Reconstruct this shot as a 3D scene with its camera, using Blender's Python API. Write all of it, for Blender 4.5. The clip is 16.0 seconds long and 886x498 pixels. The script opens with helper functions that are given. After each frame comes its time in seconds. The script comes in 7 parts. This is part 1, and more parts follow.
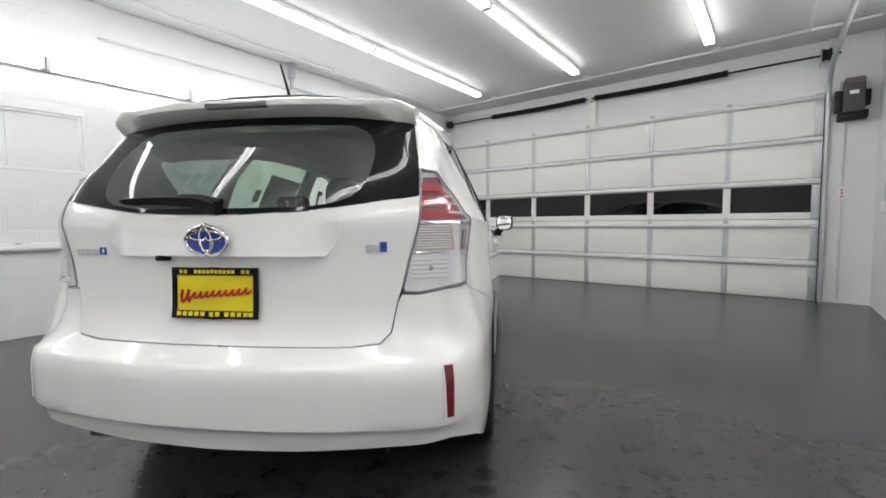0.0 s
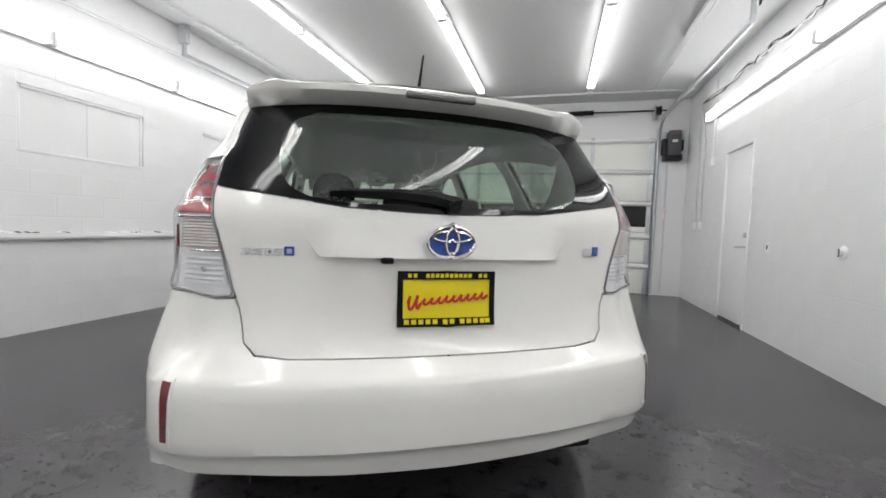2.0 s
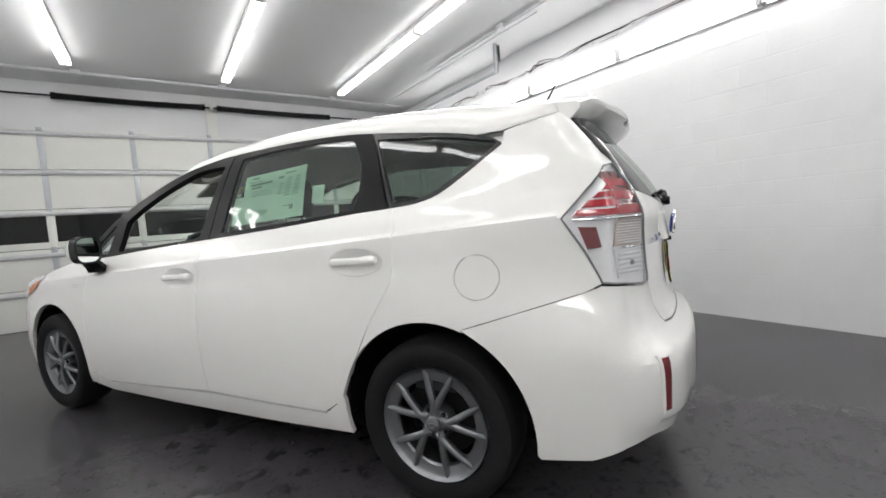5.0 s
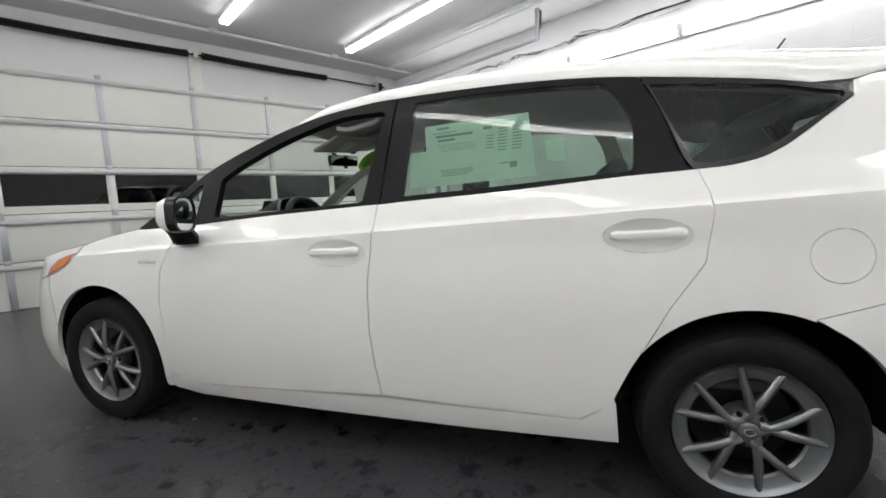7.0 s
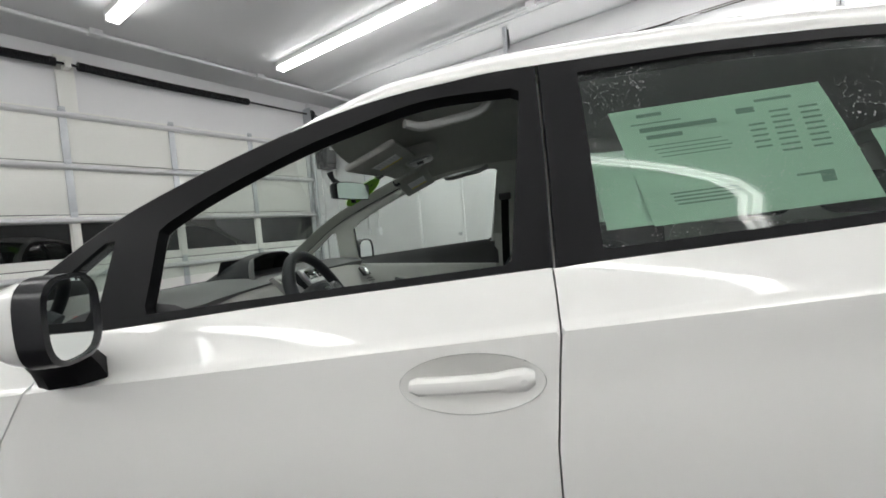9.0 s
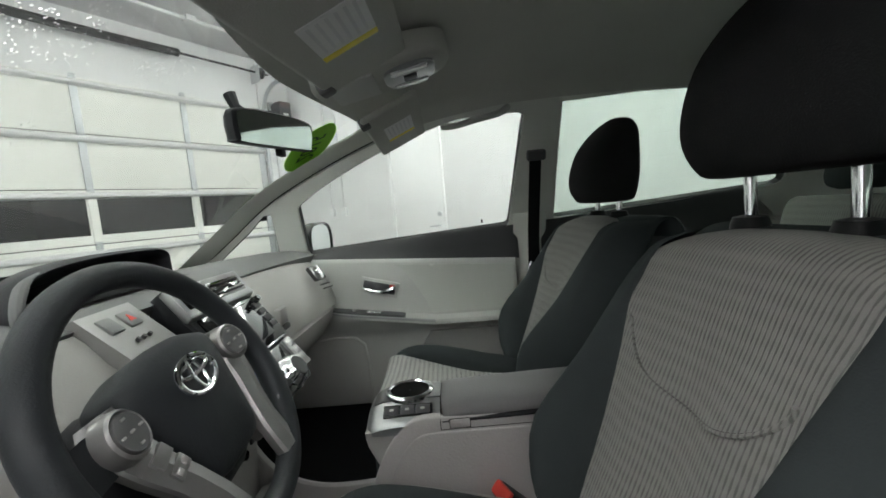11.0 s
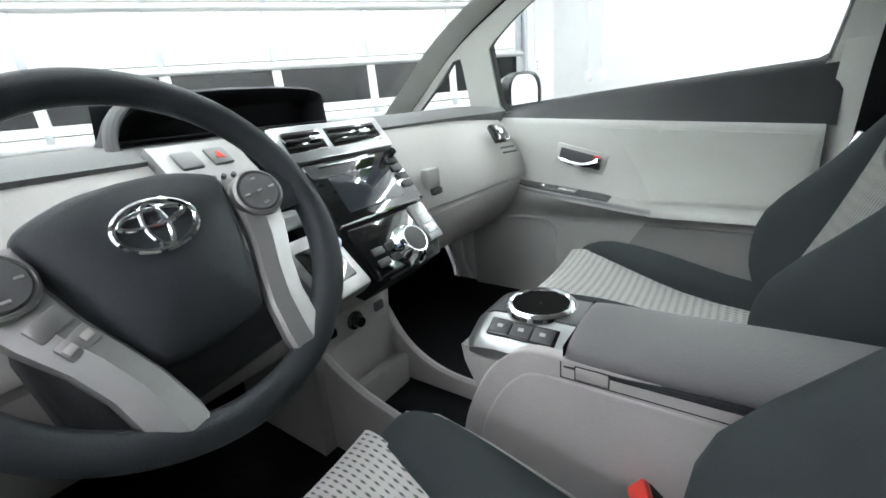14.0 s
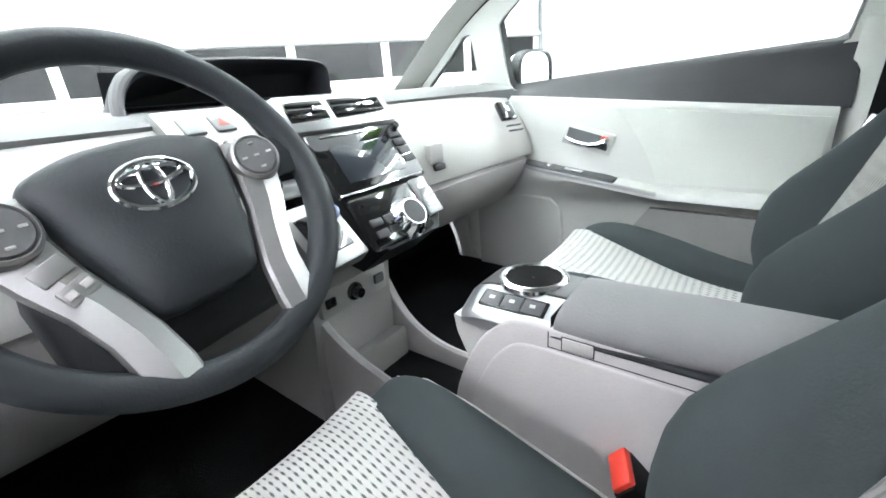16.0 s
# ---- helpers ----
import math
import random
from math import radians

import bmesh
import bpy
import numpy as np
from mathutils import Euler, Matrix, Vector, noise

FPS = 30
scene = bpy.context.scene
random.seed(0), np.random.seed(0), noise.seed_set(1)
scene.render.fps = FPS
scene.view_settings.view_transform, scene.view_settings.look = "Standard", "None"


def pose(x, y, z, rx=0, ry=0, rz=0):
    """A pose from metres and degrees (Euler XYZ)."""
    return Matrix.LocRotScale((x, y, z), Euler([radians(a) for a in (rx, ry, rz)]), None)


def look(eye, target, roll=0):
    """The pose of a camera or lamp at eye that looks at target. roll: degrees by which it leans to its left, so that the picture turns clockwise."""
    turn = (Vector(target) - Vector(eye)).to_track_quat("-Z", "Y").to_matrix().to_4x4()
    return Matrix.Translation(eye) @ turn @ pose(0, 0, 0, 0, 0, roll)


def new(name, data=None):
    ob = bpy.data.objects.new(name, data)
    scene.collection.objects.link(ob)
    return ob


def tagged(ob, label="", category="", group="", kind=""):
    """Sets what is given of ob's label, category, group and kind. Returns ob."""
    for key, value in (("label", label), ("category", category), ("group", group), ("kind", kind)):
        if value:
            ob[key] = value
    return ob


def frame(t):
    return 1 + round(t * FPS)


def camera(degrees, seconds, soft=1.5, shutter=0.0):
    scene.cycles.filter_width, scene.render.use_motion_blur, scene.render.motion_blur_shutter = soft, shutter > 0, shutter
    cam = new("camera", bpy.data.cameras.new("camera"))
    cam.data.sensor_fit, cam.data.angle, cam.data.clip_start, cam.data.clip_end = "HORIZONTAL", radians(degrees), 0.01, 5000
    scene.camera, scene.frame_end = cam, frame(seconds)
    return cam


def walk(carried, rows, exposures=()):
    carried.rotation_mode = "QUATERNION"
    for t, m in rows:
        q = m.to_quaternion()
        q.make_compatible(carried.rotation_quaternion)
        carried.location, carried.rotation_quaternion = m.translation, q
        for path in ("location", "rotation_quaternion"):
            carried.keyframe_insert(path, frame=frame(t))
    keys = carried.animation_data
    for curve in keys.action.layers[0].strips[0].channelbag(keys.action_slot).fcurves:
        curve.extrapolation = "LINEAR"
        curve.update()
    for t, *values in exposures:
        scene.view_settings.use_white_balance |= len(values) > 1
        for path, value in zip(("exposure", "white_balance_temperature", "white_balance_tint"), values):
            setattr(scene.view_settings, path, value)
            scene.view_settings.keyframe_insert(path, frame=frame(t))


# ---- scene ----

cam = camera(92.9, 16.0, soft=1.7)

PATH = [
    (0, (2.513, -2.514, 1.045), (1.282, -0.942, 0.922), -0.4),
    (0.5, (2.314, -2.738, 1.049), (1.269, -1.039, 0.918), -1.5),
    (1, (2.041, -2.897, 1.033), (1.091, -1.141, 0.915), -0.4),
    (1.5, (1.738, -3.012, 1.042), (0.951, -1.177, 0.921), 1.4),
    (2, (1.404, -3.125, 1.038), (0.895, -1.194, 0.935), 1.9),
    (2.5, (1.035, -3.184, 1.014), (0.792, -1.202, 0.899), -0.2),
    (2.7, (0.875, -3.192, 1.032), (0.679, -1.205, 0.913), 1.3),
    (3, (0.643, -3.219, 1.030), (0.662, -1.222, 0.924), 0.8),
    (3.5, (0.244, -3.250, 1.033), (0.547, -1.276, 0.922), -0.0),
    (5.8, (-1.258, -2.604, 1.090), (0.023, -1.076, 0.936), -5.4),
    (6, (-1.344, -2.508, 1.078), (-0.083, -0.964, 0.910), -5.8),
    (6.5, (-1.495, -2.201, 1.062), (-0.237, -0.665, 0.821), -2.0),
    (7, (-1.565, -1.908, 1.081), (-0.227, -0.442, 0.835), -2.2),
    (7.5, (-1.604, -1.599, 1.127), (-0.150, -0.252, 0.860), -1.6),
    (8, (-1.544, -1.295, 1.115), (-0.045, 0.017, 0.934), -4.7),
    (8.5, (-1.477, -1.026, 1.150), (0.116, 0.181, 1.065), -4.6),
    (11, (-0.788, -0.275, 1.150), (0.909, 0.763, 0.947), -4.9),
    (11.5, (-0.678, -0.233, 1.151), (0.998, 0.842, 0.959), -4.2),
    (12, (-0.544, -0.166, 1.135), (1.114, 0.926, 0.894), -4.6),
    (12.5, (-0.467, -0.125, 1.067), (1.169, 0.976, 0.732), -4.0),
    (13, (-0.461, -0.138, 1.037), (0.886, 1.244, 0.513), -7.0),
    (13.5, (-0.451, -0.161, 1.045), (0.497, 1.488, 0.428), -7.0),
    (14, (-0.439, -0.196, 1.057), (0.294, 1.544, 0.396), -5.5),
    (14.5, (-0.437, -0.212, 1.054), (0.147, 1.568, 0.354), -5.3),
    (15, (-0.434, -0.218, 1.055), (0.086, 1.578, 0.344), -3.6),
    (15.5, (-0.432, -0.216, 1.051), (0.136, 1.555, 0.314), -2.3),
    (16, (-0.425, -0.218, 1.042), (0.243, 1.520, 0.312), -4.5),
]

EXPOSURE = [(0.0, .58, 6400, 9), (6.0, .50, 6400, 9), (8.7, .36, 6400, 8), (10.6, 1.08, 6450, 9), (12.0, 1.27, 6450, 10), (13.0, 1.25, 6400, 11), (13.5, 1.75, 6250, 11), (14.2, 2.3, 6050, 12), (15.0, 2.75, 6050, 12), (16.0, 3.15, 6000, 12)]
walk(cam, [(t, look(eye, target, roll)) for t, eye, target, roll in PATH], EXPOSURE)

# ---- night outside; all light comes from the tubes ----
world = bpy.data.worlds.new("night")
scene.world = world
world.use_nodes = True
world.node_tree.nodes["Background"].inputs["Color"].default_value = (.012, .013, .016, 1)
world.node_tree.nodes["Background"].inputs["Strength"].default_value = 1.0
TUBE_POWER = 9.0

# ---- materials ----


def material(name, color, rough=.5, metal=0.0, coat=0.0, grain=0.0, scale=60.0, vary=0.0, vary_scale=2.0, bump=0.0, spec=.5, rough_vary=0.0):
    """A surface with colour wear at a large scale, grain at a small one and fine relief."""
    m = bpy.data.materials.new(name)
    m.use_nodes = True
    n, l = m.node_tree.nodes, m.node_tree.links
    b = n["Principled BSDF"]
    b.inputs["Base Color"].default_value = (*color, 1)
    b.inputs["Roughness"].default_value, b.inputs["Metallic"].default_value = rough, metal
    b.inputs["Coat Weight"].default_value, b.inputs["Specular IOR Level"].default_value = coat, spec
    b.inputs["Coat Roughness"].default_value = .04
    if grain or vary or bump or rough_vary:
        co = n.new("ShaderNodeTexCoord")
        fine, wide = n.new("ShaderNodeTexNoise"), n.new("ShaderNodeTexNoise")
        fine.inputs["Scale"].default_value, wide.inputs["Scale"].default_value = scale, vary_scale
        fine.inputs["Detail"].default_value, wide.inputs["Detail"].default_value = 4, 6
        for t in (fine, wide):
            l.new(co.outputs["Object"], t.inputs["Vector"])
        if grain or vary:
            add = n.new("ShaderNodeMath")
            add.operation = "MULTIPLY_ADD"
            l.new(fine.outputs["Fac"], add.inputs[0])
            add.inputs[1].default_value = grain
            part_2 = n.new("ShaderNodeMath")
            part_2.operation = "MULTIPLY"
            l.new(wide.outputs["Fac"], part_2.inputs[0])
            part_2.inputs[1].default_value = vary
            l.new(part_2.outputs[0], add.inputs[2])
            val = n.new("ShaderNodeMath")
            val.operation = "ADD"
            l.new(add.outputs[0], val.inputs[0])
            val.inputs[1].default_value = 1 - .5 * (grain + vary)
            mix = n.new("ShaderNodeHueSaturation")
            mix.inputs["Color"].default_value = (*color, 1)
            l.new(val.outputs[0], mix.inputs["Value"])
            l.new(mix.outputs[0], b.inputs["Base Color"])
        if rough_vary:
            r = n.new("ShaderNodeMath")
            r.operation = "MULTIPLY_ADD"
            l.new(wide.outputs["Fac"], r.inputs[0])
            r.inputs[1].default_value, r.inputs[2].default_value = rough_vary, rough - .5 * rough_vary
            l.new(r.outputs[0], b.inputs["Roughness"])
        if bump:
            bp = n.new("ShaderNodeBump")
            bp.inputs["Strength"].default_value, bp.inputs["Distance"].default_value = 1.0, bump
            l.new(fine.outputs["Fac"], bp.inputs["Height"])
            l.new(bp.outputs[0], b.inputs["Normal"])
    return m


def glass(name, tint, rough=0.0, drops=0.0, lit_through=False, haze=0.0, beads=95, above=None):
    """A thin pane: tinted see-through with a Fresnel gloss; drops dot it with rain, and an even veil can be mixed in.
    """
    m = bpy.data.materials.new(name)
    m.use_nodes = True
    n, l = m.node_tree.nodes, m.node_tree.links
    n.remove(n["Principled BSDF"])
    clear, gloss, mix, lw = n.new("ShaderNodeBsdfTransparent"), n.new("ShaderNodeBsdfGlossy"), n.new("ShaderNodeMixShader"), n.new("ShaderNodeLayerWeight")
    power, fr = n.new("ShaderNodeMath"), n.new("ShaderNodeMath")
    clear.inputs["Color"].default_value = (*tint, 1)
    gloss.inputs["Roughness"].default_value = rough
    power.operation, fr.operation = "POWER", "MULTIPLY_ADD"
    power.inputs[1].default_value, fr.inputs[1].default_value, fr.inputs[2].default_value = 4.0, .9, .045
    lw.inputs["Blend"].default_value = .5
    l.new(lw.outputs["Facing"], power.inputs[0]), l.new(power.outputs[0], fr.inputs[0])
    l.new(fr.outputs[0], mix.inputs[0]), l.new(clear.outputs[0], mix.inputs[1]), l.new(gloss.outputs[0], mix.inputs[2])
    out = mix
    if drops:
        co, vo, ma, wet, second = n.new("ShaderNodeTexCoord"), n.new("ShaderNodeTexVoronoi"), n.new("ShaderNodeMath"), n.new("ShaderNodeBsdfTranslucent" if lit_through else "ShaderNodeBsdfDiffuse"), n.new("ShaderNodeMixShader")
        big, gate, both = n.new("ShaderNodeTexNoise"), n.new("ShaderNodeMath"), n.new("ShaderNodeMath")
        vo.inputs["Scale"].default_value, big.inputs["Scale"].default_value = beads, 6
        l.new(co.outputs["Object"], vo.inputs["Vector"]), l.new(co.outputs["Object"], big.inputs["Vector"])
        ma.operation, gate.operation, both.operation = "LESS_THAN", "MULTIPLY_ADD", "MULTIPLY"
        l.new(big.outputs["Fac"], gate.inputs[0])
        gate.inputs[1].default_value, gate.inputs[2].default_value = 1.1 * drops, -.28 * drops
        l.new(vo.outputs["Distance"], ma.inputs[0]), l.new(gate.outputs[0], ma.inputs[1])
        l.new(ma.outputs[0], both.inputs[0])
        both.operation = "MULTIPLY_ADD"
        both.inputs[1].default_value, both.inputs[2].default_value = .6 - haze, haze
        wet.inputs["Color"].default_value = (.9, .92, .92, 1)
        if above:
            sep, rise, keep = n.new("ShaderNodeSeparateXYZ"), n.new("ShaderNodeMapRange"), n.new("ShaderNodeMath")
            rise.inputs["From Min"].default_value, rise.inputs["From Max"].default_value = above
            keep.operation = "MULTIPLY"
            l.new(co.outputs["Object"], sep.inputs[0]), l.new(sep.outputs[2], rise.inputs["Value"])
            l.new(gate.outputs[0], keep.inputs[0]), l.new(rise.outputs[0], keep.inputs[1])
            l.new(keep.outputs[0], ma.inputs[1])
        l.new(both.outputs[0], second.inputs[0]), l.new(mix.outputs[0], second.inputs[1]), l.new(wet.outputs[0], second.inputs[2])
        out = second
    l.new(out.outputs[0], n["Material Output"].inputs["Surface"])
    return m


def lit(name, color, strength):
    m = bpy.data.materials.new(name)
    m.use_nodes = True
    b = m.node_tree.nodes["Principled BSDF"]
    b.inputs["Base Color"].default_value = (.8, .8, .8, 1)
    b.inputs["Emission Color"].default_value, b.inputs["Emission Strength"].default_value = (*color, 1), strength
    return m


WALL = material("painted_block", (.76, .76, .77), .55, grain=.05, scale=90, vary=.08, vary_scale=1.3, bump=.0012)
CEILING = material("ceiling_paint", (.60, .60, .61), .6, grain=.03, scale=40, vary=.05, vary_scale=.8, bump=.0006)
TUBE = lit("fluorescent_tube", (1.0, .985, .96), TUBE_POWER)
FIXTURE = material("white_enamel", (.82, .82, .82), .35, vary=.04)
GALVANIZED = material("galvanized_steel", (.52, .54, .56), .42, .75, grain=.15, scale=35, vary=.2, vary_scale=6, bump=.0004)
PANEL_WHITE = material("door_panel_white", (.80, .80, .76), .55, grain=.03, scale=50, vary=.05, vary_scale=1.5, bump=.0005)
CONDUIT = material("painted_conduit", (.66, .66, .67), .4, vary=.1, vary_scale=4)
BLACK_STEEL = material("oiled_black_steel", (.018, .018, .02), .45, .6, grain=.2, scale=80, bump=.0005)
DARK_PLASTIC = material("dark_grey_plastic", (.06, .06, .065), .5, grain=.1, scale=120, bump=.0004)
LABEL_WHITE = material("white_label", (.8, .8, .8), .6, vary=.03)
LABEL_RED = material("red_label", (.5, .05, .04), .6, vary=.03)
DOOR_PAINT = material("door_white_paint", (.82, .82, .83), .4, vary=.05, grain=.03, bump=.0003)
RUST = material("dark_grime", (.10, .085, .075), .8, grain=.5, scale=30, vary=.4, vary_scale=8, bump=.002)
NIGHT_GLASS = glass("dark_window_glass", (.05, .055, .06))

PAINT = material("pearl_white_paint", (.86, .855, .825), .28, coat=1.0, vary=.012, vary_scale=1.5)
TRIM_BLACK = material("gloss_black_trim", (.012, .012, .014), .25, vary=.1)
TRIM_MATT = material("matt_black_plastic", (.009, .009, .010), .42, grain=.15, scale=300, bump=.0003, spec=.12)
GAP = material("shadow_gap_rubber", (.008, .008, .008), .9, vary=.1, spec=.1)
CHROME = material("chrome", (.85, .86, .88), .08, 1.0, vary=.03)
SILVER = material("satin_silver", (.38, .385, .39), .34, .8, vary=.06, grain=.05, scale=200)
RIM_SILVER = material("alloy_silver", (.25, .257, .268), .30, .85, vary=.08, grain=.05, scale=150)
TYRE = material("tyre_rubber", (.010, .010, .011), .7, spec=.2, grain=.25, scale=60, vary=.3, vary_scale=5, bump=.0008)
GLASS_CLEAR = glass("window_glass", (.86, .93, .88))
# the windscreen's even veil stands in for the dashboard's reflection in it
GLASS_WET = glass("wet_windscreen", (.86, .93, .88), drops=.46, lit_through=True, haze=.02, beads=130, above=(1.12, 1.34))
GLASS_REAR = glass("privacy_glass_wet", (.56, .68, .60), drops=.50, haze=.02, beads=150)
GLASS_QUARTER = glass("dark_quarter_glass_wet", (.28, .34, .31), drops=.50, haze=.008, beads=150)
GLASS_BACK = glass("rear_glass_wet", (.66, .77, .69), drops=.54, haze=.035, beads=140)
FRIT = material("black_printed_glass", (.004, .004, .005), .05, spec=.3)
LENS_CLEAR = glass("clear_lens", (.985, .985, .99))
LENS_RED = material("red_lens", (.36, .012, .022), .12, coat=1.0, vary=.25, vary_scale=14)
LENS_DARK_RED = material("red_reflector", (.17, .010, .014), .2, coat=1.0, vary=.2, vary_scale=30)
LENS_WHITE = material("frosted_lens", (.84, .845, .86), .15, coat=1.0, vary=.12, vary_scale=15)
LENS_AMBER = material("amber_tinted_lens", (.62, .50, .43), .15, coat=1.0, vary=.1, vary_scale=15)
LENS_ORANGE = material("orange_marker", (.75, .22, .05), .2, coat=1.0, vary=.1)
LAMP_BODY = material("lamp_bowl_silver", (.90, .90, .91), .25, .10, vary=.15, vary_scale=18)
LAMP_RIM = material("smoke_grey_rim", (.22, .22, .235), .2, coat=1.0, vary=.1)
PLATE_YELLOW = material("yellow_plate", (.82, .68, .01), .4, vary=.05)
PLATE_RED = material("plate_red", (.55, .03, .02), .5, vary=.05)
BLUE = material("emblem_blue", (.02, .06, .35), .15, coat=1.0, vary=.2, vary_scale=20)
MIRROR = material("mirror_glass", (.85, .88, .88), .02, 1.0)
CARD = material("green_tinted_paper", (.62, .74, .66), .6, vary=.04)
INK = material("grey_ink", (.25, .32, .29), .7, vary=.1)

GREY_TRIM = material("light_grey_plastic", (.42, .41, .395), .55, grain=.05, scale=260, vary=.04, bump=.0005)
GREY_SOFT = material("warm_grey_vinyl", (.43, .408, .403), .6, grain=.06, scale=220, vary=.05, bump=.0006)
GREY_DARK = material("charcoal_vinyl", (.075, .076, .08), .6, grain=.08, scale=220, vary=.06, bump=.0006)
LOWER_GREY = material("dark_warm_vinyl", (.30, .296, .285), .6, grain=.06, scale=220, vary=.06, bump=.0006)
DOOR_GREY = material("grey_door_vinyl", (.51, .515, .495), .55, grain=.05, scale=240, vary=.04, bump=.0005)
BLACK_SOFT = material("black_soft_touch", (.018, .019, .022), .5, spec=.25, grain=.1, scale=240, vary=.08, bump=.0005)
HEADLINER = material("headliner_fabric", (.50, .50, .47), .9, grain=.12, scale=420, vary=.05, bump=.0008)
# charcoal seat cloth with the headrests' shade put into its colour
HEAD_CLOTH_SHADED = material("black_headrest_cloth", (.019, .019, .020), .9, grain=.2, scale=500, vary=.12, vary_scale=5, bump=.0008, spec=.1)
FABRIC_DARK = material("charcoal_fabric", (.043, .050, .052), .9, grain=.10, scale=500, vary=.10, vary_scale=5, bump=.0003, spec=.12)
CARPET = material("black_carpet", (.010, .010, .011), .95, spec=.05, grain=.5, scale=300, vary=.2, bump=.003)
LEATHER = material("black_leather", (.026, .029, .033), .5, spec=.3, grain=.1, scale=350, vary=.08, bump=.0004)
PIANO = material("piano_black", (.01, .01, .011), .08, coat=1.0)
SCREEN = material("screen_glass", (.035, .04, .05), .07, coat=1.0)
BUTTON_GREY = material("button_grey_plastic", (.12, .12, .122), .45, grain=.06, scale=200, vary=.05)
SWITCH_GREY = material("switch_grey_plastic", (.22, .22, .222), .5, grain=.06, scale=200, vary=.05)
STRIP_BLACK = material("black_door_strip", (.034, .034, .037), .42, grain=.08, scale=260, vary=.06, bump=.0004)
SPOKE_SATIN = material("satin_spoke_paint", (.34, .333, .332), .38, .7, vary=.05, grain=.05, scale=300)
ARM_CLOTH = material("grey_armrest_cloth", (.165, .160, .164), .6, grain=.08, scale=260, vary=.05, bump=.0006)
DOOR_PAD = material("padded_grey_vinyl", (.55, .565, .53), .6, grain=.05, scale=240, vary=.04, bump=.0005)
PILLAR = material("pale_pillar_plastic", (.68, .69, .65), .6, grain=.05, scale=300, vary=.04, bump=.0004)
DASH_TOP = material("dark_dash_top", (.15, .15, .152), .6, grain=.08, scale=240, vary=.05, bump=.0006)
GREEN = material("green_sticker", (.25, .60, .03), .5, vary=.03)
BUCKLE_RED = material("red_button", (.75, .05, .03), .4, vary=.05)


def floor_material():
    """Sealed, worn concrete: dark grey, with soft clouds, small dark scuffs and uneven gloss."""
    m = material("sealed_concrete", (.060, .056, .061), .25, grain=.22, scale=55, vary=.32, vary_scale=.9, bump=.0004, rough_vary=.10)
    n, l = m.node_tree.nodes, m.node_tree.links
    b = n["Principled BSDF"]
    src = b.inputs["Base Color"].links[0].from_socket
    co = n.new("ShaderNodeTexCoord")
    for scale, low, high, amount, tone in ((7.0, .53, .64, .85, (.026, .024, .028, 1)), (30.0, .56, .66, .65, (.026, .025, .028, 1)), (2.2, .56, .80, .35, (.105, .100, .104, 1))):
        spots, ramp, mix = n.new("ShaderNodeTexNoise"), n.new("ShaderNodeMapRange"), n.new("ShaderNodeMixRGB")
        spots.inputs["Scale"].default_value, spots.inputs["Detail"].default_value, spots.inputs["Roughness"].default_value = scale, 5, .6
        ramp.interpolation_type = "SMOOTHSTEP"
        ramp.inputs["From Min"].default_value, ramp.inputs["From Max"].default_value, ramp.inputs["To Max"].default_value = low, high, amount
        l.new(co.outputs["Object"], spots.inputs["Vector"]), l.new(spots.outputs["Fac"], ramp.inputs["Value"]), l.new(ramp.outputs[0], mix.inputs[0])
        l.new(src, mix.inputs[1])
        mix.inputs[2].default_value = tone
        src = mix.outputs[0]
    l.new(src, b.inputs["Base Color"])
    return m


def woven(name, light, dark, axis, pitch, cross, width, dash, every):
    """Ribbed seat cloth: rounded ribs with darker, slightly broken grooves."""
    m = material(name, light, .9, grain=.22, scale=600, vary=.12, vary_scale=4)
    n, l = m.node_tree.nodes, m.node_tree.links
    b = n["Principled BSDF"]
    src = b.inputs["Base Color"].links[0].from_socket
    co, sep, noise = n.new("ShaderNodeTexCoord"), n.new("ShaderNodeSeparateXYZ"), n.new("ShaderNodeTexNoise")
    noise.inputs["Scale"].default_value = 70
    l.new(co.outputs["Object"], sep.inputs[0]), l.new(co.outputs["Object"], noise.inputs["Vector"])

    def rib(k, p):
        a, s = n.new("ShaderNodeMath"), n.new("ShaderNodeMath")
        a.operation, s.operation = "MULTIPLY", "SINE"
        a.inputs[1].default_value = 6.2832 / p
        l.new(sep.outputs[k], a.inputs[0]), l.new(a.outputs[0], s.inputs[0])
        return s
    across, along = rib(axis, pitch), rib(cross, every)
    add, both = n.new("ShaderNodeMath"), n.new("ShaderNodeMath")
    add.operation, both.operation = "MULTIPLY_ADD", "MULTIPLY_ADD"
    l.new(along.outputs[0], add.inputs[0]), l.new(across.outputs[0], add.inputs[2])
    add.inputs[1].default_value = dash
    l.new(noise.outputs["Fac"], both.inputs[0]), l.new(add.outputs[0], both.inputs[2])
    both.inputs[1].default_value = .5
    ramp, mix, bp = n.new("ShaderNodeMapRange"), n.new("ShaderNodeMixRGB"), n.new("ShaderNodeBump")
    ramp.inputs["From Min"].default_value, ramp.inputs["From Max"].default_value = width - .35, width + .35
    l.new(both.outputs[0], ramp.inputs["Value"])
    l.new(ramp.outputs[0], mix.inputs[0]), l.new(src, mix.inputs[2])
    mix.inputs[1].default_value = (*dark, 1)
    l.new(mix.outputs[0], b.inputs["Base Color"])
    bp.inputs["Distance"].default_value, bp.inputs["Strength"].default_value = .0012, .8
    l.new(ramp.outputs[0], bp.inputs["Height"]), l.new(bp.outputs[0], b.inputs["Normal"])
    return m


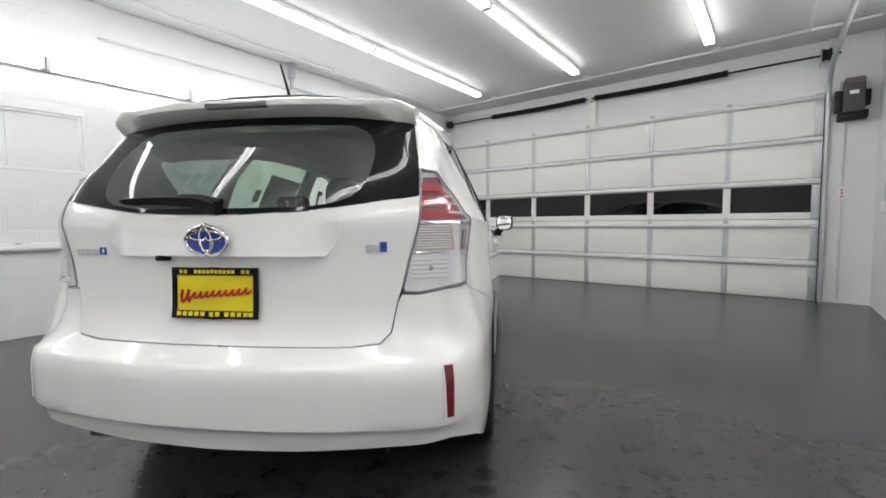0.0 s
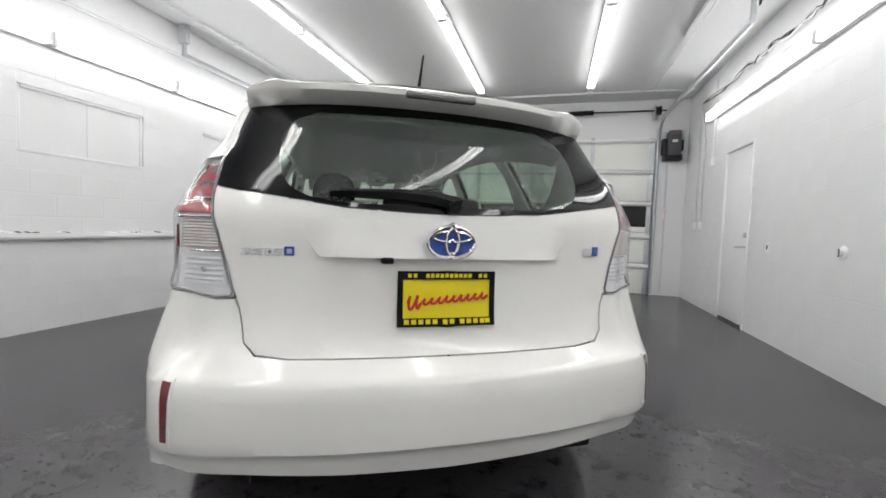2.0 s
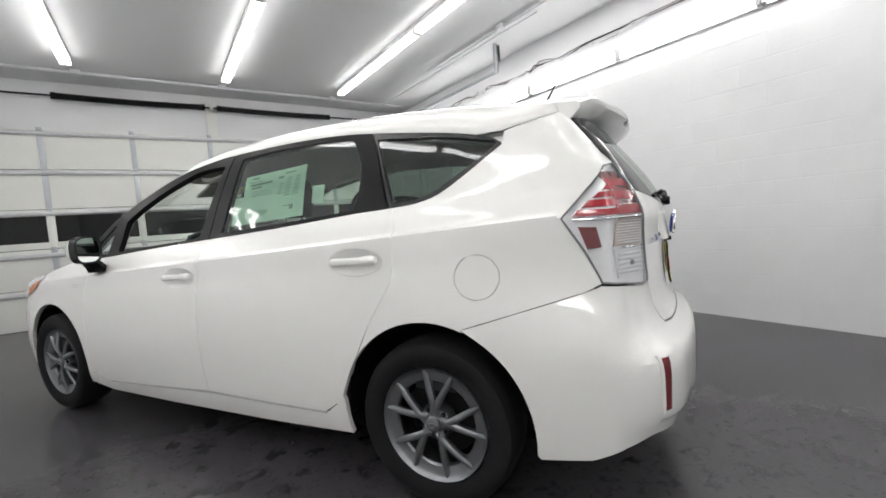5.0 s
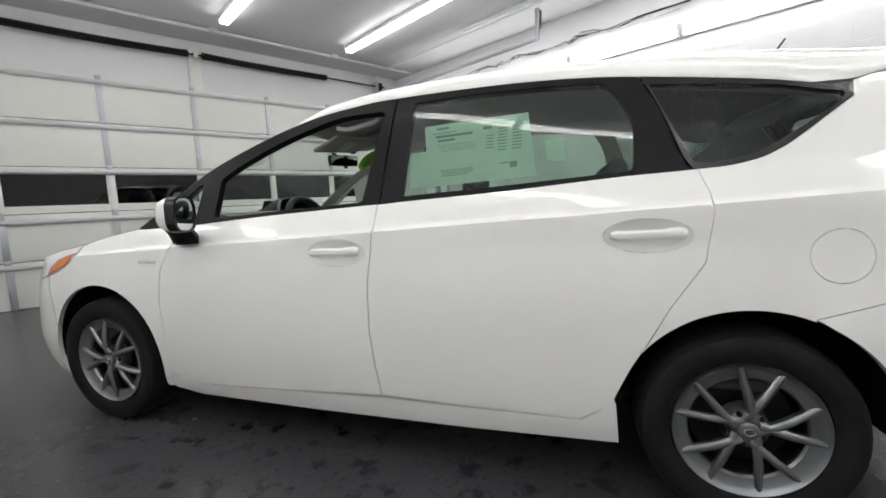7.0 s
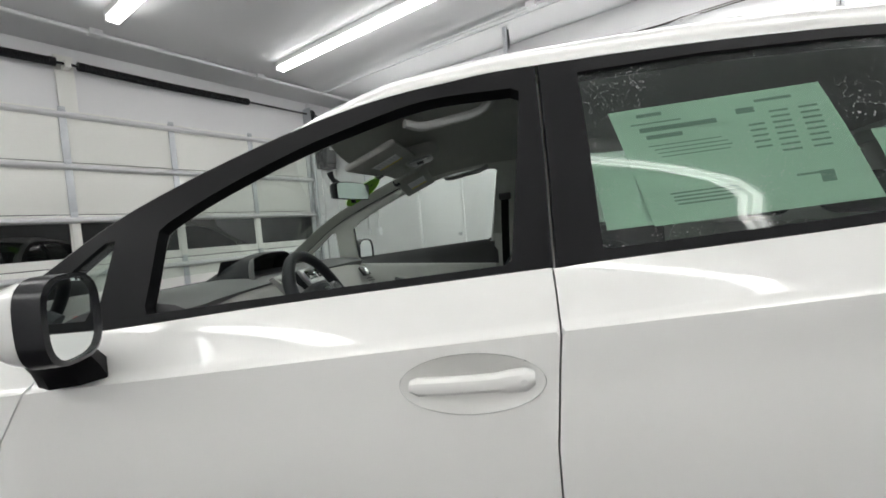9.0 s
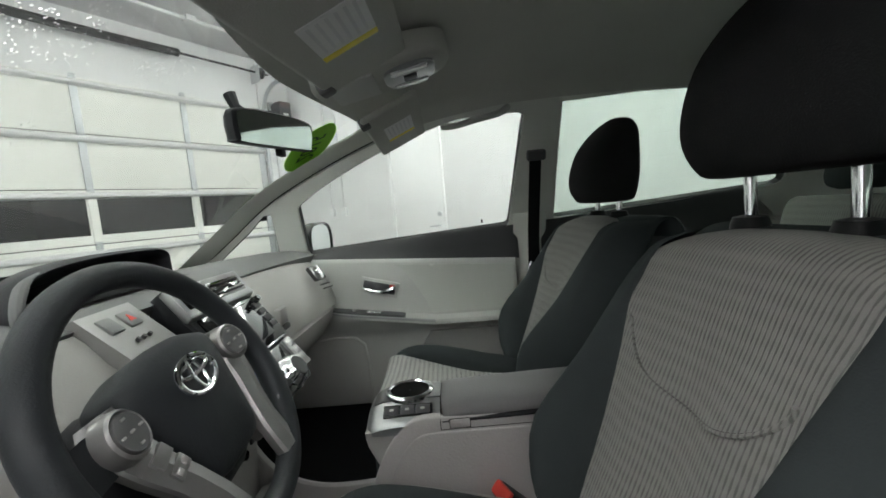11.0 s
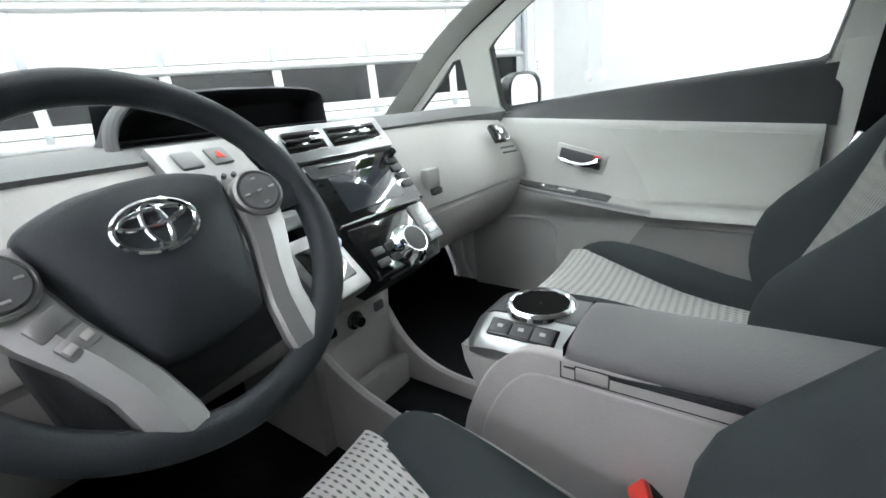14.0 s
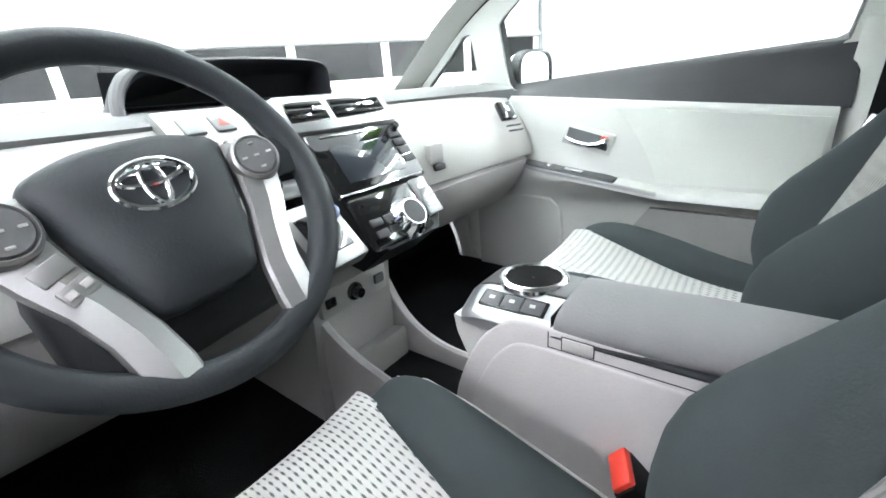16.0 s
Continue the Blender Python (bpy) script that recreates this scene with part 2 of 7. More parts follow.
FLOOR = floor_material()
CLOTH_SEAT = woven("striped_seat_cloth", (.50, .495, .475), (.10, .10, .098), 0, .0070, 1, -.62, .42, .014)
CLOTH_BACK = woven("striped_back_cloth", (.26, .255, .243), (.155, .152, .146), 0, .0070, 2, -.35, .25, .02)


# ---- mesh tools ----


def box(bm, x0, x1, y0, y1, z0, z1, m=None):
    out = bmesh.ops.create_cube(bm, size=1)["verts"]
    for v in out:
        v.co = Vector(((x0 + x1) / 2 + v.co.x * (x1 - x0), (y0 + y1) / 2 + v.co.y * (y1 - y0), (z0 + z1) / 2 + v.co.z * (z1 - z0)))
    if m is not None:
        bmesh.ops.transform(bm, matrix=m, verts=out)
    return out


def rounded(bm, x0, x1, y0, y1, z0, z1, r=.01, seg=2, m=None):
    """A box with rounded edges."""
    own = bmesh.new()
    box(own, x0, x1, y0, y1, z0, z1)
    bmesh.ops.bevel(own, geom=own.edges[:], offset=r, segments=seg, profile=.5, affect="EDGES")
    if m is not None:
        bmesh.ops.transform(own, matrix=m, verts=own.verts)
    merge(bm, own)


def merge(bm, own):
    me = bpy.data.meshes.new("tmp")
    own.to_mesh(me)
    own.free()
    bm.from_mesh(me)
    bpy.data.meshes.remove(me)


def loft(bm, rings, closed=True, caps=True):
    """Skins rings of points; each ring is a list of places."""
    rows = [[bm.verts.new(tuple(float(c) for c in p)) for p in ring] for ring in rings]
    n = len(rows[0])
    for a, b in zip(rows, rows[1:]):
        for i in range(n if closed else n - 1):
            j = (i + 1) % n
            bm.faces.new((a[i], a[j], b[j], b[i]))
    if caps and closed:
        bm.faces.new(rows[0][::-1]), bm.faces.new(rows[-1])
    return rows


def tube(bm, points, r, n=10, closed=False):
    """A round bar along points; r may be one radius or one for each."""
    p = [Vector(q) for q in points]
    rr = r if isinstance(r, (list, tuple)) else [r] * len(p)
    rings, up = [], None
    for i, q in enumerate(p):
        a, b = (p[i - 1], p[(i + 1) % len(p)]) if closed else (p[max(i - 1, 0)], p[min(i + 1, len(p) - 1)])
        d = (b - a).normalized()
        up = (up - d * up.dot(d)).normalized() if up is not None and (up - d * up.dot(d)).length > 1e-4 else d.orthogonal().normalized()
        side = d.cross(up)
        rings.append([q + rr[i] * (math.cos(t) * up + math.sin(t) * side) for t in (2 * math.pi * k / n for k in range(n))])
    if closed:
        rings.append(rings[0])
        rows = loft(bm, rings[:-1], caps=False)
        for i in range(n):
            best = min(range(n), key=lambda k: (rows[-1][0].co - rows[0][k].co).length)
        for i in range(n):
            bm.faces.new((rows[-1][i], rows[-1][(i + 1) % n], rows[0][(i + 1 + best) % n], rows[0][(i + best) % n]))
    else:
        loft(bm, rings)


def lathe(bm, profile, axis="x", n=48, m=None):
    """Turns a profile of (radius, along) about an axis."""
    rings = []
    for r, h in profile:
        ring = []
        for k in range(n):
            a = 2 * math.pi * k / n
            c, s = r * math.cos(a), r * math.sin(a)
            p = Vector({"x": (h, c, s), "y": (s, h, c), "z": (c, s, h)}[axis])
            ring.append(m @ p if m is not None else p)
        rings.append(ring)
    loft(bm, rings, caps=False)


def disc(bm, r, place, axis="x", n=32, m=None):
    ring = []
    for k in range(n):
        a = 2 * math.pi * k / n
        c, s = r * math.cos(a), r * math.sin(a)
        p = Vector({"x": (0, c, s), "y": (s, 0, c), "z": (c, s, 0)}[axis]) + Vector(place)
        ring.append(bm.verts.new(m @ p if m is not None else p))
    bm.faces.new(ring)


def part(name, bm, mat, parent=None, label="", sharp=.6, flat=False):
    """Links a bmesh as one mesh object, under a thing where one is given."""
    bmesh.ops.recalc_face_normals(bm, faces=bm.faces[:])
    for f in bm.faces:
        f.smooth = not flat
    for e in bm.edges:
        if len(e.link_faces) == 2 and e.calc_face_angle(0) > sharp:
            e.smooth = False
    me = bpy.data.meshes.new(name)
    bm.to_mesh(me)
    bm.free()
    me.materials.append(mat)
    ob = new(name, me)
    if parent is not None:
        ob.parent = parent
    if label:
        ob["label"] = label
    return ob


def boxed(name, mat, parent, *boxes, r=0.0, label=""):
    """One part of one or more boxes, with rounded edges where r is given."""
    bm = bmesh.new()
    for b in boxes:
        rounded(bm, *b, r=r) if r else box(bm, *b)
    return part(name, bm, mat, parent, label)


def thing(name, label, category, group="", at=None, kind=""):
    ob = new(name)
    ob.empty_display_size = .1
    if at is not None:
        ob.matrix_basis = at
    return tagged(ob, label, category, group, kind)


# ---- the garage: walls, floor, ceiling ----
LEFT, RIGHT, DOOR_Y, BACK, TOP = -2.985, 3.475, 4.74, -6.2, 3.30


def slab(name, boxes, mat, label, category):
    return tagged(boxed(name, mat, None, *boxes), label, category, kind="structure")


slab("floor", [(LEFT - .3, RIGHT + .3, BACK - .3, DOOR_Y + .6, -.2, 0)], FLOOR, "dark sealed concrete floor with stains and scuffs", "floor")
slab("ceiling", [(LEFT - .3, RIGHT + .3, BACK - .3, DOOR_Y + .6, TOP, TOP + .2)], CEILING, "smooth ceiling painted light grey", "ceiling")
slab("wall_back", [(LEFT - .3, RIGHT + .3, BACK - .2, BACK, 0, TOP)], WALL, "plain white painted wall behind the car", "wall")
WIN_Z = (1.59, 2.13)
WINDOWS = ((-2.45, -1.36), (-.59, .53), (1.33, 2.42))
west = [(LEFT - .25, LEFT, BACK, DOOR_Y + .3, 0, WIN_Z[0]), (LEFT - .25, LEFT, BACK, DOOR_Y + .3, WIN_Z[1], TOP)]
edges = [BACK] + [v for w in WINDOWS for v in w] + [DOOR_Y + .3]
west += [(LEFT - .25, LEFT, a, b, *WIN_Z) for a, b in zip(edges[::2], edges[1::2])]
wall_west = slab("wall_west", west, WALL, "white painted block wall with boarded windows", "wall")
SIDE_DOOR = (2.24, 3.03)
wall_east = slab("wall_east", [(RIGHT, RIGHT + .25, BACK, SIDE_DOOR[0], 0, TOP), (RIGHT, RIGHT + .25, SIDE_DOOR[1], DOOR_Y + .3, 0, TOP),
                               (RIGHT, RIGHT + .25, *SIDE_DOOR, 2.12, TOP)], WALL, "white painted block wall with a flush door", "wall")
OPEN_X = (-2.93, 3.0)
wall_north = slab("wall_north", [(LEFT, OPEN_X[0], DOOR_Y - .02, DOOR_Y + .25, 0, TOP), (OPEN_X[1], RIGHT, DOOR_Y - .02, DOOR_Y + .25, 0, TOP),
                                 (*OPEN_X, DOOR_Y + .02, DOOR_Y + .25, 2.62, TOP)], WALL, "white wall round the overhead garage door", "wall")
for i, (a, b) in enumerate(WINDOWS):
    w = thing("window_%d" % (i + 1), "boarded window painted white in the block wall", "window", "windows in the block wall", kind="structure")
    mid = (a + b) / 2
    for p, q in ((a, mid - .001), (mid + .001, b)):
        boxed("pane_board", WALL, w, (LEFT - .050, LEFT - .022, p, q, WIN_Z[0], WIN_Z[1]))
    boxed("window_frame", WALL, w, (LEFT - .022, LEFT - .016, a, a + .03, *WIN_Z), (LEFT - .022, LEFT - .016, b - .03, b, *WIN_Z), (LEFT - .022, LEFT - .010, a + .03, b - .03, WIN_Z[1] - .03, WIN_Z[1]), r=.002)
    boxed("window_sill", WALL, w, (LEFT - .050, LEFT + .003, a - .01, b + .01, WIN_Z[0] - .03, WIN_Z[0]), r=.004)

# ledge along the west wall with crumbs of old insulation
ledge = thing("wall_ledge", "white painted pipe rail along the wall with rough foam on top", "rail", kind="structure")
bm = bmesh.new()
tube(bm, [(LEFT + .035, y, .835) for y in (BACK + .05, -2, 1, DOOR_Y - .45)], .028, 12)
part("pipe", bm, CONDUIT, ledge)
boxed("shelf", WALL, ledge, (LEFT + .001, LEFT + .05, BACK + .05, DOOR_Y - .45, .858, .872), r=.003)
rng = random.Random(4)
for mat, n, name in ((WALL, 150, "foam"), (RUST, 45, "grime")):
    bm = bmesh.new()
    for k in range(n):
        y = rng.uniform(-5.5, DOOR_Y - .5)
        own = bmesh.new()
        bmesh.ops.create_icosphere(own, subdivisions=1, radius=1)
        sx, sy, sz = rng.uniform(.012, .022), rng.uniform(.02, .07), rng.uniform(.006, .016)
        for v in own.verts:
            v.co = Vector((LEFT + .026 + v.co.x * sx * rng.uniform(.7, 1.2), y + v.co.y * sy * rng.uniform(.7, 1.2), .874 + v.co.z * sz))
        merge(bm, own)
    tagged(part(name, bm, mat, ledge), kind="stuff")

# ---- overhead door ----
gate = thing("garage_door", "closed white overhead garage door with galvanized stiles and a row of dark windows", "garage door", kind="structure")
SEC, STILE = .531, .9953
STILES = [2.975 - STILE * k for k in range(7)]
for k in range(5):
    z0, z1 = k * SEC + .004, (k + 1) * SEC - .004
    if k != 2:
        for a, b in zip(STILES[1:], STILES):
            boxed("door_panel", PANEL_WHITE, gate, (a + .002, b - .002, DOOR_Y - .012, DOOR_Y + .012, z0, z1), r=.003)
    else:
        boxed("window_section", PANEL_WHITE, gate, (STILES[-1], STILES[0], DOOR_Y - .012, DOOR_Y + .012, z0, 1.152), (STILES[-1], STILES[0], DOOR_Y - .012, DOOR_Y + .012, 1.548, z1),
              *[(x - .045, x + .045, DOOR_Y - .012, DOOR_Y + .012, 1.152, 1.548) for x in STILES[1:-1]],
              (STILES[-1], STILES[-1] + .05, DOOR_Y - .012, DOOR_Y + .012, 1.152, 1.548), (STILES[0] - .05, STILES[0], DOOR_Y - .012, DOOR_Y + .012, 1.152, 1.548))
        for a, b in zip(STILES[1:], STILES):
            boxed("window_pane", NIGHT_GLASS, gate, (a + .04, b - .04, DOOR_Y - .002, DOOR_Y + .002, 1.147, 1.553), label="dark glass pane")
    for x in STILES[1:-1]:
        boxed("stile", GALVANIZED if k != 2 else PANEL_WHITE, gate, (x - .032, x + .032, DOOR_Y - .028, DOOR_Y - .013, z0, z1), r=.003)
        boxed("hinge", GALVANIZED, gate, (x - .03, x + .03, DOOR_Y - .034, DOOR_Y - .0285, z1 - .05, z1 + .03), (x - .022, x + .022, DOOR_Y - .05, DOOR_Y - .034, z1 - .006, z1 + .008), r=.002)
    for x, s in ((STILES[0], -1), (STILES[-1], 1)):
        boxed("end_stile", GALVANIZED, gate, (min(x, x + .085 * s), max(x, x + .085 * s), DOOR_Y - .027, DOOR_Y - .0125, z0, z1), r=.003)
for z in (.475, .975, 1.535, 2.075, 2.60):
    bm = bmesh.new()
    prof = [(-.029, -.032), (-.042, -.026), (-.062, -.018), (-.070, -.010), (-.070, .010), (-.062, .018), (-.042, .026), (-.029, .032), (-.031, 0)]
    loft(bm, [[(x, DOOR_Y + p, z + q) for p, q in prof] for x in (STILES[-1] + .01, STILES[0] - .01)])
    part("strut", bm, CONDUIT, gate, "horizontal steel strut")
boxed("bottom_seal", TRIM_MATT, gate, (STILES[-1], STILES[0], DOOR_Y - .014, DOOR_Y + .014, 0, .006))

track_set = thing("door_track", "galvanized steel tracks of the overhead door", "door track", kind="structure")
for x, y_end in ((-2.875, .95), (3.01, 1.25)):
    bm = bmesh.new()
    pts = [(x, DOOR_Y - .06, .02), (x, DOOR_Y - .06, 2.55)] + [(x, DOOR_Y - .06 - .38 * (1 - math.cos(a)), 2.55 + .38 * math.sin(a)) for a in (.3, .6, .9, 1.2, 1.5708)] + [(x, y_end, 2.95)]
    tube(bm, pts, .026, 8)
    part("track_rail", bm, GALVANIZED, track_set)
    bm = bmesh.new()
    s = 1 if x < 0 else -1
    box(bm, x - .018, x + .018, y_end - .02, y_end + .02, 2.93, TOP)
    box(bm, x - .05 * s if s < 0 else x - .05, x + .05, y_end - .03, y_end + .03, TOP - .22, TOP - .01)
    part("hanger", bm, GALVANIZED, track_set)
    for z in (.35, 1.1, 1.9, 2.4):
        boxed("track_bracket", GALVANIZED, track_set, (x - .03, x + .03, DOOR_Y - .05, DOOR_Y - .021, z, z + .05), r=.002)

spring = thing("torsion_spring", "black torsion springs on a steel shaft above the door", "spring")
bm = bmesh.new()
tube(bm, [(x, DOOR_Y - .12, 3.085) for x in (-2.9, 0, 3.1)], .013, 10)
part("shaft", bm, BLACK_STEEL, spring)
for a, b in ((-1.80, -.06), (.16, 1.93)):
    bm = bmesh.new()
    n = int((b - a) / .011)
    pts = []
    for k in range(n * 8 + 1):
        t = k / 8
        pts.append((a + .011 * t, DOOR_Y - .12 + .040 * math.cos(2 * math.pi * t), 3.085 - .012 * math.sin(math.pi * t / n) + .040 * math.sin(2 * math.pi * t)))
    tube(bm, pts, .0052, 4)
    part("coil", bm, BLACK_STEEL, spring)
    for x in (a, b):
        bm = bmesh.new()
        lathe(bm, [(.012, x - .025), (.044, x - .025), (.044, x + .025), (.012, x + .025)], "x", 20, Matrix.Translation((0, DOOR_Y - .12, 3.085)))
        part("collar", bm, BLACK_STEEL, spring)
boxed("centre_bracket", PANEL_WHITE, spring, (-.02, .13, DOOR_Y - .02, DOOR_Y + .019, 2.63, 3.2), (.03, .08, DOOR_Y - .15, DOOR_Y - .02, 3.05, 3.12), r=.003)
for x in (-2.86, 2.97):
    bm = bmesh.new()
    lathe(bm, [(.014, x - .045), (.07, x - .045), (.075, x - .03), (.06, x), (.075, x + .03), (.07, x + .045), (.014, x + .045)], "x", 24, Matrix.Translation((0, DOOR_Y - .12, 3.085)))
    part("cable_drum", bm, BLACK_STEEL, spring)
    boxed("end_bracket", GALVANIZED, spring, (x - .06, x - .05, DOOR_Y - .2, DOOR_Y - .02, 2.95, 3.17), r=.002)

opener = thing("door_opener", "dark grey jackshaft door opener on the wall", "door opener")
boxed("housing", DARK_PLASTIC, opener, (3.13, 3.32, DOOR_Y - .25, DOOR_Y - .06, 2.33, 2.72), r=.02)
boxed("gearbox", BLACK_STEEL, opener, (3.09, 3.36, DOOR_Y - .18, DOOR_Y - .02, 2.26, 2.36), (3.06, 3.13, DOOR_Y - .15, DOOR_Y - .03, 2.36, 2.62), (3.32, 3.38, DOOR_Y - .14, DOOR_Y - .03, 2.42, 2.6), r=.012)
boxed("cover", material("brown_grey_cover", (.12, .085, .085), .45, vary=.1), opener, (3.135, 3.315, DOOR_Y - .254, DOOR_Y - .12, 2.66, 2.735), r=.015)
boxed("label_plate", LABEL_WHITE, opener, (3.18, 3.26, DOOR_Y - .2555, DOOR_Y - .2495, 2.54, 2.58))
boxed("mount", GALVANIZED, opener, (3.11, 3.34, DOOR_Y - .06, DOOR_Y - .021, 2.3, 2.75), r=.003)

# ---- services ----
pipes = thing("ceiling_conduit", "painted electrical conduit under the ceiling", "conduit", kind="structure")
for pts, r in (([(LEFT + .15, 4.15, 3.27), (RIGHT - .1, 4.15, 3.27)], .02), ([(LEFT + .12, DOOR_Y - .1, .3), (LEFT + .12, DOOR_Y - .1, 2.9)], .022), ([(LEFT + .04, DOOR_Y - .4, .9), (LEFT + .04, DOOR_Y - .4, 2.95), (LEFT + .04, -1.2, 2.95)], .014),
               ([(-2.62, -1.0, 3.27), (-2.62, 3.9, 3.27)], .012), ([(3.17, DOOR_Y - .035, .06), (3.17, DOOR_Y - .035, 2.26)], .013),
               ([(RIGHT - .022, 4.05, 1.22), (RIGHT - .022, 4.05, 3.0)], .012), ([(RIGHT - .022, 3.83, 1.22), (RIGHT - .022, 3.83, 2.4), (RIGHT - .022, 4.0, 2.9)], .012), ([(RIGHT - .022, 3.45, 2.1), (RIGHT - .022, 3.45, 3.2)], .011),
               ([(2.72, -1.2, 3.26), (2.72, 2.2, 3.26)], .016), ([(2.78, .3, 3.24), (2.78, 4.1, 3.24)], .011)):
    bm = bmesh.new()
    tube(bm, pts, r, 10)
    part("conduit", bm, CONDUIT, pipes)
for x, y in ((-1.5, 4.15), (.17, 4.15), (1.85, 4.15), (-2.62, 1.5), (2.72, .8)):
    boxed("junction_box", CONDUIT, pipes, (x - .05, x + .05, y - .05, y + .05, 3.245, TOP), r=.004)

for pts, name in (([(RIGHT - .05, 3.9, 2.98), (RIGHT - .05, 2.4, 2.97), (RIGHT - .04, 1.9, 2.99), (RIGHT - .05, 1.2, 2.95), (RIGHT - .04, .9, 3.0), (RIGHT - .05, .2, 2.96), (RIGHT - .04, -.6, 2.99), (RIGHT - .05, -3, 2.97)], "cable"),):
    loom = thing("cable_loom", "loose grey and brown cables strung along the wall", "cables", kind="structure")
    rng = random.Random(9)
    for k in range(5):
        q = []
        for a, b in zip(pts, pts[1:]):
            for t in (0, .25, .5, .75):
                q.append((a[0] + rng.uniform(-.015, .012), a[1] + (b[1] - a[1]) * t, a[2] + (b[2] - a[2]) * t + rng.uniform(-.03, .03) - .03 * math.sin(math.pi * t)))
        bm = bmesh.new()
        tube(bm, q, .005 + .002 * (k % 3), 6)
        part(name, bm, (RUST, TRIM_MATT, CONDUIT, RUST, CONDUIT)[k], loom)

# wall fittings
for y, z, lab in ((1.79, .945, "small white wall socket, painted over"), (.64, .945, "old round wall fitting with worn paint")):
    s = thing("wall_socket", lab, "socket")
    if z and y > 1:
        boxed("plate", DOOR_PAINT, s, (RIGHT - .008, RIGHT, y - .035, y + .035, z - .057, z + .057), r=.002)
        boxed("slot", TRIM_MATT, s, (RIGHT - .0095, RIGHT - .0075, y - .012, y + .012, z - .02, z + .02))
    else:
        bm = bmesh.new()
        lathe(bm, [(.001, RIGHT - .03), (.02, RIGHT - .03), (.028, RIGHT - .015), (.05, RIGHT - .008), (.055, RIGHT)], "x", 20, Matrix.Translation((0, y, z)))
        part("plate", bm, WALL, s)
        boxed("slot", RUST, s, (RIGHT - .033, RIGHT - .03, y - .008, y + .008, z - .03, z + .03))
for y in (4.05, 3.83):
    boxed("switch_box", DOOR_PAINT, pipes, (RIGHT - .05, RIGHT - .001, y - .04, y + .04, 1.13, 1.24), r=.004)
boxed("switch_box", DOOR_PAINT, pipes, (RIGHT - .05, RIGHT - .001, 3.41, 3.49, 2.0, 2.11), r=.004)
ctl = thing("door_control", "small white push-button box with red buttons", "switch")
boxed("box", DOOR_PAINT, ctl, (3.135, 3.205, DOOR_Y - .075, DOOR_Y - .021, 1.30, 1.46), r=.005)
for z in (1.42, 1.38, 1.34):
    boxed("button", LABEL_RED, ctl, (3.16, 3.18, DOOR_Y - .079, DOOR_Y - .0745, z - .01, z + .01), r=.002)

side = thing("door_1", "closed white flush steel door with a lever handle", "door", kind="structure")
boxed("door_leaf", DOOR_PAINT, side, (RIGHT + .012, RIGHT + .055, SIDE_DOOR[0] + .035, SIDE_DOOR[1] - .035, .03, 2.08), r=.003)
boxed("door_frame", DOOR_PAINT, side, (RIGHT - .012, RIGHT + .1, SIDE_DOOR[0], SIDE_DOOR[0] + .032, 0, 2.12), (RIGHT - .012, RIGHT + .1, SIDE_DOOR[1] - .032, SIDE_DOOR[1], 0, 2.12), (RIGHT - .012, RIGHT + .1, SIDE_DOOR[0] + .032, SIDE_DOOR[1] - .032, 2.085, 2.12), r=.003)
boxed("threshold", RUST, side, (RIGHT + .002, RIGHT + .1, SIDE_DOOR[0] + .032, SIDE_DOOR[1] - .032, 0, .024))
bm = bmesh.new()
tube(bm, [(RIGHT + .012, 2.335, .925), (RIGHT - .045, 2.335, .925), (RIGHT - .05, 2.36, .925), (RIGHT - .05, 2.45, .92)], .010, 8)
part("door_handle", bm, GALVANIZED, side)
bm = bmesh.new()
lathe(bm, [(.001, RIGHT - .012), (.026, RIGHT - .012), (.03, RIGHT + .011)], "x", 20, Matrix.Translation((0, 2.335, 1.06)))
part("deadbolt", bm, GALVANIZED, side)

# ---- fluorescent lights ----


def strip(name, x, y0, y1, z, side):
    """A bare-tube strip light along y: on the ceiling (side 0) or on a wall (-1 left, 1 right)."""
    lamp = thing(name, "white fluorescent strip light with bare lit tubes", "strip light", "strip lights")
    if side == 0:
        boxed("housing", FIXTURE, lamp, (x - .055, x + .055, y0, y1, z + .03, TOP), r=.004)
        off = ((x - .032, z + .002), (x + .032, z + .002))
    else:
        boxed("housing", FIXTURE, lamp, (min(x, x - side * .05), max(x, x - side * .05), y0, y1, z - .065, z + .065), r=.004)
        off = ((x - side * .075, z - .038), (x - side * .075, z + .038))
    for px, pz in off:
        bm = bmesh.new()
        tube(bm, [(px, y0 + .035, pz), (px, y1 - .035, pz)], .019, 12)
        part("tube", bm, TUBE, lamp, "lit white tube")
    for y in (y0, y1 - .033):
        if side == 0:
            boxed("end_cap", FIXTURE, lamp, (x - .052, x + .052, y, y + .033, z - .018, z + .031), r=.003)
        else:
            boxed("end_cap", FIXTURE, lamp, (min(x - side * .05, x - side * .096), max(x - side * .05, x - side * .096), y, y + .033, z - .06, z + .06), r=.003)
    return lamp


for x in (-1.53, .16, 1.83):
    for k in range(4):
        strip("ceiling_light", x, 3.69 - 2.46 * (k + 1) + .01, 3.69 - 2.46 * k, 3.215, 0)
# the seventh, rearmost pair is unseen, added to brighten the car's tail
for k in range(7):
    strip("wall_light", LEFT, 3.36 - 1.245 * (k + 1) + .008, 3.36 - 1.245 * k, 2.57, -1)
    strip("wall_light", RIGHT, 3.62 - 1.285 * (k + 1) + .008, 3.62 - 1.285 * k, 2.70, 1)


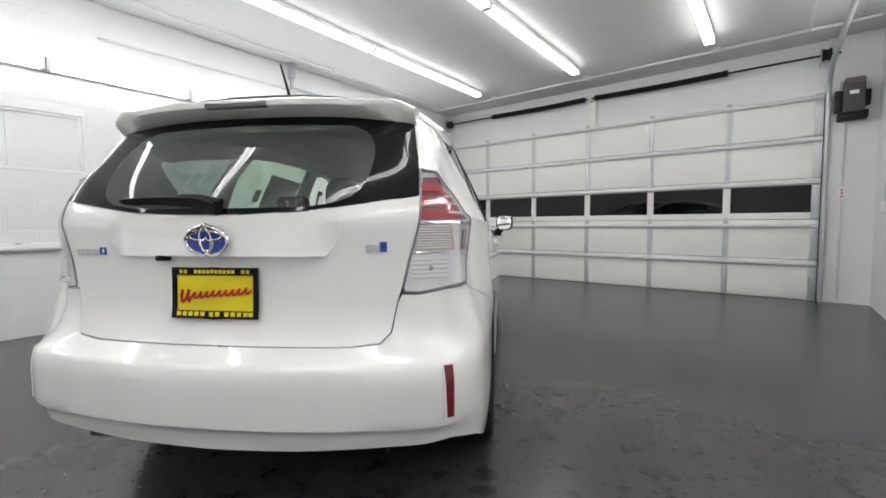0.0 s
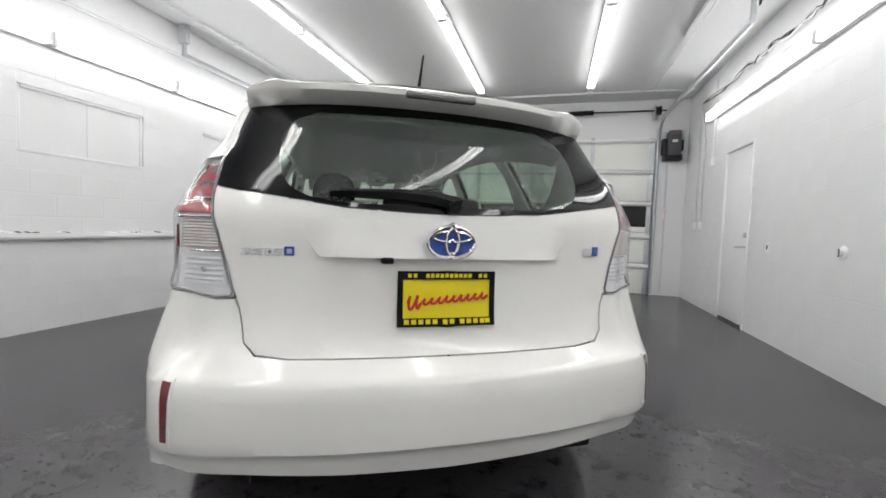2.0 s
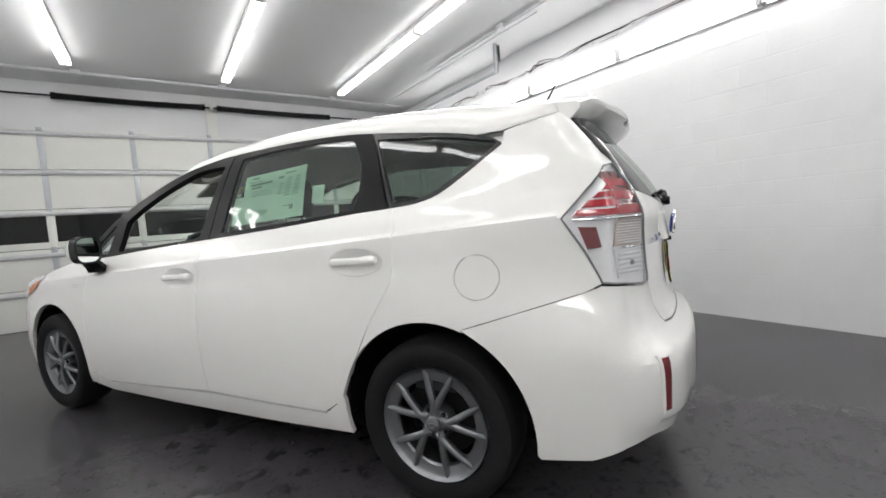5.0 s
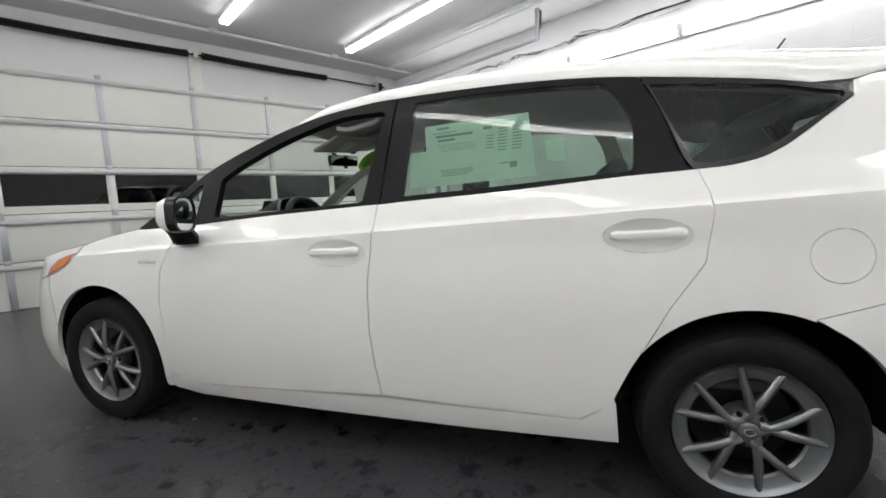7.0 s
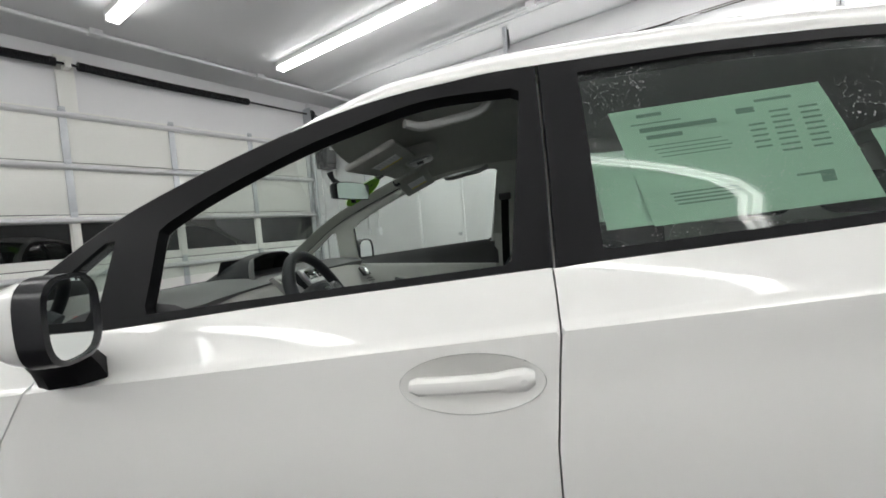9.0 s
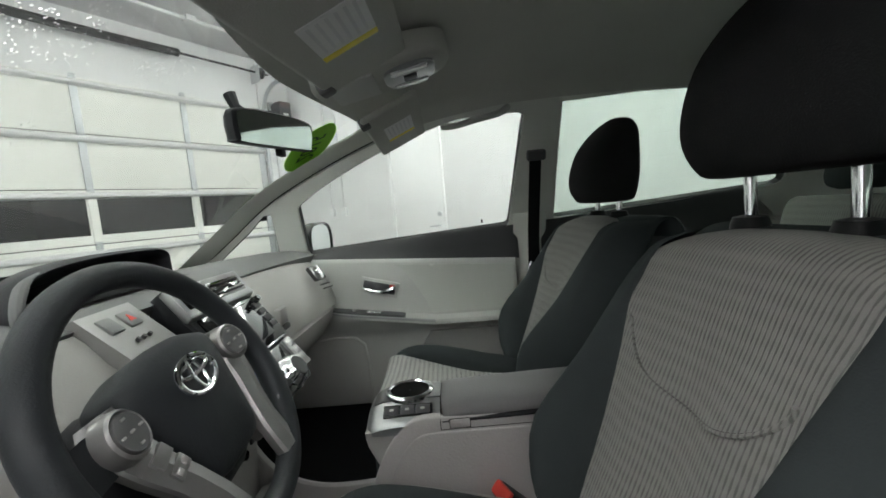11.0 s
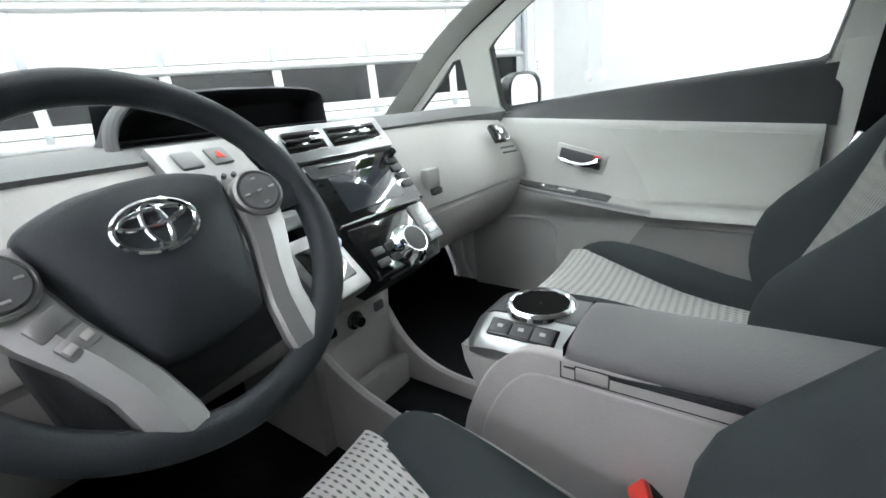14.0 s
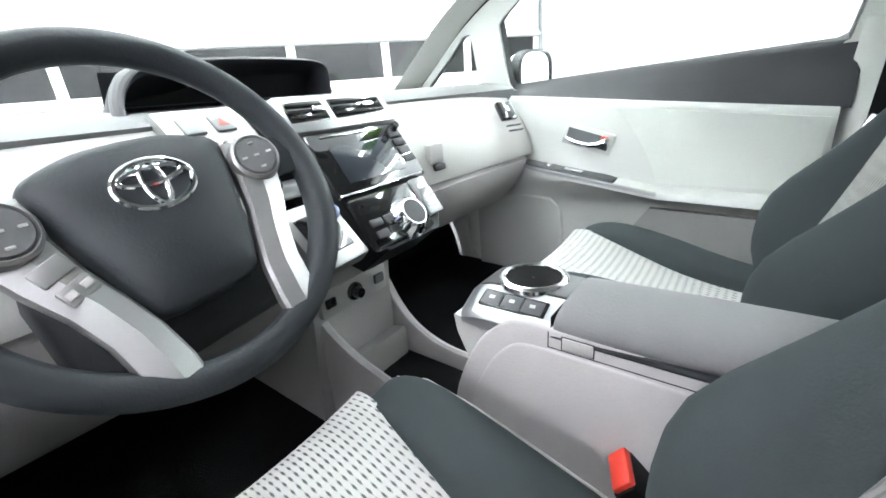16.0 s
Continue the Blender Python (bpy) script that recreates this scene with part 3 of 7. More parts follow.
# ---- body surface of the car: plan outline times height profile ----
OUTLINE = ((0, -2.30), (.30, -2.285), (.55, -2.245), (.72, -2.195), (.83, -2.085), (.866, -1.90), (.878, -1.60), (.884, -1.10),
           (.8875, -.40), (.8875, .50), (.882, 1.20), (.865, 1.65), (.82, 1.93), (.72, 2.12), (.50, 2.26), (.25, 2.325), (0, 2.34))


def spline(points, n):
    """A smooth curve through the points, n samples a span."""
    p = np.array(points, float)
    p = np.vstack([2 * p[0] - p[1], p, 2 * p[-1] - p[-2]])
    t = np.linspace(0, 1, n, endpoint=False)[:, None]
    out = []
    for a, b, c, d in zip(p, p[1:], p[2:], p[3:]):
        out.append(b + .5 * t * (c - a + t * (2 * a - 5 * b + 4 * c - d + t * (3 * (b - c) + d - a))))
    return np.vstack(out + [p[-2:-1]])


_o = OUTLINE
PLAN = spline([(-_o[1][0], _o[1][1])] + list(_o) + [(-_o[-2][0], _o[-2][1])], 40)[40:-40]
ARC = np.r_[0, np.cumsum(np.hypot(*np.diff(PLAN, axis=0).T))]
_t = np.gradient(PLAN, axis=0)
_t /= np.linalg.norm(_t, axis=1)[:, None]
NORMAL = np.c_[_t[:, 1], -_t[:, 0]]


def smooth(x, knots):
    """A monotone cubic through (x, y) knots."""
    k = np.array(knots, float)
    h, d = np.diff(k[:, 0]), np.diff(k[:, 1]) / np.diff(k[:, 0])
    m = np.r_[d[0], np.where(d[1:] * d[:-1] > 0, 2 * d[1:] * d[:-1] / np.where(d[1:] + d[:-1] == 0, 1, d[1:] + d[:-1]), 0), d[-1]]
    x = np.clip(np.asarray(x, float), k[0, 0], k[-1, 0])
    i = np.clip(np.searchsorted(k[:, 0], x) - 1, 0, len(h) - 1)
    t = (x - k[i, 0]) / h[i]
    return ((1 + 2 * t) * (1 - t) ** 2 * k[i, 1] + t * (1 - t) ** 2 * h[i] * m[i] + t * t * (3 - 2 * t) * k[i + 1, 1]
            + t * t * (t - 1) * h[i] * m[i + 1])


def belt(y):
    return 1.054 - .062 * np.asarray(y, float)


SIDE_LOW = ((.15, .06), (.22, .028), (.30, .008), (.45, 0), (.65, .002), (.80, .012), (.90, .026))
SIDE_HIGH = ((-.14, .024), (-.104, .0270), (-.097, .0372), (-.05, .061), (0, .0925), (.2, .172), (.39, .262), (.47, .315), (.56, .42))
REAR = ((.15, .16), (.22, .10), (.30, .056), (.37, .030), (.404, .019), (.412, .010), (.420, .002), (.46, 0), (.54, 0), (.59, .005), (.608, .012), (.620, .024), (.64, .048), (.68, .080),
        (.78, .108), (.90, .112), (1.0, .106), (1.05, .100), (1.075, .104), (1.45, .35), (1.60, .46))
FRONT = ((.15, .16), (.25, .04), (.40, 0), (.60, .02), (.75, .09), (.9, .3), (1.2, .8))


def hull(s, z):
    """Points of the left half at arc s (0 at the rear's middle) and height z; x is negative on the left."""
    s, z = np.broadcast_arrays(np.asarray(s, float), np.asarray(z, float))
    x, y = np.interp(s, ARC, PLAN[:, 0]), np.interp(s, ARC, PLAN[:, 1])
    nx, ny = np.interp(s, ARC, NORMAL[:, 0]), np.interp(s, ARC, NORMAL[:, 1])
    b = belt(y)
    low = smooth(z, SIDE_LOW)
    high = smooth(z - b, SIDE_HIGH)
    k = np.clip((z - (b - .25)) / .15, 0, 1)
    side = low * (1 - k) + high * k
    w = np.clip((np.abs(ny) - .12) / .62, 0, 1)
    w = w * w * (3 - 2 * w)
    end = np.where(ny < 0, smooth(z, REAR), smooth(z, FRONT))
    d = side * (1 - w) + end * w + .042 * np.clip((z - .64) / .17, 0, 1) * np.clip((-1.50 - y) / .40, 0, 1) * (1 - w)
    return np.stack([-(x - nx * d), y - ny * d, z], -1)


def body(s, z):
    """The hull, its upper rear corner drawn as one round bend from the tailgate to the side."""
    s, z = np.broadcast_arrays(np.asarray(s, float), np.asarray(z, float))
    p = hull(s, z)
    k = np.clip((z - 1.225) / .06, 0, 1) * ((s > .6) & (s < 1.25))
    if not np.any(k > 0):
        return p
    a, b, c, e = hull(np.full(s.shape, .55), z), hull(np.full(s.shape, .6), z), hull(np.full(s.shape, 1.25), z), hull(np.full(s.shape, 1.2), z)
    side = e[..., 0] + .004
    slope = (b[..., 1] - a[..., 1]) / (b[..., 0] - a[..., 0])
    corner = np.stack([side, b[..., 1] + slope * (side - b[..., 0]), z], -1)
    t = np.clip((s - .6) / .65, 0, 1)[..., None]
    u, v = b + .72 * (corner - b), c + .72 * (corner - c)
    bend = (1 - t) ** 3 * b + 3 * t * (1 - t) ** 2 * u + 3 * t * t * (1 - t) * v + t ** 3 * c
    return p + (bend - p) * k[..., None]


from mathutils.geometry import delaunay_2d_cdt

CAR_TURN = 30.0
CAR = pose(0, 0, 0, 0, 0, CAR_TURN)
car = thing("car", "pearl white estate car parked at an angle, driver's window lowered", "car", at=CAR)
_ss = np.linspace(0, ARC[-1], 900)


def at_y(y, z):
    """The arc at which the body at height z stands at y."""
    return float(np.interp(y, body(_ss, z)[:, 1], _ss))


def at_x(x, z):
    """The same from the rear, by the distance x from the middle."""
    s = _ss[_ss < 1.0]
    return float(np.interp(x, -body(s, z)[:, 0], s))


def Y(*points):
    return [(at_y(y, z), z) for y, z in points]


def X(*points):
    return [(at_x(x, z), z) for x, z in points]


def skin(s, z, out=0.0):
    """A point of the skin, moved out along its normal; s below zero is the right half."""
    q = abs(s)
    p = Vector(body(q, z))
    a, b = Vector(body(q + .004, z)) - Vector(body(max(q - .004, 0), z)), Vector(body(q, z + .004)) - Vector(body(q, z - .004))
    n = b.cross(a).normalized() if q > .004 else Vector((0, -1, .1)).normalized()
    if n.dot(Vector((p.x, p.y, 0))) < 0:
        n = -n
    p += n * out
    return Vector((-p.x, p.y, p.z)) if s < 0 else p


def even(loop, step):
    """A closed loop sampled in even steps, its corners kept."""
    out = []
    for (a, b), (c, d) in zip(loop, loop[1:] + loop[:1]):
        n = max(1, int(math.hypot(c - a, d - b) / step + .5))
        out += [(a + (c - a) * k / n, b + (d - b) * k / n) for k in range(n)]
    return out


def curve(points, n=6):
    """A smooth run through points."""
    return [tuple(p) for p in spline(points, n)]


def area(loop):
    return .5 * sum(a * d - c * b for (a, b), (c, d) in zip(loop, loop[1:] + loop[:1]))


def inset(loop, d):
    """A loop drawn in by d."""
    sign = 1 if area(loop) > 0 else -1
    out = []
    for i, p in enumerate(loop):
        a, b = Vector(loop[i - 1]), Vector(loop[(i + 1) % len(loop)])
        t = b - a
        n = Vector((-t.y, t.x)).normalized() * sign if t.length > 1e-9 else Vector((0, 0))
        out.append((p[0] + n.x * d, p[1] + n.y * d))
    return out


def inside(p, loop):
    hit = False
    for (a, b), (c, d) in zip(loop, loop[1:] + loop[:1]):
        if (b > p[1]) != (d > p[1]) and p[0] < (c - a) * (p[1] - b) / (d - b) + a:
            hit = not hit
    return hit


def sheet(outer, holes, place, step=.035, lip=.02, gap=0.0, fine=.018, rows=()):
    """Fills a loop with triangles, lays them by place(u, v, out) and turns the edges in by lip."""
    rings = [inset(even(outer, fine), gap)] + [inset(even(h, fine), -gap) for h in holes]
    pts, lines = [], []
    for r in rings:
        n = len(pts)
        pts += [Vector(p) for p in r]
        lines += [(n + i, n + (i + 1) % len(r)) for i in range(len(r))]
    u0, u1 = min(p.x for p in pts), max(p.x for p in pts)
    v0, v1 = min(p.y for p in pts), max(p.y for p in pts)
    edge = np.array([tuple(p) for p in pts])
    line = np.array(rows).reshape(-1, 2)
    for u in np.arange(u0 + step / 2, u1, step):
        for v in np.arange(v0 + step / 2, v1, step):
            if inside((u, v), rings[0]) and not any(inside((u, v), h) for h in rings[1:]) and np.hypot(*(edge - (u, v)).T).min() > step * .45 and (len(line) == 0 or np.hypot(*(line - (u, v)).T).min() > step * .4):
                pts.append(Vector((u, v)))
    pts += [Vector(p) for p in rows if inside(p, rings[0]) and not any(inside(p, h) for h in rings[1:]) and np.hypot(*(edge - p).T).min() > .003]
    vs, _, fs, *_ = delaunay_2d_cdt(pts, lines, [], 0, 1e-5)
    bm = bmesh.new()
    made = [bm.verts.new(place(v.x, v.y, 0.0)) for v in vs]
    for f in fs:
        c = (vs[f[0]] + vs[f[1]] + vs[f[2]]) / 3
        if inside(c, rings[0]) and not any(inside(c, h) for h in rings[1:]):
            bm.faces.new([made[i] for i in f])
    for i, v in enumerate(made):
        if not v.link_faces:
            bm.verts.remove(v)
    if lip:
        rim = [e for e in bm.edges if len(e.link_faces) == 1]
        low = {}
        for i, v in enumerate(made):
            if v.is_valid and any(len(e.link_faces) == 1 for e in v.link_edges):
                low[v] = bm.verts.new(place(vs[i].x, vs[i].y, -lip))
        for e in rim:
            a, b = e.verts
            bm.faces.new((a, b, low[b], low[a]))
    return bm


def mirrored(ob, parent):
    """The same part on the right side."""
    me = ob.data.copy()
    me.transform(Matrix.Diagonal((-1, 1, 1, 1)))
    me.flip_normals()
    twin = new(ob.name.split(".")[0], me)
    twin.parent = parent
    if ob.get("label"):
        twin["label"] = ob["label"]
    return twin


def panel(name, mat, outer, holes=(), out=0.0, lip=.02, gap=.0012, step=.035, both=True, parent=car, label="", fine=.018, rows=()):
    bm = sheet(outer, list(holes), lambda s, z, o: skin(s, z, out + o), step, lip, gap, fine, rows)
    a = part(name, bm, mat, parent, label, sharp=.55)
    return (a, mirrored(a, parent)) if both else (a,)


def across(half):
    """A loop over both halves from its left half, which starts and ends in the middle."""
    return half + [(-s, z) for s, z in reversed(half) if s > 1e-6]


CREASE = [(at_y(y, float(belt(y)) + h), float(belt(y)) + h) for y in np.arange(-1.86, 1.52, .016) for h in (-.112, -.104, -.0975, -.085)]


# ---- outlines of the left side, as (y, z) ----
BAND_TOP = curve([(1.17, .981), (.98, 1.112), (.782, 1.245), (.485, 1.376), (.243, 1.453), (.042, 1.486), (-.112, 1.500), (-.5, 1.506), (-.81, 1.497), (-1.05, 1.474), (-1.4, 1.42), (-1.6, 1.376), (-1.662, 1.345)])
BAND_LOW = curve([(-1.662, 1.335), (-1.469, 1.194), (-1.354, 1.150), (-1.21, 1.136), (-1.017, 1.125), (-.605, 1.092), (-.125, 1.062), (.393, 1.029), (.81, .996), (1.17, .976)])
GAP_B = [(-.127, 1.060), (-.125, .966), (-.104, .764), (-.104, .574), (-.120, .44), (-.142, .312)]
GAP_R = [(-1.235, 1.1375), (-1.262, 1.06), (-1.269, .999), (-1.249, .853), (-1.153, .709), (-1.074, .562)]
GAP_F = [(.885, .991), (.904, .91), (.962, .803), (.975, .64), (.962, .406), (.9, .296), (.82, .262)]


def low(y0, y1):
    return [p for p in BAND_LOW if min(y0, y1) < p[0] < max(y0, y1)]


def arch(y0, a0, a1, r=.392, zc=.318, n=26):
    return [(y0 + r * math.cos(math.radians(a)), zc + r * math.sin(math.radians(a)) * (1.0 if a < 180 else 1)) for a in np.linspace(a0, a1, n)]


HOLE_F = curve([(.695, 1.024), (.39, 1.045), (-.04, 1.072)], 5) + curve([(-.054, 1.08), (-.082, 1.27), (-.106, 1.436)], 3) + curve([(-.09, 1.446), (.10, 1.440), (.265, 1.397), (.425, 1.340), (.589, 1.265), (.68, 1.212)], 5) + [(.700, 1.195), (.703, 1.04)]
HOLE_R = [(-.237, 1.466), (-.5, 1.477), (-.75, 1.473), (-.955, 1.459), (-.974, 1.452)] + curve([(-.982, 1.442), (-1.018, 1.390), (-1.052, 1.300), (-1.053, 1.165)], 4) + [(-1.048, 1.150), (-1.03, 1.142), (-.609, 1.112), (-.225, 1.089)]
HOLE_Q = curve([(-1.11, 1.435), (-1.4, 1.40), (-1.58, 1.363), (-1.635, 1.335), (-1.46, 1.215), (-1.354, 1.168), (-1.25, 1.157)], 5) + [(-1.225, 1.165)]
HOLE_S = [(1.07, .999), (.90, 1.118), (.83, 1.176), (.806, 1.180), (.815, 1.014)]
split = [p for p in BAND_TOP if p[0] > -.15] + [(-.150, 1.50), (-.142, 1.3), (-.130, 1.0625)] + [p for p in BAND_LOW if p[0] > -.13]
panel("door_frame", TRIM_MATT, Y(*split), [Y(*HOLE_F), Y(*HOLE_S)], gap=.001, lip=.03, step=.03, label="black window surround of the front door")
split = [(-.156, 1.50)] + [p for p in BAND_TOP if -1.06 < p[0] < -.16] + [(-1.075, 1.470), (-1.12, 1.38), (-1.20, 1.16), (-1.22, 1.137)] + [p for p in BAND_LOW if -1.21 < p[0] < -.14] + [(-.136, 1.063), (-.148, 1.3)]
panel("door_frame", TRIM_MATT, Y(*split), [Y(*HOLE_R)], gap=.001, lip=.03, step=.03, label="black window surround of the rear door")
split = [(-1.08, 1.469)] + [p for p in BAND_TOP if p[0] < -1.09] + [p for p in BAND_LOW if p[0] < -1.23] + [(-1.225, 1.137), (-1.205, 1.165), (-1.125, 1.38)]
panel("quarter_trim", TRIM_BLACK, Y(*split), [Y(*HOLE_Q)], gap=.001, lip=.02, step=.03)
panel("window_glass", GLASS_REAR, Y(*HOLE_R), out=-.006, lip=0, gap=-.012, label="tinted rear door glass beaded with rain")
panel("quarter_glass", GLASS_QUARTER, Y(*HOLE_Q), out=-.004, lip=0, gap=-.010, label="dark tinted quarter glass beaded with rain")
panel("sail_glass", GLASS_CLEAR, Y(*HOLE_S), out=-.005, lip=0, gap=-.008)
pass_glass = part("window_glass", sheet(Y(*HOLE_F), [], lambda s, z, o: skin(-s, z, -.006 + o), .05, 0, -.012), GLASS_CLEAR, car, "clear front passenger door glass")

DISH_F, DISH_R = (.035, .876, .128, .052), (-1.085, .935, .130, .054)


def oval(c, n=36, k=1.0):
    return [(c[0] + k * c[2] * math.cos(2 * math.pi * i / n), c[1] + k * c[3] * math.sin(2 * math.pi * i / n)) for i in range(n)]


def door(loop, dish, name):
    """A door skin with the hollow behind its handle, and the handle as parts."""
    made = panel("door_skin", PAINT, Y(*loop), [Y(*oval(dish))], gap=.0010, label=name, rows=CREASE)
    c, a, b = dish[:2], dish[2], dish[3]

    def bowl(y, z, o):
        r = min(1, math.hypot((y - c[0]) / a, (z - c[1]) / b))
        return skin(at_y(y, z), z, o - .022 * (1 - r ** 2.2) ** 1.2)
    cup = part("handle_dish", sheet(oval(dish), [], bowl, .016, 0, 0, .012), PAINT, made[0])
    mirrored(cup, made[1])
    rings = []
    for t in np.linspace(0, 1, 15):
        y = c[0] + .108 - t * .216
        o = .012 + .014 * math.sin(math.pi * t) ** .5
        h = .0155 if t < .7 else .0155 + .004 * min(1, (t - .7) * 10)
        h *= 1 if .03 < t < .97 else .6
        zz = c[1] + .002 + .006 * t
        rings.append([skin(at_y(y, zz), zz + h * q, o + w) for q, w in ((-1, -.008), (-1, .001), (-.6, .008), (0, .010), (.6, .008), (1, .001), (1, -.008), (0, -.012))])
    bm = bmesh.new()
    loft(bm, rings)
    h = part("door_handle", bm, PAINT, made[0], "white pull handle")
    mirrored(h, made[1])
    bm = bmesh.new()
    y, zz = c[0] - .088, c[1] + .008
    disc(bm, .0055, skin(at_y(y, zz), zz, .0375), "x", 16)
    part("key_slot", bm, PAINT, made[0])


front = low(-.127, .885)
door([*GAP_B[::-1], *front, *GAP_F, (.4, .283), (0, .305)], DISH_F, "front door skin in pearl white")
door([(-.984, .372), (-1.012, .44), (-1.042, .505), *GAP_R[::-1], *low(-1.23, -.133), (-.1287, 1.060), (-.1267, .966), (-.1057, .764), (-.1057, .574), (-.1217, .44), (-.1437, .312), (-.5, .308), (-.886, .31)], DISH_R, "rear door skin in pearl white")

FUEL = (-1.592, .872, .080, .078)
TAIL_OUT = [(.975, .842), (1.026, .94), (1.098, 1.054), (1.02, 1.14), (.93, 1.222)]
TAIL_IN = [(.76, 1.229), (.725, 1.13), (.697, 1.032), (.655, .92), (.632, .84), (.640, .822)]
SEAM = [(.760, 1.230), (at_x(.632, 1.27), 1.27), (at_x(.621, 1.31), 1.31), (at_x(.601, 1.40), 1.40), (at_x(.588, 1.445), 1.445)]
quarter = Y(*arch(-1.385, 37.5, 112, n=18)) + Y((-1.53, .69), (-1.74, .755), (-1.94, .815)) + TAIL_OUT + SEAM
quarter += Y((-1.86, 1.435), (-1.80, 1.418), (-1.72, 1.400), (-1.668, 1.385), (-1.664, 1.36)) + Y(*[p for p in BAND_LOW if p[0] < -1.24]) + Y(*GAP_R[:-1])
qp = panel("quarter_panel", PAINT, quarter, [Y(*oval(FUEL))], step=.03, rows=CREASE)
panel("fuel_flap", PAINT, Y(*oval(FUEL)), gap=.0012, parent=qp[0], both=False)
panel("fuel_flap", PAINT, [(-s, z) for s, z in Y(*oval(FUEL))], gap=.0012, parent=qp[1], both=False)
panel("sill", PAINT, Y((.955, .30), (.9, .288), (.8, .256), (-.14, .303), (-.886, .303), (-.955, .355), (-.99, .40), (-1.0, .375), (-1.012, .226), (-.5, .208), (.2, .198), (.8, .198), (.962, .225)), gap=.002)
LAMP_F = [(1.53, .902), (1.60, .82), (1.70, .772), (1.80, .742), (1.93, .715), (2.02, .715), (1.96, .79), (1.84, .84), (1.70, .875)]
HOOD_EDGE = curve([(1.17, .980), (1.36, .945), (1.53, .906), (1.70, .878), (1.84, .843), (1.96, .792), (2.05, .735)], 5)
fender = [(.905, .301), (.962, .406), (.9768, .64), (.9638, .803), (.9058, .91), (.8868, .990)] + low(.9, 1.17) + [p for p in HOOD_EDGE if p[0] < 1.53] + [(1.53, .902), (1.60, .82), (1.70, .772), (1.79, .745)] + arch(1.395, 24, 192, n=36) + [(1.0, .228), (.966, .230), (.9585, .304)]
panel("fender", PAINT, Y(*fender), step=.032, rows=CREASE)
panel("headlamp", LENS_WHITE, Y(*LAMP_F), out=.004, step=.03, label="clear headlamp with an orange marker")
panel("side_marker", LENS_ORANGE, Y((1.565, .862), (1.62, .812), (1.72, .772), (1.79, .750), (1.76, .79), (1.68, .835)), out=.009, lip=.006)
nose = Y(*arch(1.395, -24, 22, n=12)) + Y((1.80, .742), (1.93, .713), (2.03, .712), (2.06, .735)) + [(5.55, .70), (ARC[-1] - .001, .69), (ARC[-1] - .001, .19), (5.4, .19), (5.0, .20)]
panel("front_bumper", PAINT, nose, step=.05)
tail = [(0, .6605), (at_x(.45, .6595), .6595), (at_x(.54, .667), .667), (at_x(.571, .70), .70), (at_x(.586, .79), .79), (at_x(.60, .818), .818), (.70, .815), (.80, .822), (.975, .836)] + Y((-1.94, .8145), (-1.74, .7545), (-1.53, .6895))
tail += Y(*[(-1.385 - .392 * math.cos(math.radians(a)), .318 + .392 * math.sin(math.radians(a))) for a in np.linspace(60, -6, 14)]) + Y((-1.786, .262))
tail += [(at_y(-1.95, .286), .286), (.92, .335), (.80, .356), (.6, .352), (.3, .340), (0, .336)]
FOLDS = [(k * u, z + .018 * max(0, u - .45)) for k in (-1, 1) for u in np.arange(.008, .80, .016) for z in (.400, .411, .422, .596, .609, .620, .632)]
panel("rear_bumper", PAINT, across(tail), both=False, step=.035, lip=.03, rows=FOLDS)
for k in (1, -1):
    box_s = [(k * at_x(.738, .606), .606), (k * at_x(.764, .606), .606), (k * at_x(.770, .442), .442), (k * at_x(.750, .444), .444)]
    panel("reflector", LENS_DARK_RED, box_s, out=.003, gap=.001, lip=.01, both=False, label="upright red reflector", fine=.01)
    panel("reflector_bezel", PAINT, [(k * at_x(.730, .614), .614), (k * at_x(.770, .614), .614), (k * at_x(.776, .434), .434), (k * at_x(.742, .436), .436)], [box_s], out=.0025, gap=0, lip=.006, both=False)

# ---- tail lamps ----
lamp_loop = TAIL_OUT + TAIL_IN + [(.70, .818), (.82, .826)]
lamps = panel("tail_lamp", LAMP_BODY, lamp_loop, out=-.012, gap=.002, step=.025, lip=.006, label="tall tail lamp, red above and clear below")


def lens(name, mat, loop, o, label="", lip=.005):
    made = panel(name, mat, loop, out=o, gap=.001, lip=lip, parent=lamps[0], both=False, label=label, step=.02, fine=.01)
    mirrored(made[0], lamps[1])


def row(z, x0, x1):
    """Two corners at height z between two distances from the middle."""
    return [(at_x(x0, z), z), (at_x(x1, z), z)]


RED_ROWS = ((1.056, 1.090, 1), (1.090, 1.104, 0), (1.104, 1.136, 1), (1.136, 1.150, 0), (1.150, 1.178, 1), (1.178, 1.204, 0))
for z0, z1, red in RED_ROWS:
    def span(z):
        return .655 + .004 * (z - 1.05) / .15, .752 - .040 * (z - 1.05) / .15
    a, b = span(z0), span(z1)
    lens("red_band", LENS_RED if red else LENS_DARK_RED, [(at_x(a[1], z0), z0), (at_x(a[0], z0), z0), (at_x(b[0], z1), z1), (at_x(b[1], z1), z1)], -.004 if red else -.007, "dark red lens band" if red else "", .004)
for z0, z1, c0, c1 in ((1.056, 1.082, 1.060, 1.045), (1.087, 1.111, 1.032, 1.008), (1.116, 1.136, .995, .968), (1.141, 1.158, .955, .93)):
    lens("red_stripe", LENS_RED, [(c0, z0), (.862, z0), (.868, z1), (c1, z1)], -.005, "slim red side stripe", .003)
lens("turn_signal", LENS_AMBER, row(1.042, .755, .652) + row(.955, .640, .765), -.005, "faintly amber ribbed lens")
lens("side_reflector", LENS_DARK_RED, [(1.045, 1.025), (.985, 1.022), (.968, .957), (1.018, .950)], -.004, "small red side reflector")
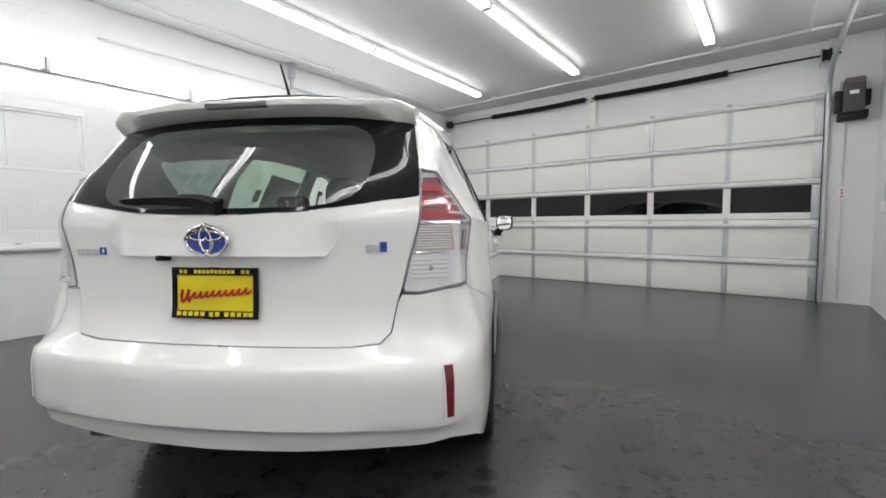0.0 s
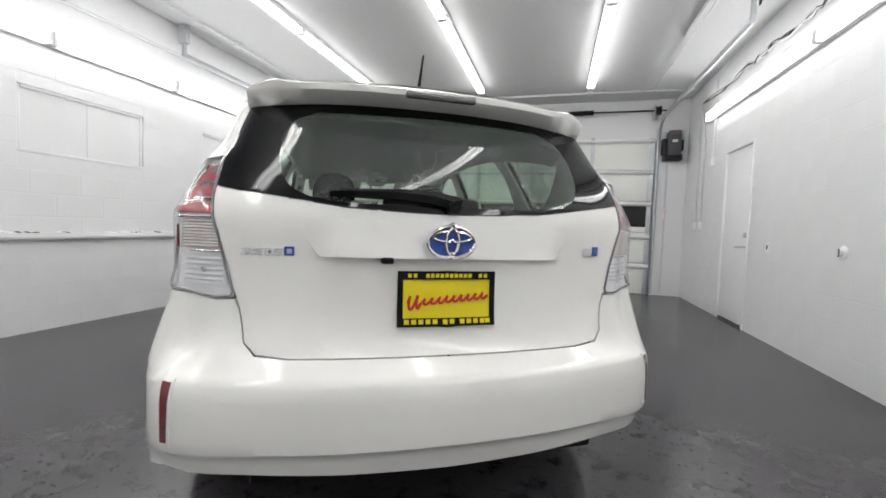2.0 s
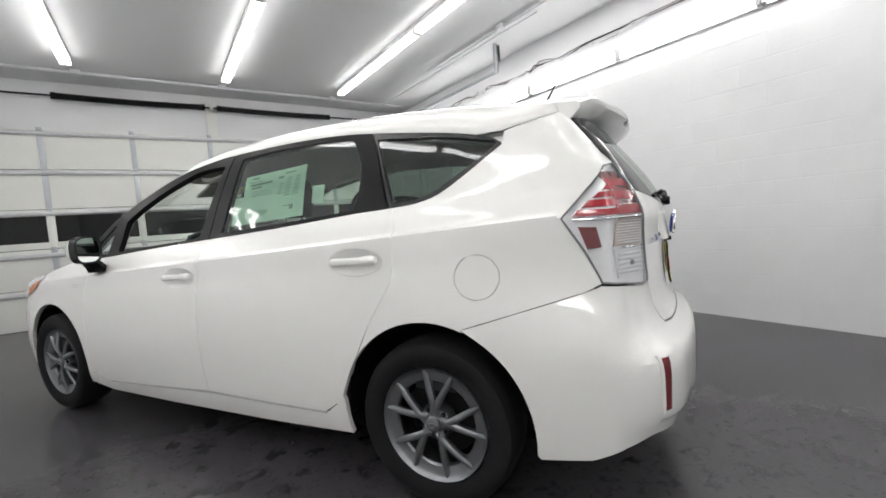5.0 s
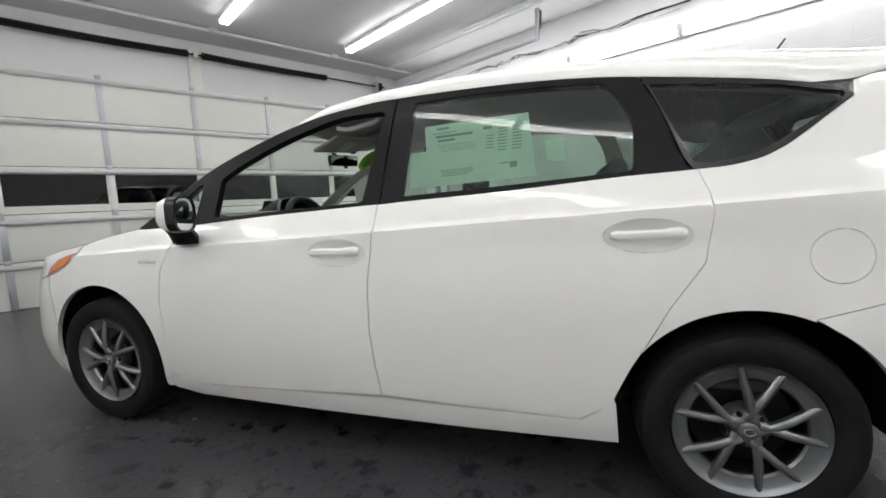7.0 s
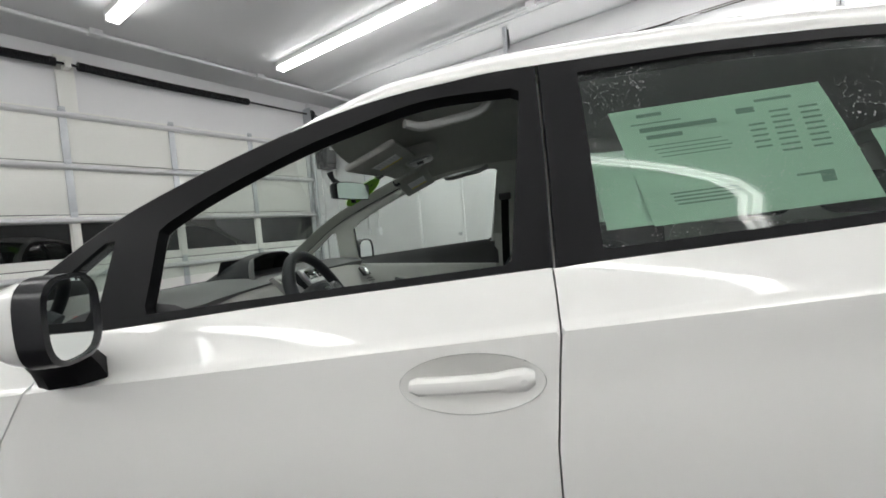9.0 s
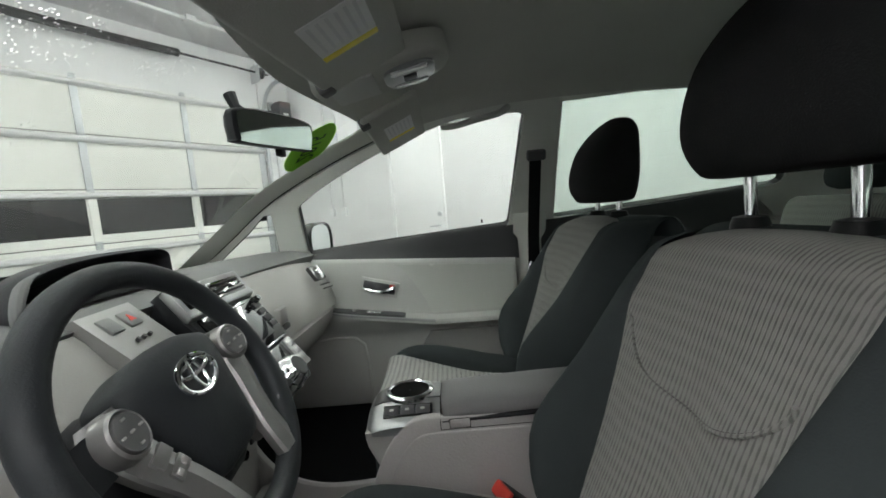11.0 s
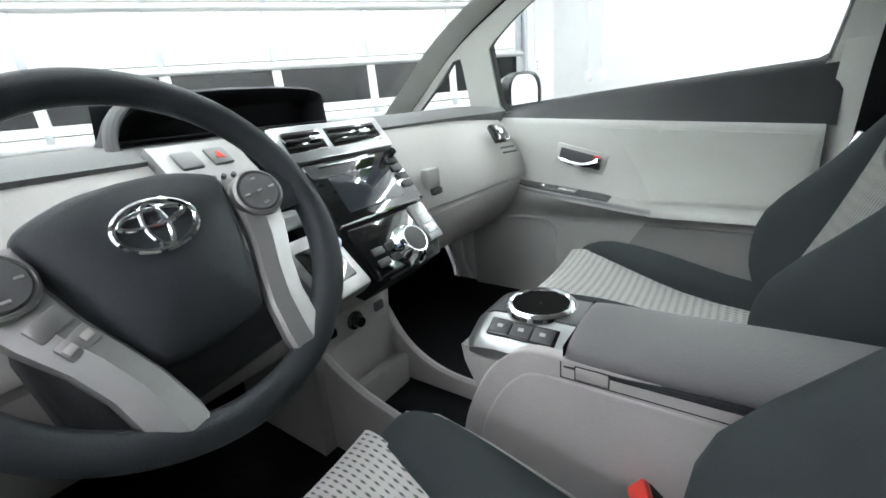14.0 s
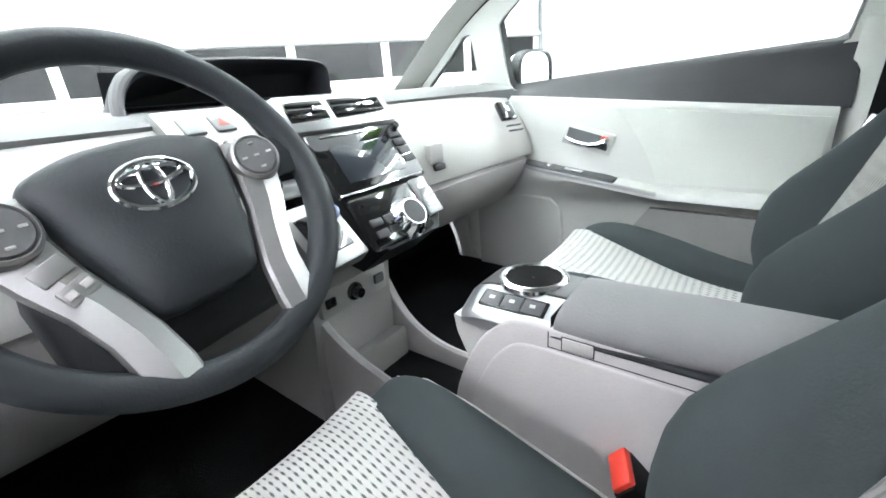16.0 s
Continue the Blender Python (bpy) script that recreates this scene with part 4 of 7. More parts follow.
lens("reverse_lens", LENS_WHITE, row(.946, .764, .640) + row(.852, .618, .752), -.006)
for z0, z1, x0, x1, n in ((.960, 1.038, .648, .752, 9), (.862, .935, .632, .745, 5)):
    for i in range(n):
        z = z0 + (z1 - z0) * (i + .5) / n
        h = (z1 - z0) / n * .30
        bm = bmesh.new()
        loft(bm, [[skin(u, z + h * a, -.005 + b) for a, b in ((-1, 0), (-.5, .003), (.5, .003), (1, 0))] for u in np.linspace(at_x(x0, z), at_x(x1, z), 6)])
        mirrored(part("rib", bm, LENS_WHITE, lamps[0]), lamps[1])
for pts, r in (([(u, 1.047) for u in np.linspace(.70, 1.06, 14)], .0045), ([(u, .950) for u in np.linspace(.668, .86, 10)], .003)):
    bm = bmesh.new()
    tube(bm, [skin(u, z, -.003) for u, z in pts], r, 8)
    mirrored(part("chrome_bar", bm, CHROME, lamps[0]), lamps[1])
bm = bmesh.new()
tube(bm, [skin(at_x(.690, .898), .898, -.004 + d) for d in (0, .006)], [.009, .006], 14)
mirrored(part("bulb_socket", bm, SILVER, lamps[0]), lamps[1])
made = panel("outer_lens", LENS_CLEAR, lamp_loop, out=.003, gap=.004, step=.025, lip=.008, both=False, parent=lamps[0], label="clear outer lens")
mirrored(made[0], lamps[1])
bm = bmesh.new()
edge_loop = [skin(u, z, .0015) for u, z in even(inset(lamp_loop, .004), .02)]
tube(bm, edge_loop, .0035, 6, closed=True)
mirrored(part("lens_rim", bm, LAMP_RIM, lamps[0], "grey moulded lens rim"), lamps[1])

# ---- hatch ----
GLASS_LOW = [(0, 1.075), (at_x(.12, 1.077), 1.077), (at_x(.30, 1.085), 1.085), (at_x(.452, 1.105), 1.105), (at_x(.56, 1.12), 1.12), (.7205, 1.135)]
hatch_half = [(0, .6615), (at_x(.445, .6605), .6605), (at_x(.538, .669), .669), (at_x(.5695, .70), .70), (at_x(.5845, .79), .79), (.6305, .84), (.6535, .92), (.6955, 1.032), (.7135, 1.10)] + GLASS_LOW[::-1]
hatch = panel("hatch", PAINT, across(hatch_half), both=False, step=.033, label="white tailgate")[0]
glass_half = GLASS_LOW + [(.742, 1.19), (.7565, 1.2275)] + [(u - .002, z + .001) for u, z in SEAM] + [(at_x(.57, 1.47), 1.47), (0, 1.47)]
hole_half = [(0, 1.098), (at_x(.30, 1.101), 1.101)] + [(at_x(x, z), z) for x, z in curve([(.40, 1.115), (.455, 1.145), (.483, 1.20), (.487, 1.29), (.455, 1.36), (.39, 1.395)], 4)] + [(0, 1.405)]
panel("glass_frit", FRIT, across(glass_half), [across(hole_half)], out=.001, both=False, gap=.002, lip=.004, parent=hatch, label="black printed border of the rear glass")
panel("rear_glass", GLASS_BACK, across(hole_half), out=.0002, both=False, gap=-.003, lip=0, parent=hatch, label="tinted rear window beaded with rain")


def garnish(s, z, o):
    u = abs(s)
    k = min(1, max(0, (.435 - u) / .10))
    t = min(1, max(0, (1.052 - z) / .106))
    return skin(s, z, o + .024 * k * k * (3 - 2 * k) * t ** 1.2 + .0008)


bm = sheet(across([(0, .9455), (.385, .9455), (.40, .96), (.428, 1.0), (.43, 1.052), (0, 1.052)]), [], garnish, .018, .03, 0, .012)
g = part("garnish", bm, PAINT, hatch, "raised white strip above the number plate", sharp=.5)
bm = bmesh.new()
rounded(bm, -.20, -.165, -2.215, -2.175, .928, .946, r=.005)
part("release_button", bm, TRIM_MATT, hatch)


def face(x, z, o):
    """A place on the tailgate's face for badges, o proud of it."""
    return skin(-x if abs(x) > 1e-6 else 0.0, z, o)


em = part("emblem", sheet([(.074 * math.cos(a), .997 + .047 * math.sin(a)) for a in np.linspace(0, 2 * math.pi, 40, endpoint=False)], [], lambda x, z, o: face(x, z, .036 + o), .02, .008, 0, .01), BLUE, hatch, "oval blue emblem with chrome rings")
for rx, rz, cz, r in ((.073, .046, .997, .006), (.058, .017, 1.014, .005), (.020, .040, .999, .005)):
    bm = bmesh.new()
    tube(bm, [face(rx * math.cos(a), cz + rz * math.sin(a), .0395) for a in np.linspace(0, 2 * math.pi, 40, endpoint=False)], r, 8, closed=True)
    part("ring", bm, CHROME, em)
for k, (x0, w, h) in enumerate(((.610, .024, .020), (.582, .024, .020), (.554, .007, .020), (.543, .024, .020), (.515, .022, .020), (.488, .028, .026))):
    q = [(x0, .944), (x0 - w, .944), (x0 - w, .944 + h), (x0, .944 + h)]
    hole = [[(x0 - .006, .944 + .006), (x0 - w + .006, .944 + .006), (x0 - w + .006, .944 + h - .006), (x0 - .006, .944 + h - .006)]] if w > .01 else []
    bm = sheet(q, hole, lambda x, z, o: face(-x, z, .004 + o), .02, .004, 0, .02)
    part("badge_bar", bm, CHROME if k < 5 else BLUE, hatch)
for x0, w, h in ((.515, .04, .008), (.515, .04, .024), (.56, .022, .032)):
    bm = sheet([(x0, .955), (x0 + w, .955), (x0 + w, .955 + h), (x0, .955 + h)], [], lambda x, z, o: face(x, z, .003 + h / 20 + o), .02, .004, 0, .02)
    part("badge_bar", bm, CHROME if w > .03 else BLUE, hatch)

plate = part("number_plate", sheet([(-.15, .745), (.15, .745), (.15, .90), (-.15, .90)], [], lambda x, z, o: face(x, z, .014 + o), .05, .004, 0, .03), PLATE_YELLOW, hatch, "yellow dealer plate with red script in a black frame")
rim = sheet([(-.156, .739), (.156, .739), (.156, .907), (-.156, .907)], [[(-.139, .766), (.139, .766), (.139, .882), (-.139, .882)]], lambda x, z, o: face(x, z, .018 + o), .05, .006, 0, .03)
frame_part = part("plate_frame", rim, TRIM_MATT, plate)


def bar(x0, x1, z0, z1, mat, name, out, tilt=0.0):
    bm = sheet([(x0, z0), (x1, z0 + tilt), (x1, z1 + tilt), (x0, z1)], [], lambda x, z, o: face(x, z, out + o), .05, .001, 0, .03)
    part(name, bm, mat, plate)


pts = []
for t in np.linspace(0, 1, 120):
    amp = .016 if t > .16 else .034
    pts.append((-.128 + .256 * t + .007 * math.sin(2 * math.pi * t * 11 + .6), .812 + .022 * t + amp * .62 * math.sin(2 * math.pi * t * 11)))
bm = bmesh.new()
tube(bm, [face(x, z, .0165) for x, z in pts], .0042, 6)
part("script_stroke", bm, PLATE_RED, plate, "red brush script")
for z0, xs in ((.747, (-.135, -.113, -.091, -.069, -.047, -.015, .007, .04, .062, .084, .106, .124)), (.888, (-.125, -.108, -.07, -.055, -.04, -.025, -.01, .005, .02, .035, .05, .065, .10, .117))):
    for x in xs:
        bar(x, x + .015 if z0 < .8 else x + .011, z0, z0 + .015 if z0 < .8 else z0 + .012, PLATE_YELLOW, "frame_bar", .0195)

bm = bmesh.new()
loft(bm, [[Vector(face(x, z + a, b)) for a, b in ((-h, .006), (-h, .02), (0, .03), (h, .02), (h, .006))] for x, z, h in ((.035, 1.108, .012), (.0, 1.112, .02), (-.05, 1.116, .018), (-.15, 1.122, .014), (-.26, 1.122, .011), (-.36, 1.118, .006))])
part("rear_wiper", bm, TRIM_MATT, hatch, "black rear wiper at rest")
bm = bmesh.new()
lathe(bm, [(.001, .032), (.018, .032), (.022, 0)], "y", 20, Matrix.Translation(face(.01, 1.095, 0)) @ Matrix.Diagonal((1, -1, 1, 1)))
part("wiper_boss", bm, TRIM_MATT, hatch)

# ---- roof, windscreen, bonnet ----
EDGE = BAND_TOP[:-6] + [(-1.6, 1.388), (-1.668, 1.388), (-1.72, 1.403), (-1.80, 1.421), (-1.86, 1.438), (-1.90, 1.448)]
_ey, _ez = np.array(EDGE)[::-1].T
CROWN = ((-1.95, 1.502), (-1.7, 1.540), (-1.4, 1.575), (-1.0, 1.603), (-.6, 1.615), (-.2, 1.600), (.05, 1.572), (.3, 1.512), (.5, 1.430), (.8, 1.272), (1.0, 1.145), (1.17, 1.02))
AHEAD = ((-1.95, -.09), (-1.6, -.05), (-1.2, 0), (-.6, 0), (-.1, .06), (.3, .12), (.6, .15), (1.17, .17))


def top(ye, f):
    """A point of roof or windscreen: ye along the edge, f from the left edge (0) to the middle (1)."""
    z = float(np.interp(ye, _ey, _ez))
    e = skin(at_y(ye, z), z)
    u = 1 - f
    k = min(1, max(0, (ye - .2) / .25))
    p, q = 4.5 - 2.3 * k, .5 + .42 * k
    rise = (1 - u ** p) ** q
    return Vector((e.x * u, e.y + float(smooth(ye, AHEAD)) * (1 - u * u), e.z + (float(smooth(ye, CROWN)) - z) * rise))


def topsheet(ys, f0, f1, n, lip=0.0):
    bm = bmesh.new()
    fs = [f0 + (f1 - f0) * (1 - math.cos(math.pi / 2 * k / n)) for k in range(n + 1)]
    rings = []
    for y in ys:
        half = [top(y, f) for f in fs]
        ring = half + ([Vector((-p.x, p.y, p.z)) for p in half[-2::-1]] if f1 == 1 else [])
        rings.append(ring)
    loft(bm, rings, closed=False)
    return bm


roof_ys = list(np.linspace(-1.90, .285, 46))
part("roof", topsheet(roof_ys, 0, 1, 22), PAINT, car, "white roof", sharp=.9)
strip_ys = list(np.linspace(.285, 1.165, 26))
a = part("windscreen_pillar", topsheet(strip_ys, 0, .085, 4), PAINT, car)
mirrored(a, car)
part("windscreen", topsheet(list(np.linspace(.28, 1.15, 26)), .075, 1, 14), GLASS_WET, car, "windscreen spotted with rain")
BONNET = ((1.12, .985), (1.33, .972), (1.6, .935), (1.85, .865), (2.05, .775), (2.18, .69))
bm = bmesh.new()
rings = []
for y, (ze) in [(p[0], p[1]) for p in HOOD_EDGE]:
    e = skin(at_y(y, ze), ze)
    half = []
    for f in np.linspace(0, 1, 14):
        u = 1 - f
        yy = y + (.17 + .08 * (y - 1.17)) * (1 - u * u)
        half.append(Vector((e.x * u, yy, ze + (float(smooth(yy, BONNET)) + .02 - ze) * (1 - u ** 2.6))))
    rings.append(half + [Vector((-p.x, p.y, p.z)) for p in half[-2::-1]])
loft(bm, rings, closed=False)
part("bonnet", bm, PAINT, car, "white bonnet", sharp=.8)

# spoiler
bm = bmesh.new()
rings = []
for x in np.linspace(-.606, .606, 41):
    u = abs(x) / .606
    yf, yr = -1.80 + .05 * u ** 2, -2.065 + .135 * u ** 2.6
    zf, zr = 1.524 - .062 * u ** 5, 1.478 + .014 * math.exp(-((u - .88) / .08) ** 2) - .020 * u ** 10
    zl = 1.438 - .030 * u ** 3
    rings.append([(x, yf, zf), (x, yf * .5 + yr * .5, (zf + zr) / 2 + .010), (x, yr + .02, zr + .005), (x, yr, zr - .006), (x, yr + .004, zr - .024), (x, yr + .045, zl + .002 - .012 * u ** 6), (x, yf - .02, zl - .008 - .025 * u ** 5), (x, yf + .06, zl)])
loft(bm, rings)
sp = part("spoiler", bm, PAINT, car, "white roof spoiler over the rear glass", sharp=.7)
bm = bmesh.new()
rounded(bm, -.118, .118, -2.064, -2.03, 1.449, 1.470, r=.006)
part("brake_light", bm, material("smoked_lens", (.12, .11, .11), .15, coat=1.0), sp, "smoked high brake light")
bm = bmesh.new()
tube(bm, [(0, -1.665, 1.54), (0, -1.672, 1.60), (0, -1.745, 1.712)], [.016, .007, .0035], 8)
part("antenna", bm, TRIM_MATT, car, "short black roof antenna")

# ---- mirrors ----
for k in (-1, 1):
    m = Matrix.Translation((k * .945, .76, 1.045)) @ pose(0, 0, 0, 0, 0, k * -18)
    bm = bmesh.new()
    rings = []
    for t in np.linspace(0, 1, 9):
        w = math.sqrt(max(0, 1 - (t * .99) ** 2.6))
        rings.append([m @ Vector((k * .005 + .079 * w * math.copysign(abs(math.cos(a)) ** .65, math.cos(a)), -.05 + t * .105, .004 + .076 * w * math.copysign(abs(math.sin(a)) ** .65, math.sin(a)))) for a in np.linspace(0, 2 * math.pi, 28, endpoint=False)])
    loft(bm, rings, caps=True)
    wing = part("wing_mirror", bm, PAINT, car, "white door mirror on a black foot", sharp=.9)
    bm = bmesh.new()
    ring = lambda sx, sz, y: [m @ Vector((k * .005 + sx * math.copysign(abs(math.cos(a)) ** .65, math.cos(a)), y, .004 + sz * math.copysign(abs(math.sin(a)) ** .65, math.sin(a)))) for a in np.linspace(0, 2 * math.pi, 28, endpoint=False)]
    loft(bm, [ring(.0800, .0770, -.020), ring(.0800, .0770, -.058), ring(.072, .069, -.062), ring(.070, .067, -.052)], caps=False)
    part("bezel", bm, TRIM_BLACK, wing)
    bm = bmesh.new()
    bm.faces.new([bm.verts.new(p) for p in ring(.071, .068, -.055)])
    part("mirror_glass", bm, MIRROR, wing)
    bm = bmesh.new()
    loft(bm, [[Vector((k * x + a * .055 * sx, y + b * .06, z)) for a, b in ((1, 0), (.7, .7), (0, 1), (-.7, .7), (-1, 0), (-.7, -.7), (0, -1), (.7, -.7))] for x, y, z, sx in ((.845, .80, .915, 1.1), (.86, .80, .945, 1.0), (.89, .79, .975, .9), (.92, .775, .995, .85))])
    part("foot", bm, TRIM_MATT, wing)

# ---- wheels ----
bm = bmesh.new()
lathe(bm, [(.216, .055), (.222, .085), (.245, .100), (.285, .103), (.303, .094), (.312, .075), (.318, .04), (.319, 0), (.318, -.06), (.308, -.09), (.27, -.10), (.22, -.09), (.205, -.07)], "x", 72)
TYRE_ME = bm
wheel = part("wheel", TYRE_ME, TYRE, car, "black tyre on a ten-spoke silver alloy rim")
bm = bmesh.new()
lathe(bm, [(.196, -.08), (.190, .02), (.164, .045), (.162, .060), (.168, .068), (.196, .074), (.207, .080), (.215, .090), (.218, .084), (.218, .05)], "x", 72)
rim = part("rim", bm, RIM_SILVER, wheel)
for k in range(10):
    a0 = math.radians(72 * (k // 2) + (18 if k % 2 else -15) + 80)
    root = a0 + (-.62 if k % 2 else .62)
    p0 = Vector((.034 * math.cos(root), .034 * math.sin(root)))
    p1 = Vector((.2125 * math.cos(a0), .2125 * math.sin(a0)))
    out = (p1 - p0).normalized()
    across_v = Vector((-out.y, out.x))
    bm = bmesh.new()
    rings = []
    for t in np.linspace(0, 1, 7):
        w = .0145 - .004 * t
        h = .082 + .010 * math.sin(math.pi * min(1, t * 1.15)) - .004 * t
        c = p0 + (p1 - p0) * t
        rings.append([Vector((h + dx, c.x + across_v.x * o, c.y + across_v.y * o)) for dx, o in ((-.006, -w), (0, -w * .55), (.002, 0), (0, w * .55), (-.006, w), (-.030, w * .7), (-.030, -w * .7))])
    loft(bm, rings)
    part("spoke", bm, RIM_SILVER, rim, sharp=.35)
bm = bmesh.new()
lathe(bm, [(.001, .092), (.022, .092), (.029, .088), (.031, .078), (.060, .070), (.068, .05), (.07, .02)], "x", 40)
part("hub", bm, RIM_SILVER, rim)
bm = bmesh.new()
tube(bm, [(.0925, .015 * math.cos(a), .010 * math.sin(a)) for a in np.linspace(0, 2 * math.pi, 20, endpoint=False)], .0025, 6, closed=True)
part("cap_ring", bm, CHROME, rim)
for k in range(5):
    a = math.radians(72 * k + 80 + 36)
    bm = bmesh.new()
    lathe(bm, [(.001, .076), (.008, .076), (.010, .070), (.010, .055)], "x", 6, Matrix.Translation((0, .052 * math.cos(a), .052 * math.sin(a))))
    part("lug_nut", bm, TRIM_BLACK, rim)
bm = bmesh.new()
lathe(bm, [(.03, -.005), (.15, -.005), (.155, -.015), (.155, -.03)], "x", 48)
part("brake_disc", bm, BLACK_STEEL, rim)
bm = bmesh.new()
rounded(bm, -.02, .03, -.10, .10, .105, .165, r=.01)
part("brake_caliper", bm, DARK_PLASTIC, rim)
bm = bmesh.new()
disc(bm, .20, (-.07, 0, 0))
part("back_plate", bm, GAP, rim)


def place_wheel(src, m, first=False):
    """Copies the wheel with its parts to a corner of the car."""
    made = {}
    for o in (src, *src.children_recursive):
        c = o.copy()
        scene.collection.objects.link(c)
        made[o] = c
        c.parent = made.get(o.parent, car)
    made[src].matrix_basis = m


for x, y, turn, roll in ((-1, 1.395, 180, 30), (1, 1.395, 0, 0), (1, -1.385, 0, 15)):
    place_wheel(wheel, Matrix.Translation((x * .772, y, .319)) @ pose(0, 0, 0, 0, 0, turn) @ pose(0, 0, 0, roll))
wheel.matrix_basis = Matrix.Translation((-.772, -1.385, .319)) @ pose(0, 0, 0, 0, 0, 180)

# wells and floor
for k in (-1, 1):
    for y in (1.395, -1.385):
        bm = bmesh.new()
        rings = []
        for x in (k * .50, k * .832):
            rings.append([(x, y + .405 * math.cos(a), .318 + .400 * math.sin(a)) for a in np.linspace(-.06, math.pi + .06, 25)])
        loft(bm, rings, closed=False)
        ins = [bm.verts.new((k * .5, y + .405 * math.cos(a), .318 + .40 * math.sin(a))) for a in np.linspace(-.06, math.pi + .06, 25)]
        bm.faces.new(ins)
        part("wheel_well", bm, GAP, car)
boxed("underbody", GAP, car, (-.74, .74, -.97, .97, .20, .26), (-.48, .48, -2.05, -.97, .24, .34), (-.48, .48, .97, 2.1, .2, .34))
boxed("rear_valance", TRIM_MATT, car, (-.55, .55, -2.16, -2.05, .29, .345), r=.01)

# fender badge and sheets of paper behind the rear door glass
for k, y in enumerate((1.10, 1.082, 1.064, 1.046, 1.028, 1.005)):
    panel("badge_bar", CHROME, Y((y, .825), (y - .013, .8265), (y - .013, .838), (y, .8365)), out=.003, lip=.003, gap=.0005, both=False, fine=.03, step=.05)


def paper(name, loop, depth, label):
    """A sheet taped inside the rear door glass."""
    bm = sheet([(at_y(y, z), z) for y, z in loop], [], lambda s, z, o: skin(s, z, o - depth), .06, .001, 0, .05)
    ob = part(name, bm, CARD, None)
    ob.matrix_basis = CAR
    return tagged(ob, label, "paper sheet")


guide = paper("window_sheet", [(-.286, 1.372), (-.70, 1.392), (-.735, 1.150), (-.33, 1.128)], .020, "printed pale green price sheet taped inside the window")
paper("window_sheet", [(-.235, 1.270), (-.33, 1.275), (-.35, 1.135), (-.245, 1.130)], .028, "blank corner of a second sheet behind the first")
paper("window_sheet", [(-.76, 1.285), (-.83, 1.285), (-.84, 1.20), (-.77, 1.205)], .028, "small blank paper slip in the window")


def print_on(y, z, w, h):
    q = [(y, z), (y - w, z + w * .05), (y - w, z + w * .05 + h), (y, z + h)]
    bm = sheet([(at_y(a, b), b) for a, b in q], [], lambda s, zz, o: skin(s, zz, -.0185 + o), .08, 0, 0, .06)
    part("print_bar", bm, INK, guide)


for y, z, w, h in ((-.34, 1.352, .05, .008), (-.325, 1.335, .10, .003), (-.34, 1.318, .15, .010), (-.35, 1.302, .07, .009), (-.35, 1.286, .14, .002), (-.36, 1.278, .14, .002), (-.365, 1.27, .14, .002), (-.37, 1.262, .13, .002),
                   (-.37, 1.185, .13, .003), (-.375, 1.178, .13, .003), (-.375, 1.171, .12, .003), (-.38, 1.164, .1, .003), (-.53, 1.338, .035, .012), (-.57, 1.36, .07, .006),
                   *[(-.545, 1.31 - .012 * k, .03, .004) for k in range(5)], *[(-.59, 1.335 - .012 * k, .035, .004) for k in range(8)], *[(-.645, 1.338 - .012 * k, .035, .004) for k in range(8)], (-.60, 1.20, .04, .004), (-.64, 1.185, .025, .022)):
    print_on(y, z, w, h)

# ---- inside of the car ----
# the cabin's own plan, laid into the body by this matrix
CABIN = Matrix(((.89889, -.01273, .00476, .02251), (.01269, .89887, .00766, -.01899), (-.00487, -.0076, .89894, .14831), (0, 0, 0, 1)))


def lie(y, z):
    """Where a mark on the door's cabin side lies in the body."""
    p = CABIN @ Vector((.74, y, z))
    return p.y, p.z


def zz(z):
    return lie(.35, z)[1]


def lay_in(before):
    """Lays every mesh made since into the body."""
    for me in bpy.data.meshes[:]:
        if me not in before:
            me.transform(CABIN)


# pillar linings with the window openings, roof lining, windscreen edge
_lin = [(1.10, 1.02)] + [(y, z - .015) for y, z in BAND_TOP if -1.05 < y < 1.05] + [(-1.3, 1.435), (-1.6, 1.39), (-1.80, 1.40), (-1.86, 1.38), (-1.90, 1.20), (-1.88, .95), (-1.5, .93), (-1.1, 1.0)] + [(y, z - .01) for y, z in BAND_LOW if -1.0 < y < 1.1]


def lining(k):
    bm = sheet(Y(*_lin), [Y(*h) for h in (HOLE_F, HOLE_R, HOLE_Q, HOLE_S)], lambda s, z, o: skin(k * s, z, -.034 - o), .04, .024, .004)
    return part("pillar_lining", bm, PILLAR, car, "pale grey-green pillar lining")


for k in (1, -1):
    lining(k)


def under(ye, f, d):
    p = top(ye, f)
    return Vector((p.x * (1 - d * .6), p.y, p.z - d * (.75 + .25 * f)))


def liner(ys, f0, f1, n, d, name, mat, label="", whole=True):
    bm = bmesh.new()
    rings = []
    for y in ys:
        half = [under(y, f0 + (f1 - f0) * t / n, d + (.035 * min(1, t / n * 4) if whole else 0)) for t in range(n + 1)]
        rings.append(half + ([Vector((-p.x, p.y, p.z)) for p in half[-2::-1]] if whole else []))
    loft(bm, rings, closed=False)
    return part(name, bm, mat, car, label, sharp=1.2)


